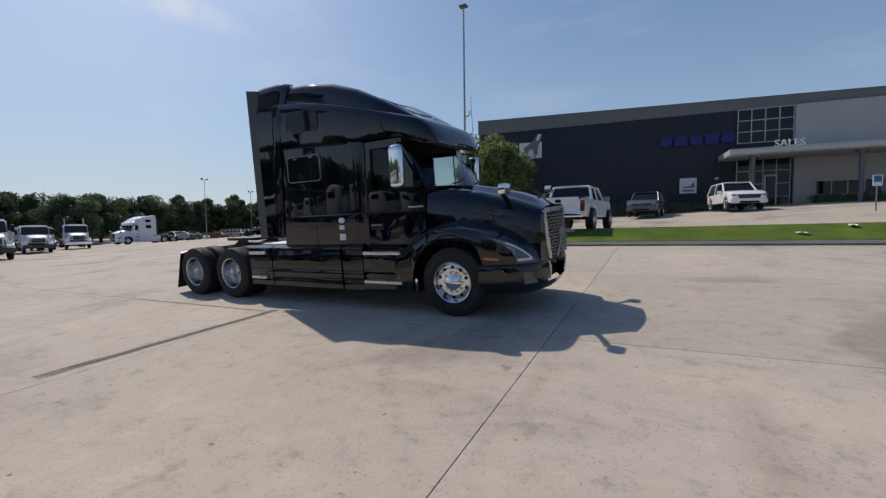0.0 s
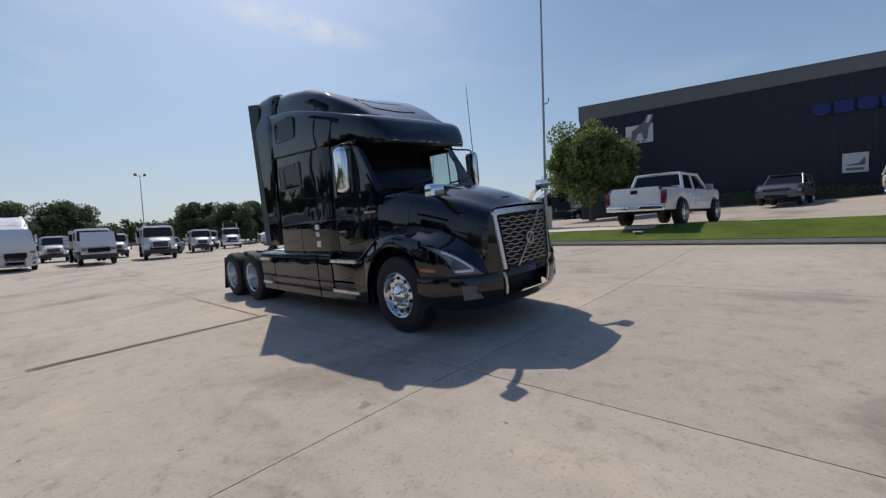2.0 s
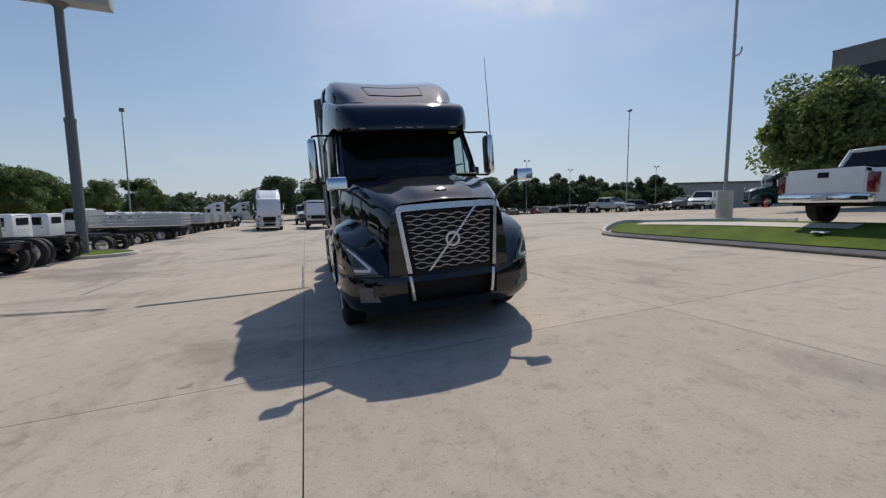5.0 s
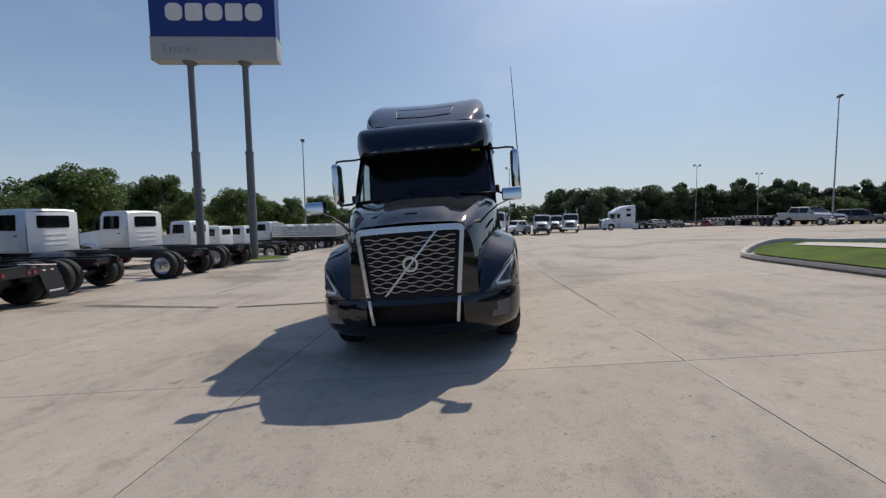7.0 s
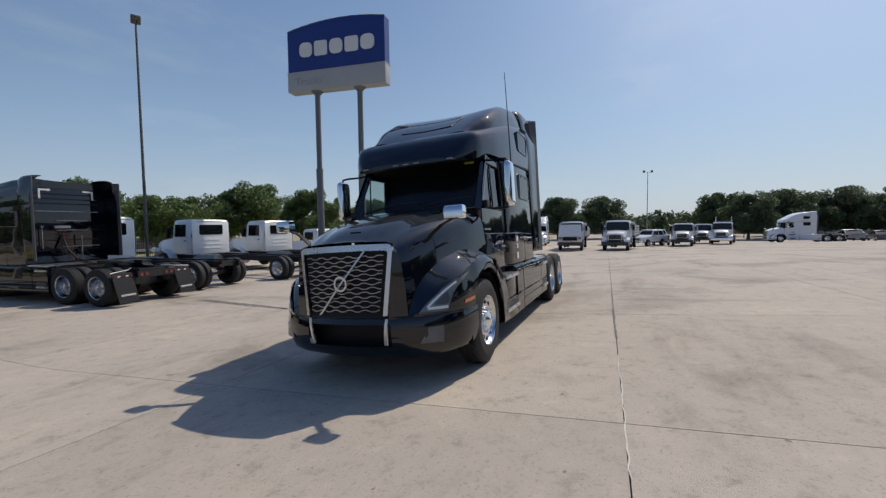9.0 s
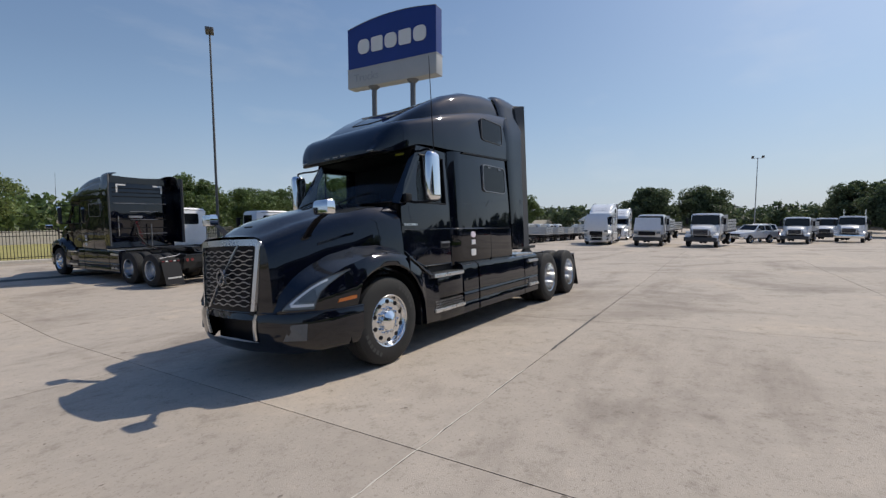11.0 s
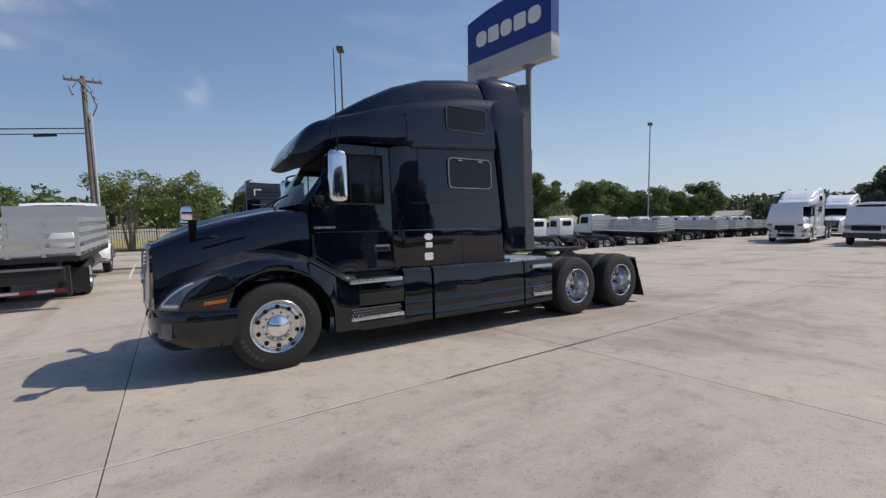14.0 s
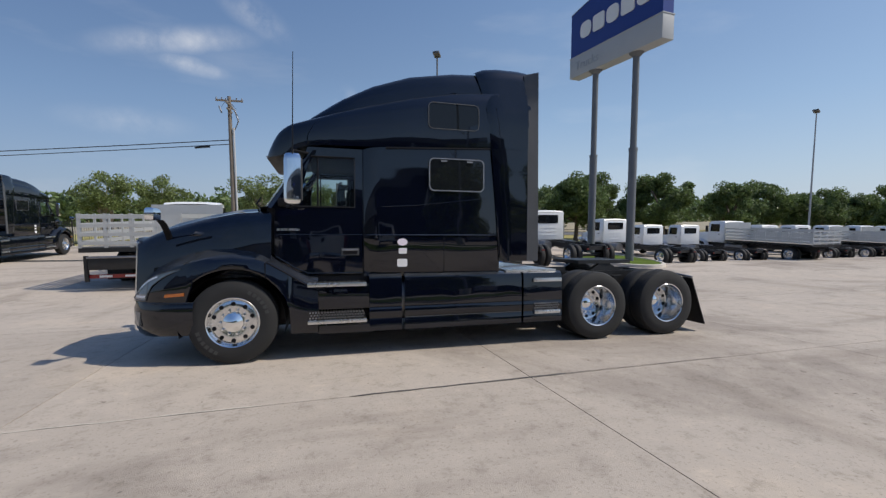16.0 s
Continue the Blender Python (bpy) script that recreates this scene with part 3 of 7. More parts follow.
    for s in (0, 1):
        rings = [body_ring(x, w)[s] for x, w in ((-1.56, 1.03), (-1.59, 1.05), (-1.67, 1.085), (-1.78, 1.105), (-2.5, 1.115), (-3.3, 1.12), (-3.43, 1.115))]
        side = part("sleeper_side", loft(rings), paint, t)
        q = 1 - 2 * s
        part("panel_gap", box(-2.645, -2.637, *sorted((q * 1.10, q * 1.1195)), 1.05, 1.556), BLACK_PLASTIC, side)
        part("panel_crease", tube([(-1.80, q * 1.104, 1.945), (-2.2, q * 1.110, 1.965), (-2.8, q * 1.116, 2.03), (-3.25, q * 1.118, 2.085)], 0.0045, k=6), paint, side)
    bm = box(-3.46, -3.42, -1.11, 1.11, 1.02, squash(3.56))
    part("sleeper_back", bm, paint, t, bevel=0.01)
    cap = dome_ring(-3.45)
    bm = loft([[(-3.43, y, z) for _, y, z in cap], [(-3.47, y * 0.99, z - 0.01) for _, y, z in cap]], close=True, caps=True)
    part("roof_back", bm, paint, t)
    for z in (1.45, 1.75, 2.05, squash(2.9), squash(3.1), squash(3.3)):
        part("back_rib", box(-3.475, -3.458, -0.85, 0.85, z, z + 0.03), BLACK_PLASTIC, t)
    if marks:
        for y in (-0.74, 0.74):
            q = math.copysign(1, y)
            bm = box(-3.475, -3.462, *sorted((y, y - q * 0.30)), 3.24, 3.29)
            box(-3.475, -3.462, *sorted((y, y - q * 0.05)), 3.00, 3.24, bm)
            part("reflective_mark", bm, STICKER_WHITE, t, "white reflective corner mark")
        for z, y0, y1 in ((2.62, -0.85, 0.85), (2.34, -0.55, 0.35), (2.05, -0.55, 0.35), (1.55, -0.85, 0.2)):
            part("back_shelf", box(-3.50, -3.458, y0, y1, z, z + 0.022), STEEL, t, "thin bright ledge on the back wall")
        part("grab_rail", tube([(-3.47, 0.75, 1.5), (-3.55, 0.75, 1.52), (-3.55, 0.75, 2.2), (-3.47, 0.75, 2.22)], 0.016), ALU, t)
    # side extenders behind the sleeper
    for s in (1, -1):
        low = [(1.135, 1.20), (1.14, 2.0), (1.14, 2.786)]
        high = [(1.14, 2.789), (1.145, squash(3.1)), (1.14, squash(3.35))] + [(y + 0.02, z + 0.01) for _, y, z in dome_ring(-3.40)[:5]]
        lean = [(squash(z), o) for z, o in ((1.2, -0.05), (1.57, -0.03), (2.8, 0.07), (3.55, 0.17), (3.80, 0.25), (3.95, 0.27))]
        for sub, nm in ((low, "extender_lower"), (high, "extender_upper")):
            rings = []
            for x, g, up_ in ((-3.40, -0.008, 0.0), (-3.44, 0.004, 0.012), (-3.50, 0.014, 0.035), (-3.62, 0.018, 0.055), (-3.80, 0.024, 0.05), (-3.92, 0.034, 0.02)):
                rings.append([(x + lerp(z, lean) * ease(x, -3.92, -3.40), s * (y + g), z + (g if z > 3 else 0) + (up_ * ease(z, squash(3.3), squash(3.8)))) for y, z in sub])
            inner = [[(x, s * (abs(y) - 0.035), z - (0.03 if z > 3.5 else 0)) for (x, y, z) in r] for r in rings[::-1]]
            part(nm, loft([*rings, *inner]), paint, t)
        edge = low[:2] + [p for p in high if p[1] < squash(3.82)] + [(1.06, squash(3.86)), (1.02, squash(3.90))]
        edge = [p for i, p in enumerate(edge) if i == 0 or p[1] > edge[i - 1][1] + 0.01]
        rings = [[(x, s * (y + g + (1.15 - y) * f), z) for y, z in edge] for x, g, f in ((-3.86, 0.028, 0.0), (-3.92, 0.034, 0.4), (-4.025, 0.050, 1.0))]
        inner = [[(x, s * (abs(y) - 0.02), z) for (x, y, z) in r] for r in rings[::-1]]
        part("extender_flap", loft([*rings, *inner], close=False), FLAP_GREY, t, "dull dark grey rubber trailing edge")
    # cab: doors with windows, pillars, windscreen
    for s in (1, -1):
        f = side_x(s)
        # door skin in strips round the window
        wz0, wz1 = 1.93, 2.58
        def wy(z):
            return 1.035 - 0.035 * ease(z, 1.7, 2.7)
        zs_low = (1.06, 1.12, 1.40, 1.55, 1.58, 1.90, wz0)
        front = lambda z: -0.46 - 0.40 * ease(z, 1.9, 2.75) * 1.0
        door = bmesh.new()
        loft([f([(front(z), wy(z) - 0.006, z), (-0.62, wy(z) + 0.004, z), (-1.0, wy(z) + 0.008, z), (-1.445, wy(z) + 0.004, z), (-1.548, wy(z), z)]) for z in zs_low], door)
        loft([f([(-1.445, wy(z) + 0.004, z), (-1.548, wy(z), z)]) for z in (wz0, 2.2, wz1)], door)
        loft([f([(front(z), wy(z), z), (min(front(z) - 0.07, -0.80 + 0.0), wy(z) + 0.004, z)]) for z in (wz0, 2.2, wz1)], door)
        loft([f([(front(z), wy(z), z), (-1.445, wy(z), z), (-1.548, wy(z), z)]) for z in (wz1, 2.70)], door)
        d = part("door", door, paint, t)
        gl = bmesh.new()
        loft([f([(min(front(z) - 0.07, -0.80), wy(z) - 0.012, z), (-1.445, wy(z) - 0.012, z)]) for z in (wz0, 2.2, wz1)], gl)
        part("door_glass", gl, GLASS, d).visible_shadow = False
        part("window_trim", tube(f([(front(wz0) - 0.07, wy(wz0) + 0.006, wz0), (-1.445, wy(wz0) + 0.008, wz0), (-1.445, wy(wz1) + 0.008, wz1), (-0.9, wy(wz1) + 0.006, wz1)]), 0.012, k=6), BLACK_PLASTIC, d)
        part("window_bar", tube(f([(-0.98, wy(1.93) + 0.002, 1.93), (-0.98, wy(2.58) + 0.002, 2.58)]), 0.012, k=6), BLACK_PLASTIC, d)
        hd = part("door_handle", box(-1.50, -1.27, *sorted((s * 1.025, s * 1.046)), 1.30, 1.395), GREY_PLASTIC, d, "grey door handle in a shallow recess", bevel=0.008)
        part("handle_recess", box(-1.475, -1.295, *sorted((s * 1.040, s * 1.049)), 1.315, 1.362), BLACK_PLASTIC, hd)
        part("handle_grip", box(-1.49, -1.28, *sorted((s * 1.045, s * 1.062)), 1.362, 1.385), STEEL, hd, bevel=0.005)
        for x1, x0 in ((-0.485, -0.520), (-0.530, -0.565), (-0.575, -0.610), (-0.625, -0.755)):
            part("badge_bar", box(x0, x1, *sorted((s * 1.041, s * 1.051)), 1.620, 1.648), SATIN, d)
        part("door_edge", tube(f([(-1.551, wy(z) + 0.001, z) for z in (1.06, 1.58, 2.0, 2.4, 2.69)]), 0.006, k=6), paint, d)
        part("door_crease", tube(f([(x, wy(1.57) + o, 1.572) for x, o in ((-0.50, -0.003), (-0.62, 0.003), (-1.0, 0.007), (-1.445, 0.003), (-1.54, 0.0))]), 0.006, k=6), paint, d)
        part("sill_line", tube(f([(-0.47, wy(1.3) + 0.004, 1.30), (-0.70, wy(1.2) + 0.010, 1.15), (-0.86, wy(1.1) + 0.012, 1.075), (-1.54, wy(1.1) + 0.008, 1.07)]), 0.007, k=6), paint, d)
        part("seam_band", loft([[(x, s * y, z + o) for y, o in ((1.07, -0.004), (1.125, -0.004), (1.125, 0.016), (1.07, 0.016))] for x, z in ((-1.85, 2.715), (-2.6, 2.748), (-3.40, 2.784))], close=True, caps=True), BLACK_PLASTIC, t)
        # A pillar
        part("pillar", loft([f([(-0.36 - 0.49 * k, 0.96 - 0.03 * k, 1.92 + 0.72 * k), (-0.42 - 0.49 * k, 1.035 - 0.03 * k, 1.90 + 0.74 * k), (-0.52 - 0.45 * k, 1.03 - 0.03 * k, 1.90 + 0.74 * k), (-0.50 - 0.45 * k, 0.97 - 0.03 * k, 1.90 + 0.74 * k)]) for k in (0, 0.5, 1.06)], close=True), BLACK_PAINT if paint is not BLACK_PAINT else paint, t)
        # sleeper windows with bright frames
        for x0, x1, z0, z1, y in ((-3.225, -2.43, 2.17, 2.62, 1.112), (-3.145, -2.42, 3.01, 3.37, 1.122)):
            if z0 > 2.9 and rise < 1:
                continue
            rim = 0.015 if z0 < 2.9 else 0.008
            o, i = rounded(x0, x1, z0, z1, 0.07), rounded(x0 + rim, x1 - rim, z0 + rim, z1 - rim, 0.06)
            wdw = part("sleeper_window", prism(i, "y", s * (y - 0.01), s * (y + 0.014)), DARK_GLASS, t, "dark sleeper window in a bright frame")
            part("window_frame", ring_prism(o, i, "y", s * (y - 0.01), s * (y + 0.022)), STEEL if z0 < 2.9 else FLAP_GREY, wdw)
            if z0 < 2.9:
                for xx in (-2.64, -3.01):
                    part("latch", box(xx - 0.04, xx + 0.04, s * (y + 0.02) - 0.008, s * (y + 0.02) + 0.008, z1 - 0.05, z1 - 0.03), STEEL, wdw)
        part("round_sticker", prism([(-2.065 + 0.068 * math.cos(a * math.pi / 10), 1.475 + 0.048 * math.sin(a * math.pi / 10)) for a in range(20)], "y", s * 1.108, s * 1.122), STICKER_PINK if s > 0 else STICKER_WHITE, t)
        mid = part("small_sticker", prism(rounded(-2.125, -2.015, 1.32, 1.395, 0.01), "y", s * 1.108, s * 1.1185), STICKER_WHITE, t)
        part("sticker_band", box(-2.12, -2.02, *sorted((s * 1.116, s * 1.120)), 1.362, 1.382), STICKER_PINK, mid)
        part("square_sticker", prism(rounded(-2.13, -1.995, 1.145, 1.25, 0.02), "y", s * 1.108, s * 1.119), STICKER_WHITE, t)
    ws = bmesh.new()
    loft([[(-0.36 - 0.49 * k + 0.16 * (1 - (j / 0.96) ** 2) * (1 - 0.35 * k), j * (1 - 0.03 * k), 1.93 + 0.74 * k) for j in (-0.96, -0.7, -0.35, 0, 0.35, 0.7, 0.96)] for k in (0, 0.33, 0.66, 1.02)], ws)
    part("windscreen", ws, GLASS, t, "curved dark windscreen").visible_shadow = False
    part("windscreen_sticker", loft([[(-0.36 - 0.49 * k + 0.16 * (1 - (j / 0.96) ** 2) * (1 - 0.35 * k) + 0.006, j * (1 - 0.03 * k), 1.93 + 0.74 * k) for j in (0.74, 0.80, 0.87)] for k in (0.875, 0.92)]), STICKER_LIME, t, "small yellow-green sticker")
    for s0 in (-0.62, 0.18):
        part("wiper", tube([(-0.18, s0, 1.955), (-0.16, s0 + 0.25, 2.0), (-0.26, s0 + 0.55, 2.06)], 0.012, k=6), BLACK_PLASTIC, t)
    part("cowl", loft([[(-0.14 - abs(j) * 0.15, j, 1.915) for j in (-0.97, -0.5, 0, 0.5, 0.97)], [(-0.42, j, 1.94) for j in (-0.97, -0.5, 0, 0.5, 0.97)]]), BLACK_PLASTIC, t)
    part("dashboard", box(-0.75, -0.35, -0.93, 0.93, 1.55, 1.93), INTERIOR, t, bevel=0.03)
    part("cab_floor", box(-3.42, -0.4, -1.0, 1.0, 1.03, 1.08), INTERIOR, t)
    part("firewall", box(-0.45, -0.40, -0.98, 0.98, 0.9, 1.9), INTERIOR, t)
    part("curtain", box(-1.72, -1.66, -1.03, 1.03, 1.08, 2.7), INTERIOR, t)
    part("headliner", box(-1.7, -0.85, -0.98, 0.98, 2.66, 2.70), INTERIOR, t)
    for y in (-0.55, 0.55):
        seat = part("seat", box(-1.45, -0.95, y - 0.24, y + 0.24, 1.35, 1.52), INTERIOR, t, bevel=0.04)
        part("backrest", box(-1.55, -1.40, y - 0.23, y + 0.23, 1.5, 2.2), INTERIOR, seat, bevel=0.04)
    part("steering_wheel", tube([(-0.88 + 0.06 * math.sin(a * math.pi / 10), 0.55 + 0.22 * math.cos(a * math.pi / 10), 1.78 + 0.2 * math.sin(a * math.pi / 10)) for a in range(21)], 0.015), INTERIOR, t)
    # bonnet
    def hood_ring(x):
        zt = lerp(x, ((-0.42, 1.90), (0.0, 1.87), (0.4, 1.79), (0.8, 1.68), (1.05, 1.58), (1.18, 1.525)))
        w = lerp(x, ((-0.42, 0.985), (0.0, 0.93), (0.4, 0.84), (0.8, 0.73), (1.05, 0.655), (1.18, 0.60)))
        zl = lerp(x, ((-0.42, 1.05), (0.6, 1.02), (1.18, 0.74)))
        bulge = 0.045 * (1 - ease(x, 0.9, 1.18))
        half = [(w + 0.10, zl), (w + 0.085, zl + (zt - zl) * 0.4), (w + 0.055, zt - 0.22), (w + 0.02, zt - 0.10), (w - 0.04, zt - 0.035), (w - 0.16, zt - 0.012), (w * 0.60, zt + 0.0), (w * 0.50, zt + bulge), (w * 0.25, zt + bulge + 0.015), (0, zt + bulge + 0.018)]
        return [(x, y, z) for y, z in half] + [(x, -y, z) for y, z in half[-2::-1]]
    def nose_ring():
        half = [(0.50, 0.74), (0.535, 1.06), (0.565, 1.32), (0.58, 1.44), (0.585, 1.51), (0.50, 1.535), (0.40, 1.54), (0.30, 1.545), (0.15, 1.55), (0, 1.55)]
        return [(1.205 + 0.05 * (1 - y / 0.6) + 0.03 * (1.5 - z), y, z) for y, z in half] + [(1.205 + 0.05 * (1 - y / 0.6) + 0.03 * (1.5 - z), -y, z) for y, z in half[-2::-1]]
    bm = loft([hood_ring(x) for x in (-0.42, -0.2, 0.0, 0.2, 0.4, 0.6, 0.8, 0.95, 1.05, 1.12, 1.18)] + [nose_ring()])
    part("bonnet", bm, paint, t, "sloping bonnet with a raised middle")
    part("bonnet_badge", box(0.93, 0.99, -0.07, 0.07, 1.645, 1.665), BLACK_PLASTIC, t)
    for s in (1, -1):
        def vent_pt(x, d, o=0.0):
            w = lerp(x, ((-0.42, 0.985), (0.0, 0.93), (0.4, 0.84), (0.8, 0.73)))
            zt = lerp(x, ((-0.42, 1.90), (0.0, 1.87), (0.4, 1.79), (0.8, 1.68)))
            return (x, s * (w + 0.062 + o), zt - d)
        part("side_vent", loft([[vent_pt(x, d, 0.006) for d in (0.262, 0.288)] for x in (0.70, 0.55, 0.40, 0.28)]), paint, t)
    # grille
    GX = lambda y, z: 1.235 + 0.075 * (1 - (y / 0.6) ** 2) - 0.05 * (z - 0.85)
    GW = lambda z: 0.466 + 0.075 * (z - 0.80) / 0.68
    GO = lambda z: 0.474 + 0.111 * (z - 0.475) / 1.005
    bm = loft([[(GX(k * GW(z), z) - 0.03, k * (GW(z) + 0.02), z) for k in (-1, -0.6, -0.2, 0.2, 0.6, 1)] for z in (0.72, 1.0, 1.25, 1.49)])
    part("grille_back", bm, BLACK_PLASTIC, t)
    bm = bmesh.new()
    for i in range(13):
        z = 0.838 + i * 0.0462
        wide = GW(z) - 0.045
        pts = []
        for j in range(-30, 31):
            y = wide * j / 30
            ph = (y / 0.178) % 1.0
            wob = min(1, max(-1, (abs(ph - 0.5) - 0.25) * 9)) * (0.0088 if i % 2 else -0.0088)
            pts.append((GX(y, z), y, z + wob))
        tube(pts, 0.0058, bm, 4)
    part("grille_mesh", bm, GRILLE_GREY, t, "honeycomb of bright wavy bars")
    part("grille_slash", loft([[(GX(y, z) + 0.012 + dx, y + o, z + o * 0.3) for o, dx in ((-0.017, 0), (-0.017, 0.014), (0.017, 0.014), (0.017, 0))] for y, z in ((-0.28, 0.80), (0.0, 1.12), (0.29, 1.45))], close=True, caps=True), SATIN, t)
    rr = [[(GX(0, 1.12) + dx, r * math.cos(a * math.pi / 16), 1.12 + r * math.sin(a * math.pi / 16)) for a in range(32)] for r, dx in ((0.060, 0.0), (0.060, 0.03), (0.082, 0.03), (0.082, 0.0))]
    part("grille_ring", loft(rr + rr[:1], None, True), SATIN, t)
    part("ring_bar", box(GX(0, 1.12), GX(0, 1.12) + 0.024, -0.06, 0.06, 1.105, 1.135), GREY_PLASTIC, t)
    # bright surround with rounded upper corners, and two uprights down the bumper
    def rim_path(wide, top, r):
        pts = [(wide(z), z) for z in (0.785, 1.0, 1.2, top - r)]
        pts += [(wide(top - r) - r + r * math.cos(radians(a)), top - r + r * math.sin(radians(a))) for a in (18, 36, 54, 72, 90)]
        pts += [(0.38, top + 0.004), (0.19, top + 0.007), (0.0, top + 0.008)]
        return pts + [(-y, z) for y, z in pts[-2::-1]]
    rings = [[(GX(yo, zo) - 0.02, yo, zo), (GX(yo, zo) + 0.008, yo, zo), (GX(yi, zi) + 0.012, yi, zi), (GX(yi, zi) - 0.02, yi, zi)] for (yo, zo), (yi, zi) in zip(rim_path(GO, 1.512, 0.055), rim_path(GW, 1.446, 0.025))]
    part("grille_surround", loft(rings, close=True, caps=True), SATIN, t, "bright metal grille surround with rounded corners")
    for s in (1, -1):
        part("grille_upright", loft([[(x + a, s * (GO(z) - b), z) for a, b in ((-0.012, 0), (0.006, 0.004), (0.006, 0.036), (-0.012, 0.04))] for z, x in ((0.475, 1.238), (0.58, 1.255), (0.68, 1.257), (0.748, 1.240))], close=True, caps=True), SATIN, t, "bright upright strip on the bumper")
    # bumper
    plan = [(0.42, 1.185), (0.60, 1.175), (0.80, 1.13), (0.98, 1.03), (1.12, 0.86), (1.19, 0.68), (1.225, 0.52), (1.27, 0.30), (1.285, 0.0)]
    plan = plan + [(x, -y) for x, y in plan[-2::-1]]
    rows = [(0.765, -0.03), (0.752, 0.0), (0.69, 0.02), (0.58, 0.018), (0.46, 0.0), (0.38, -0.035), (0.335, -0.09)]
    bm = bmesh.new()
    vs = []
    for z, o in rows:
        vs.append([bm.verts.new((x + o * (1 if x > 0.9 else 0.3), y * (1 + o * 0.3), z + (0.04 * ease(abs(y), 0.9, 1.15) if z < 0.5 else 0))) for x, y in plan])
    for a in range(len(rows) - 1):
        for i in range(len(plan) - 1):
            ym = (plan[i][1] + plan[i + 1][1]) / 2
            if abs(ym) < 0.52 and a in (2, 3):
                continue
            bm.faces.new((vs[a][i], vs[a][i + 1], vs[a + 1][i + 1], vs[a + 1][i]))
    part("bumper", bm, paint, t, "black wrap-round bumper with a wide low intake")
    part("bumper_lip", tube([(x - 0.006, y, 0.762) for x, y in plan], 0.011, k=6), paint, t)
    part("intake", box(0.98, 1.08, -0.56, 0.56, 0.40, 0.75), BLACK_PLASTIC, t)
    for s in (1, -1):
        q = [(1.115, 0.885, 0.65), (1.015, 1.015, 0.655), (1.03, 1.01, 0.49), (1.155, 0.805, 0.49)]
        part("fog_lamp", loft([[(x + o, s * (y + o), z) for x, y, z in q] for o in (-0.03, 0.006)], close=True, caps=True), FOG_LENS, t, "small grey fog lamp")
    # wings with wheel arches
    TOP = ((-0.98, 0.955), (-0.84, 0.98), (-0.6, 1.125), (-0.39, 1.252), (-0.25, 1.31), (0.0, 1.335), (0.3, 1.31), (0.6, 1.225), (0.85, 1.115), (1.02, 0.995), (1.12, 0.88), (1.18, 0.80))
    OUT = ((-0.98, 1.20), (-0.5, 1.205), (0.0, 1.215), (0.4, 1.20), (0.7, 1.155), (0.9, 1.075), (1.02, 0.98), (1.12, 0.86), (1.18, 0.76))
    INN = ((-0.98, 1.0), (-0.4, 0.97), (0.0, 0.95), (0.6, 0.85), (1.0, 0.72), (1.12, 0.66), (1.18, 0.60))
    def arch(x):
        if x > 0.44:
            return 0.76
        d = 0.655 ** 2 - x * x
        return max(0.34 if x < 0 else 0.76, 0.5 + math.sqrt(d)) if d > 0 else 0.34
    xs = [-0.98, -0.86, -0.75, -0.70, -0.66, -0.645, -0.60, -0.5, -0.4, -0.3, -0.2, -0.1, 0, 0.1, 0.2, 0.3, 0.37, 0.42, 0.5, 0.6, 0.7, 0.8, 0.9, 0.98, 1.05, 1.12, 1.18]
    for s in (1, -1):
        rings = []
        for x in xs:
            zt, yo, yi, zl = lerp(x, TOP), lerp(x, OUT), lerp(x, INN), arch(x)
            zl = min(zl, zt - 0.04)
            half = [(yi, zt + 0.10), (yi + (yo - yi) * 0.35, zt + 0.035), (yo - 0.10, zt), (yo - 0.035, zt - 0.035), (yo - 0.004, zt - (zt - zl) * 0.5), (yo + 0.006, zl + 0.02), (yo - 0.004, zl), (yo - 0.06, zl + 0.005)]
            rings.append([(x, s * y, z) for y, z in half])
        wing = part("wing", loft(rings), paint, t, "flared wing over the front wheel")
        part("wheel_well", loft([[(0.0 + 0.60 * math.cos(a), s * y, 0.5 + 0.60 * math.sin(a)) for y in (0.55, 1.17)] for a in [radians(-15 + 210 * i / 14) for i in range(15)]]), BLACK_PLASTIC, t)
        part("well_side", prism([(0.62 * math.cos(radians(-15 + 210 * i / 14)), 0.5 + 0.62 * math.sin(radians(-15 + 210 * i / 14))) for i in range(15)], "y", s * 0.56, s * 0.54), BLACK_PLASTIC, t)
        part("side_marker", loft([[(x, s * (lerp(x, OUT) + o), z) for x, z in ((0.735, 0.832), (0.515, 0.848), (0.515, 0.885), (0.72, 0.868))] for o in (-0.01, 0.012)], close=True, caps=True), AMBER, t, "amber side marker lamp")
        part("wing_gap", box(-0.372, -0.362, *sorted((s * 1.17, s * 1.216)), 1.03, 1.225), BLACK_PLASTIC, wing)
        part("wing_edge", tube([(-0.39, s * 1.178, 1.232), (-0.6, s * 1.176, 1.104), (-0.80, s * 1.175, 0.972), (-0.86, s * 1.19, 0.945)], 0.014, k=8), paint, wing)
        # headlamp follows the wing: a wedge from the front corner back to a point
        def on_wing(x, z, o=0.006):
            zt, yo, zl = lerp(x, TOP), lerp(x, OUT), 0.76
            y = lerp(z, ((zl + 0.012, yo + 0.002), (zt - (zt - zl) * 0.5, yo - 0.004), (zt - 0.035, yo - 0.035), (zt, yo - 0.10)))
            return (x + o, s * (y + o), z + o * 0.5)
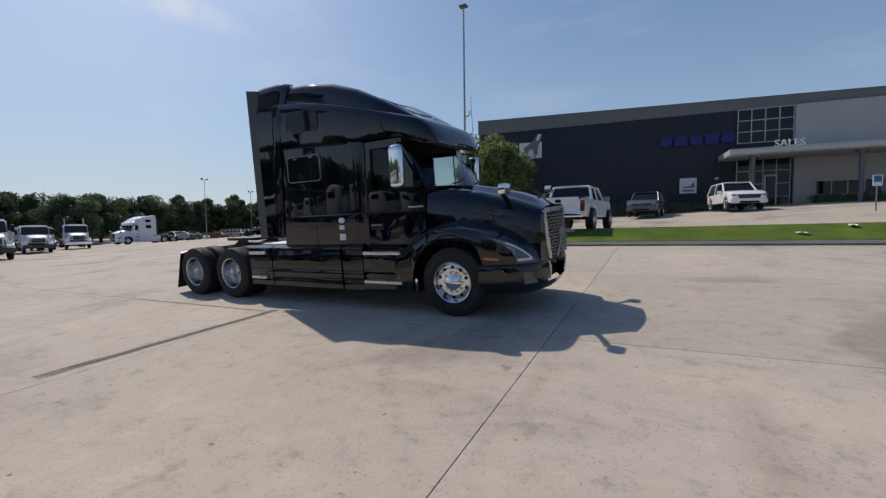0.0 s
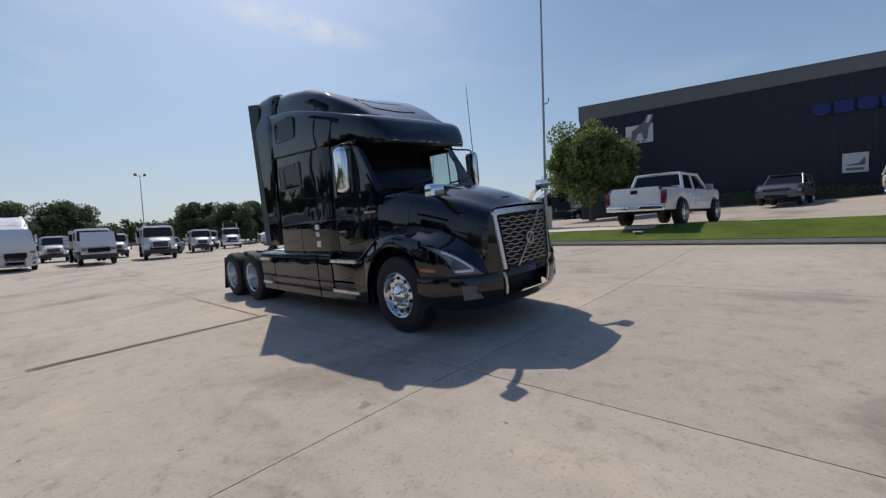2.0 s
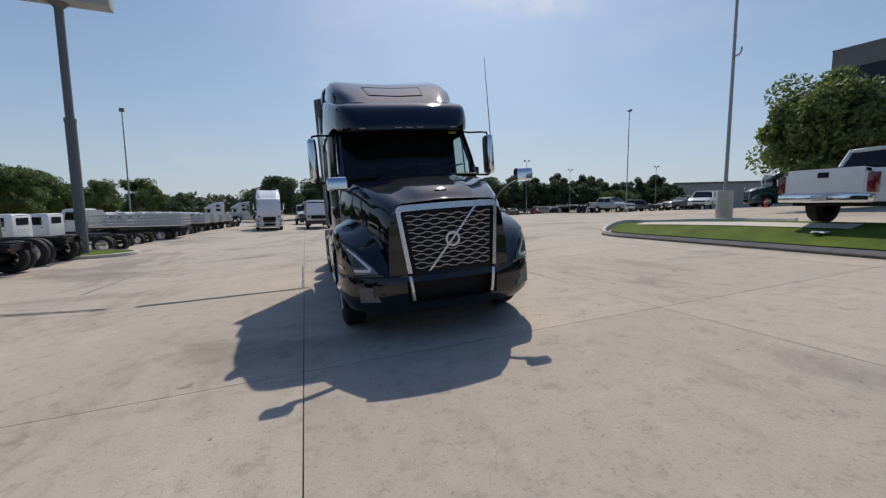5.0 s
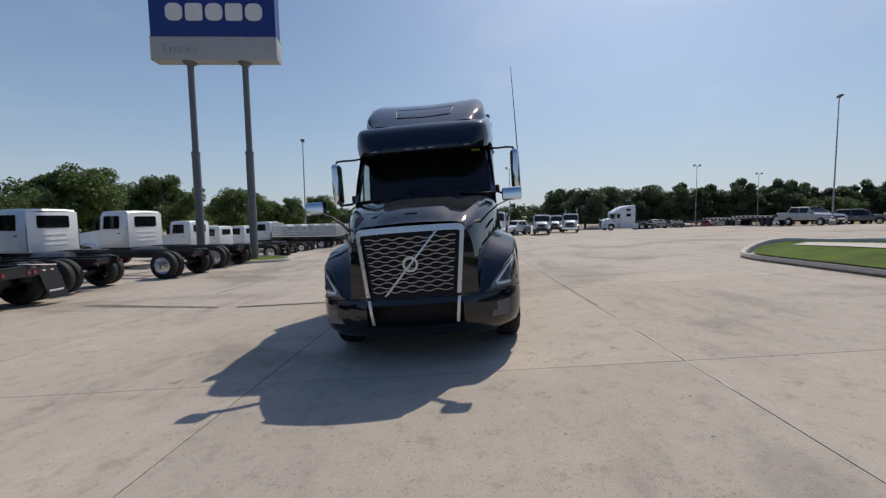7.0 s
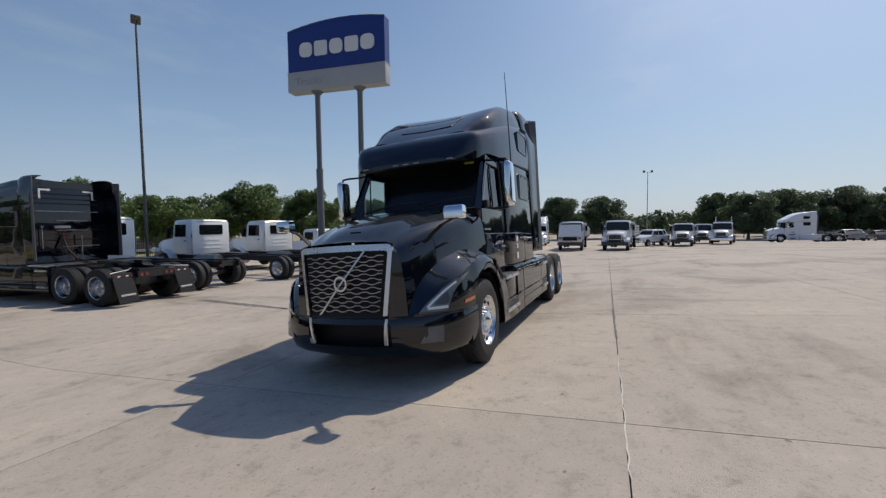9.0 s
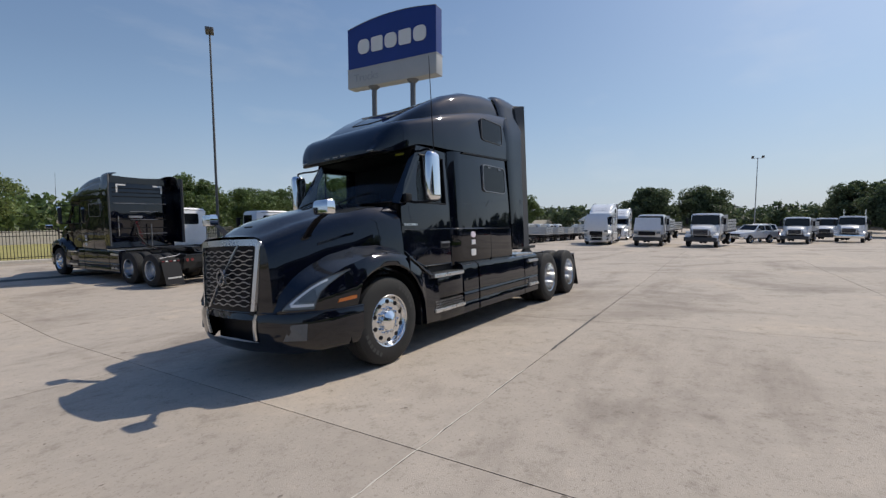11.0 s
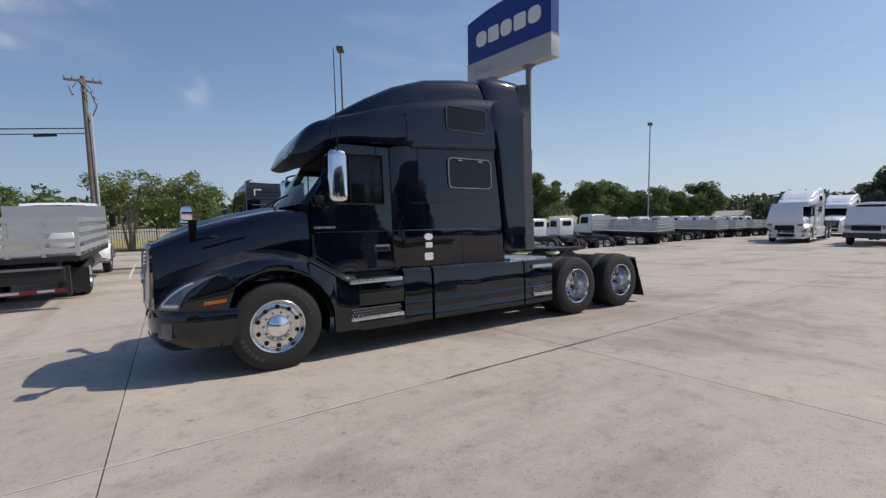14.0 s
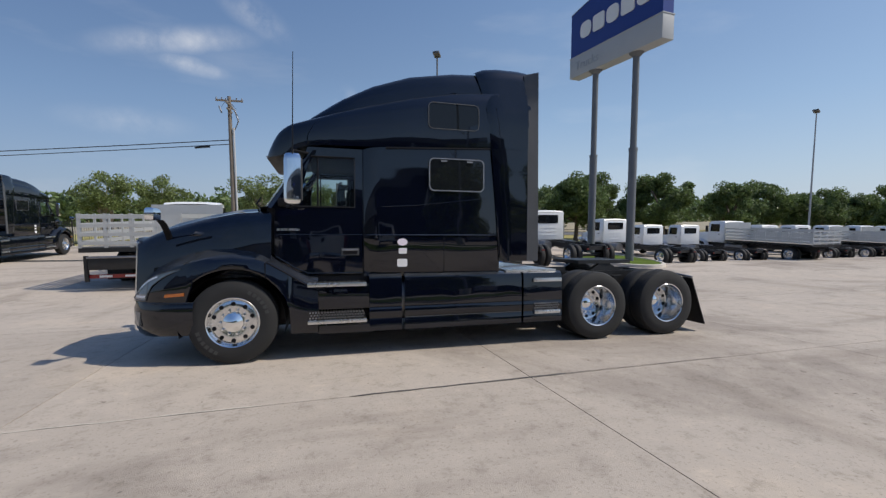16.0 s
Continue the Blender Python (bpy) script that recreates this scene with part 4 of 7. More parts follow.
        bands = [(0.55, 1.157, 1.150), (0.62, 1.142, 1.122), (0.70, 1.125, 1.085), (0.80, 1.094, 1.02), (0.87, 1.066, 0.96), (0.92, 1.037, 0.87), (0.945, 1.02, 0.787), (1.0, 0.975, 0.785), (1.05, 0.925, 0.785), (1.10, 0.865, 0.785), (1.15, 0.80, 0.785)]
        lamp = part("headlamp", loft([[on_wing(x, a + (b - a) * j / 5) for j in range(6)] for x, a, b in bands]), LAMP_GLASS, t, "smoked wedge headlamp with bright light strips")
        part("light_strip", loft([[on_wing(x, a - 0.015, 0.012), on_wing(x, a - 0.037, 0.012)] for x, a, b in bands[3:10]]), LAMP_CLEAR, lamp)
        part("light_strip", loft([[on_wing(x, 0.843, 0.012), on_wing(x, 0.815, 0.012)] for x in (0.945, 1.0, 1.05, 1.10)]), LAMP_CLEAR, lamp)
        part("lens_inner", loft([[on_wing(x, a - 0.05, 0.009), on_wing(x, max(b + 0.03, 0.86), 0.009)] for x, a, b in bands[5:9]]), LAMP_INNER, lamp)
        part("lamp_edge", tube([on_wing(x, a, 0.008) for x, a, b in bands] + [on_wing(x, 0.787, 0.008) for x in (1.10, 1.0, 0.945)] + [on_wing(x, b, 0.008) for x, a, b in bands[5:0:-1]], 0.005, k=5), GREY_PLASTIC, lamp)
    # side skirts and steps
    for s in (1, -1):
        f = side_x(s)
        def skirt(x0, x1, z0=0.30, z1=1.05, name="side_skirt", w=1.19):
            half = [(w - 0.22, z1 + 0.005), (w - 0.06, z1), (w - 0.012, z1 - 0.03), (w, z1 - 0.09), (w + 0.004, 0.64), (w - 0.004, 0.63), (w - 0.004, 0.62), (w + 0.002, 0.61), (w + 0.002, 0.50), (w - 0.006, 0.488), (w - 0.006, 0.474), (w - 0.001, 0.464), (w - 0.005, z0 + 0.02), (w - 0.04, z0), (w - 0.2, z0)]
            return part(name, loft([[(x, s * y, z) for y, z in half] for x in (x0, x0 - 0.01, x1 + 0.01, x1)], close=True, caps=True), paint, t)
        skirt(-1.62, -2.045)
        skirt(-2.085, -3.775)
        skirt(-3.805, -4.42)
        # paler strip in the skirt groove, the step's highlight put in as colour
        part("skirt_highlight", box(-3.77, -2.09, *sorted((s * 1.18, s * 1.194)), 0.476, 0.487), GREY_PLASTIC, t)
        # step well
        part("step_back", box(-1.66, -0.95, *sorted((s * 0.95, s * 1.0)), 0.34, 1.06), BLACK_PLASTIC, t)
        part("step_panel", box(-1.66, -0.98, *sorted((s * 1.0, s * 1.182)), 0.62, 0.925), paint, t, bevel=0.015)
        part("step_panel", box(-1.66, -0.98, *sorted((s * 1.0, s * 1.185)), 0.31, 0.455), paint, t, bevel=0.015)
        for x_start, count in ((-0.872, 19), (-3.97, 11)):
            bm = bmesh.new()
            for i in range(count):
                for j in range(3):
                    x = x_start - i * 0.036 - (0.018 if j % 2 else 0)
                    box(x - 0.020, x, *sorted((s * 1.0, s * 1.208)), 0.512 + j * 0.033, 0.530 + j * 0.033, bm)
            part("step_mesh", bm, STEEL, t)["kind"] = "stuff"
        for x0, x1, z in ((-1.58, -0.855, 0.942), (-1.585, -0.855, 0.475), (-4.40, -3.95, 0.93), (-4.38, -3.97, 0.468)):
            st = part("step", box(x1, x0, *sorted((s * 0.98, s * 1.225)), z - 0.030, z + 0.018), SATIN, t, "bright ribbed metal step", bevel=0.006)
            bm = bmesh.new()
            for i in range(12):
                x = x0 + (x1 - x0) * (i + 0.5) / 12
                box(x - 0.008, x + 0.008, *sorted((s * 1.0, s * 1.215)), z + 0.018, z + 0.026, bm)
            part("step_rib", bm, SATIN, st)
        # mirrors
        shell = ((0.10, -0.02), (0.095, 0.04), (0.05, 0.062), (-0.05, 0.066), (-0.098, 0.060), (-0.10, 0.0), (-0.098, -0.060), (-0.05, -0.064), (0.06, -0.058))
        mir = part("door_mirror", loft([f([(-0.70 + dx * g, 1.352 + dy * h, z) for dx, dy in shell]) for z, g, h in ((1.925, 0.55, 0.4), (1.935, 0.78, 0.75), (1.955, 0.93, 0.95), (1.99, 1.0, 1.0), (2.2, 1.0, 1.0), (2.46, 1.0, 1.0), (2.505, 0.93, 0.95), (2.53, 0.78, 0.75), (2.54, 0.55, 0.4))], close=True, caps=True), CHROME, t, "tall chrome door mirror", smooth=60)
        part("mirror_glass", prism([(y, z) for y, z in rounded(s * 1.352 - 0.05, s * 1.352 + 0.05, 1.98, 2.48, 0.03)], "x", -0.812, -0.797), GREY_PLASTIC, mir)
        part("mirror_arm", tube(f([(-0.86, 1.0, 2.62), (-0.82, 1.10, 2.60), (-0.73, 1.25, 2.59), (-0.70, 1.33, 2.575), (-0.70, 1.352, 2.53)]), 0.016, k=6), BLACK_PLASTIC, mir)
        part("mirror_arm", tube(f([(-0.58, 1.03, 1.95), (-0.62, 1.12, 1.915), (-0.67, 1.30, 1.91), (-0.69, 1.345, 1.935)]), 0.018, k=6), BLACK_PLASTIC, mir)
        part("camera_pod", box(-0.62, -0.50, *sorted((s * 1.03, s * 1.09)), 1.92, 2.03), BLACK_PLASTIC, t, bevel=0.02)
        hm = part("bonnet_mirror", loft([f([(0.84 + dx * g, 1.135 + dy * h, z) for dx, dy in ((0.05, -0.105), (0.055, 0.04), (0.045, 0.105), (-0.045, 0.11), (-0.05, 0.0), (-0.045, -0.11))]) for z, g, h in ((1.728, 0.7, 0.86), (1.74, 1.0, 0.98), (1.80, 1.05, 1.0), (1.855, 0.95, 0.97), (1.87, 0.6, 0.88))], close=True, caps=True), CHROME, t, "small chrome bonnet mirror on a black arm", smooth=50)
        part("mirror_arm", loft([f([(0.79 + a, y + b, z) for a, b in ((-0.04, 0), (0.04, 0), (0.03, 0.03), (-0.03, 0.03))]) for y, z in ((0.74, 1.50), (0.84, 1.60), (0.96, 1.69), (1.08, 1.735))], close=True, caps=True), BLACK_PLASTIC, hm)
        # wheels
        wheel(t, 0.0, s * 1.04, s, "out")
        for x in (-5.03, -6.29):
            wheel(t, x, s * 1.075, s, "in")
            part("tyre", spin([(-0.14, 0.30), (-0.145, 0.44), (-0.115, 0.497), (-0.09, 0.51), (0.09, 0.51), (0.115, 0.497), (0.145, 0.44), (0.14, 0.30)], (x, s * 0.75, 0.51), s, 40), RUBBER, t)
        part("mud_flap", loft([[(-6.79 - (0.9 - z) * 0.35, s * y, z) for y in (0.64, 1.18)] + [(-6.805 - (0.9 - z) * 0.35, s * y, z) for y in (1.18, 0.64)] for z in (0.12, 0.5, 0.89)], close=True, caps=True), BLACK_PLASTIC, t, "black rubber mud flap")
        part("flap_bracket", tube(f([(-6.55, 0.45, 0.98), (-6.76, 0.7, 0.95), (-6.79, 1.19, 0.90)]), 0.02, k=6), STEEL, t)
        if marks:
            bm = bmesh.new()
            for i in range(8):
                box(-7.022, -7.006, 0.72 * s + s * 0.05 * i - 0.018, 0.72 * s + s * 0.05 * i + 0.018, 0.29, 0.335, bm)
            part("flap_lettering", bm, STICKER_WHITE, t)
            for i in range(5):
                part("flap_reflector", box(-6.855, -6.83, s * (0.68 + i * 0.11) - 0.035, s * (0.68 + i * 0.11) + 0.035, 0.79, 0.825), DARK_RED_LENS if i % 2 == 0 else STICKER_WHITE, t)
    # antenna at the left mirror
    part("antenna", rod((-0.705, 1.40, 2.50), (-0.715, 1.377, 3.73), 0.008, r2=0.004, k=6), BLACK_PLASTIC, t, "thin whip antenna")
    # chassis
    for s in (1, -1):
        part("frame_rail", box(-6.88, 0.6, *sorted((s * 0.38, s * 0.46)), 0.72, 0.98), FRAME_BLACK, t)
        for x in (-5.03, -6.29):
            part("air_spring", rod((x - 0.35, s * 0.55, 0.55), (x - 0.35, s * 0.55, 0.85), 0.13, k=16), RUBBER, t)
            part("hanger", box(x + 0.3, x + 0.5, *sorted((s * 0.46, s * 0.56)), 0.4, 0.9), FRAME_BLACK, t)
        part("fuel_tank", rod((-1.8, s * 0.83, 0.70), (-3.6, s * 0.83, 0.70), 0.30, k=24), STEEL, t)
    for x in (-5.03, -6.29):
        part("axle", rod((x, -0.9, 0.51), (x, 0.9, 0.51), 0.09), FRAME_BLACK, t)
        part("axle_housing", spin([(-0.2, 0.1), (-0.15, 0.2), (0.15, 0.2), (0.2, 0.1)], (x, 0.0, 0.51), 1, 16), FRAME_BLACK, t)
    part("front_axle", box(-0.08, 0.08, -0.9, 0.9, 0.36, 0.48), FRAME_BLACK, t)
    part("engine", box(-0.3, 0.95, -0.42, 0.42, 0.5, 1.4), FRAME_BLACK, t)
    part("underbody", box(-3.9, -0.5, -0.75, 0.75, 0.45, 1.0), FRAME_BLACK, t)
    part("tool_box", box(-4.42, -3.9, -1.1, 1.1, 0.42, 1.0), FRAME_BLACK, t)
    part("gearbox_shaft", box(-6.5, -4.4, -0.34, 0.34, 0.5, 0.9), FRAME_BLACK, t)
    for x in (-3.9, -4.7, -5.65, -6.8):
        part("cross_member", box(x - 0.06, x + 0.06, -0.4, 0.4, 0.74, 0.96), FRAME_BLACK, t)
    part("deck_plate", box(-4.35, -3.55, -0.95, 1.14, 1.045, 1.075), SATIN, t, "bright tread-plate deck")
    for k, (y0, col) in enumerate(((0.12, RUBBER), (0.20, RED_LENS), (0.28, RUBBER))):
        coil = [(-3.52 - 0.25 * i / 60 + 0.045 * math.cos(i * 0.9), y0 + 0.045 * math.sin(i * 0.9) - 0.1 * i / 60, 2.05 - 0.85 * i / 60) for i in range(61)]
        part("air_hose", tube([(-3.47, y0, 2.15)] + coil + [(-4.1, y0 - 0.1, 1.12), (-4.6, y0 - 0.1, 1.05)], 0.009, k=5), col, t)
    part("hose_bracket", box(-3.56, -3.46, 0.0, 0.42, 2.12, 2.2), STEEL, t)
    for x in (-4.5, -5.62):
        part("cross_member", box(x - 0.06, x + 0.06, -0.42, 0.42, 0.78, 0.98), FRAME_BLACK, t)
    for x in (-5.36, -6.58):
        for s in (1, -1):
            part("air_bag", spin([(-0.10, 0.11), (-0.08, 0.13), (0.0, 0.12), (0.08, 0.13), (0.10, 0.11)], (x, s * 0.62, 0.72), s, 14), RUBBER, t)
    for s in (1, -1):
        part("air_tank", rod((-4.35, s * 0.62, 0.72), (-4.75, s * 0.62, 0.72), 0.12, k=14), FRAME_BLACK, t)
    part("air_lines", tube([(-3.5, 0.2, 1.9), (-3.75, 0.25, 1.5), (-3.9, 0.1, 1.2), (-4.3, 0.1, 1.12)], 0.03), RUBBER, t)
    part("pogo_stick", rod((-3.6, -0.25, 1.05), (-3.62, -0.25, 1.9), 0.02), STEEL, t)
    plate = [(-5.2, -0.42), (-5.2, 0.42), (-5.75, 0.46), (-6.25, 0.40), (-6.25, 0.12), (-5.85, 0.06), (-5.85, -0.06), (-6.25, -0.12), (-6.25, -0.40), (-5.75, -0.46)]
    bm = prism(plate, "z", 1.10, 1.16)
    part("fifth_wheel", bm, FRAME_BLACK, t, "greased black fifth-wheel coupling plate")
    for s in (1, -1):
        part("fifth_wheel_bracket", prism([(-5.4, 0.98), (-6.0, 0.98), (-5.8, 1.10), (-5.6, 1.10)], "y", s * 0.36, s * 0.44), FRAME_BLACK, t)
        part("quarter_bracket", box(-4.9, -4.5, *sorted((s * 0.42, s * 0.5)), 0.98, 1.06), FRAME_BLACK, t)
    part("tail_bar", box(-6.93, -6.87, -0.55, 0.55, 0.72, 0.9), FRAME_BLACK, t)
    for y in (-0.45, -0.3, 0.3, 0.45):
        part("tail_lamp", rod((-6.93, y, 0.81), (-6.945, y, 0.81), 0.05, k=14), RED_LENS, t)
    return t


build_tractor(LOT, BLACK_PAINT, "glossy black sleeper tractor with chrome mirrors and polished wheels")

# ---- island, kerb, slabs ----


def island_south(x):
    if x > -5.6:
        return 8.0
    k = min(1, (-5.6 - x) / 2.6)
    return 8.0 + 2.6 * (1 - math.sqrt(max(0, 1 - k * k)))


def island_north(x):
    base = 10.45 + 3.1 * ease(-x, 2.0, 4.5)
    if x > -6.4:
        return base
    k = min(1, (-6.4 - x) / 1.8)
    return base - 2.95 * (1 - math.sqrt(max(0, 1 - k * k)))


def lawn_z(x, y):
    return height(x, y) + 0.115 - 0.10 * ease(y, 8.5, 9.9)


ix = [-8.2, -8.18, -8.1, -8.0, -7.8, -7.5, -7.1, -6.7, -6.2, -5.6, -4.9] + [x * 0.7 - 4.2 for x in range(0, 70)]
bm = bmesh.new()
rows = []
for x in ix:
    a, b = island_south(x) + 0.15, island_north(x) - 0.05
    b = max(a, b)
    rows.append([(x, a + (b - a) * j / 8, lawn_z(x, a + (b - a) * j / 8)) for j in range(9)])
turf = part("lawn", loft(rows, bm), GRASS)
tagged(turf, "strip of mown green grass behind a concrete kerb", "lawn", kind="structure")
# kerb all along the south side and round the tip
line = [(x, island_south(x)) for x in ix[::-1]] + [(x, island_north(x)) for x in ix[1:] if x < -3.9]
rings = []
for i, (x, y) in enumerate(line):
    a, b = line[max(i - 1, 0)], line[min(i + 1, len(line) - 1)]
    d = Vector((b[0] - a[0], b[1] - a[1], 0)).normalized()
    n = Vector((d.y, -d.x, 0)) * -1
    z = height(x, y)
    rings.append([tuple(Vector((x, y, z)) + n * o + Vector((0, 0, h))) for o, h in ((-0.05, -0.1), (0.0, 0.0), (0.025, 0.085), (0.05, 0.118), (0.16, 0.128), (0.18, 0.05))])
kerb = part("kerb", loft(rings, close=True, caps=True), KERB)
tagged(kerb, "worn pale concrete kerb round the grass island", "kerb", kind="structure")
pad = part("pavement_pad", loft([[(x, y, lawn_z(x, y) + 0.02) for x in (-6.9, -5.0, -3.0, -0.5)] for y in (9.55, 9.95)]), KERB)
tagged(pad, "flat pale concrete pad set in the grass", "pad", kind="structure")
bm = bmesh.new()
rng = random.Random(3)
for i in range(20000):
    x = -8.1 + 26 * rng.random() ** 1.5
    a, b = island_south(x) + 0.17, island_north(x) - 0.08
    if b <= a:
        continue
    y = a + (b - a) * rng.random()
    if -7.0 < x < -0.4 and 9.5 < y < 10.0:
        continue
    z = lawn_z(x, y) - 0.005
    w, hh, an = rng.uniform(0.005, 0.011), rng.uniform(0.010, 0.024), rng.uniform(0, math.pi)
    lx, ly = rng.uniform(-0.03, 0.03), rng.uniform(-0.03, 0.03)
    bm.faces.new([bm.verts.new(p) for p in ((x - w * math.cos(an), y - w * math.sin(an), z), (x + w * math.cos(an), y + w * math.sin(an), z), (x + lx, y + ly, z + hh))])
me = bpy.data.meshes.new("grass")
bm.to_mesh(me)
bm.free()
BLADE = foliage("grass_blade", (0.13, 0.18, 0.03))
me.materials.append(BLADE)
tagged(new("grass", me), "short green grass blades on the island", "grass", kind="stuff")

# ---- building ----
SIGN_BLUE = surf("sign_blue", (0.009, 0.032, 0.20), 0.35, var=0.06, scale=1)
BRAND_BLUE = surf("letter_blue", (0.006, 0.014, 0.14), 0.4, var=0.06, scale=1)
PALE_GREY = surf("pale_grey_panel", (0.40, 0.41, 0.41), 0.5, var=0.06, scale=1)
POST_GREY = surf("post_grey", (0.13, 0.14, 0.15), 0.5, var=0.1, scale=1)
WALL_PALE = surf("pale_wall", (0.40, 0.40, 0.395), 0.7, var=0.06, scale=0.8)
PARAPET = surf("parapet_grey", (0.155, 0.16, 0.16), 0.6, var=0.08, scale=0.6)
DARK_CLAD = surf("dark_cladding", (0.0085, 0.015, 0.029), 0.55, var=0.12, scale=0.6)
MULLION = surf("mullion", (0.5, 0.5, 0.49), 0.4, var=0.05)
PANE = glass("shop_glass", (0.10, 0.11, 0.12), clear=0.25)
SIGN_WHITE = surf("sign_white", (0.72, 0.72, 0.70), 0.5, var=0.05, scale=2)
STATUE_GREY = surf("statue_grey", (0.16, 0.17, 0.18), 0.4, var=0.1, scale=2)
BASE_Z = 1.9
bld = thing("sales_building", pose(-12.98, 29.13, -0.30, 0, 0, 6.98) @ Matrix.Scale(1.19, 4), "dark ribbed metal sales building with a pale entrance bay", "building")
rib = []
u = 0.0
while u < 16.6:
    rib += [(u, 0.0), (u + 0.18, 0.0), (u + 0.20, -0.014), (u + 0.28, -0.014), (u + 0.30, 0.0)]
    u += 0.30
part("wall", loft([[(a, b, z) for a, b in rib] for z in (0.9, 8.05)]), DARK_CLAD, bld, "dark navy-grey ribbed metal cladding", smooth=0)
part("wall_core", box(0, 60, 0.02, 0.3, 0.5, 8.05), DARK_CLAD, bld)
part("side_wall", box(0, 0.3, 0.3, 32, 0.3, 8.05), DARK_CLAD, bld)
part("rear_wall", box(0, 60, 31.7, 32, 0.3, 8.05), DARK_CLAD, bld)
part("roof", box(0.1, 60, 0.1, 31.9, 8.1, 8.25), PARAPET, bld)
part("parapet", prism([(-0.06, 8.05), (60, 8.05), (60, 8.3), (26, 8.53), (-0.06, 9.04)], "y", -0.06, 0.3), PARAPET, bld)
part("parapet", box(-0.06, 0.3, 0.3, 32, 8.05, 9.04), PARAPET, bld, bevel=0.02)
part("parapet_cap", prism([(-0.09, 9.04), (26, 8.53), (60, 8.3), (60, 8.34), (26, 8.58), (-0.09, 9.09)], "y", -0.09, 0.33), POST_GREY, bld)
part("entrance_wall", box(19.55, 60, -0.25, 0.0, BASE_Z - 0.4, 8.05), WALL_PALE, bld, "pale grey rendered wall")
for u in (24.5, 30, 36):
    part("wall_joint", box(u, u + 0.03, -0.262, -0.249, BASE_Z, 8.05), PARAPET, bld)


def window_grid(name, u0, u1, z0, z1, cols, rws, y=-0.10):
    w = part(name, box(u0 + 0.02, u1 - 0.02, y + 0.05, y + 0.08, z0, z1), BLACK_PLASTIC, bld)
    for i in range(cols):
        for j in range(rws):
            a, b = u0 + (u1 - u0) * i / cols, u0 + (u1 - u0) * (i + 1) / cols
            c, d = z0 + (z1 - z0) * j / rws, z0 + (z1 - z0) * (j + 1) / rws
            part("pane", box(a + 0.03, b - 0.03, y + 0.0, y + 0.015, c + 0.03, d - 0.03), PANE, w)
    for i in range(cols + 1):
        a = u0 + (u1 - u0) * i / cols
        part("mullion", box(a - 0.02, a + 0.02, y - 0.05, y + 0.05, z0, z1), MULLION, w)
    for j in range(rws + 1):
        c = z0 + (z1 - z0) * j / rws
        part("transom", box(u0, u1, y - 0.04, y + 0.05, c - 0.02, c + 0.02), MULLION, w)
    return w


window_grid("upper_window", 16.7, 19.5, 6.0, 8.03, 4, 3)
window_grid("entrance_glazing", 16.7, 19.4, BASE_Z, 5.05, 4, 4)
window_grid("low_window", 20.54, 23.5, 2.7, 3.5, 4, 1, -0.32)
window_grid("low_window", 23.65, 28.6, 2.7, 3.5, 5, 1, -0.32)
door = part("entrance_door", box(18.1, 18.75, -0.20, -0.14, BASE_Z, 4.0), MULLION, bld)
part("door_pane", box(18.18, 18.67, -0.22, -0.195, BASE_Z + 0.25, 3.9), PANE, door)
part("canopy", box(15.67, 60, -3.2, -0.2, 4.92, 5.26), PALE_GREY, bld, "flat pale metal entrance canopy", bevel=0.04)
part("canopy_edge", box(15.63, 60, -3.24, -3.2, 4.98, 5.16), MULLION, bld)
for u in (16.9, 21.64, 27.0):
    part("column", rod((u, -2.6, 1.2), (u, -2.6, 4.92), 0.11, k=14), POST_GREY, bld)
    part("column_cap", box(u - 0.22, u + 0.22, -2.8, -2.4, 4.80, 4.92), POST_GREY, bld)


def words(name, text, size, m, material, parent, depth=0.03):
    cu = bpy.data.curves.new(name, "FONT")
    cu.body, cu.size, cu.extrude, cu.align_x = text, size, depth, "CENTER"
    tmp = bpy.data.objects.new(name, cu)
    scene.collection.objects.link(tmp)
    me = bpy.data.meshes.new_from_object(tmp.evaluated_get(bpy.context.evaluated_depsgraph_get()))
    bpy.data.objects.remove(tmp)
    me.materials.append(material)
    ob = new(name, me)
    ob.parent = parent
    ob.matrix_basis = m
    return ob


words("lettering", "SALES", 0.54, pose(18.47, -2.9, 5.28, 90, 0, 0), SIGN_WHITE, bld, 0.04)
# brand lettering as plain shapes
for i in range(5):
    c = 12.75 + i * 0.86
    q = rounded(c - 0.37, c + 0.37, 6.1, 6.72, 0.10 if i % 2 else 0.26)
    part("brand_shape", prism(q, "y", -0.16, -0.06), BRAND_BLUE, bld)
pn = part("wall_plaque", box(3.1, 4.75, -0.10, -0.04, 6.0, 7.15), SIGN_WHITE, bld, "white wall plaque with a plain dark figure")
part("plaque_figure", prism([(3.45, 6.2), (3.7, 6.2), (3.85, 6.6), (4.1, 6.65), (4.2, 6.2), (4.42, 6.2), (4.5, 6.9), (4.72, 7.3), (4.78, 7.7), (4.4, 7.66), (4.2, 7.3), (3.75, 6.95), (3.5, 6.8)], "y", -0.16, -0.10), STATUE_GREY, pn)
part("figure_edge", prism([(4.36, 7.25), (4.5, 7.2), (4.72, 7.66), (4.5, 7.7)], "y", -0.175, -0.16), SIGN_WHITE, pn)
for i in range(3):
    part("plaque_bar", box(3.3 + i * 0.4, 3.55 + i * 0.4, -0.112, -0.10, 6.06, 6.16), STATUE_GREY, pn)
pn = part("small_plaque", box(13.6, 14.56, -0.10, -0.04, 3.05, 4.03), SIGN_WHITE, bld, "small white wall plaque")
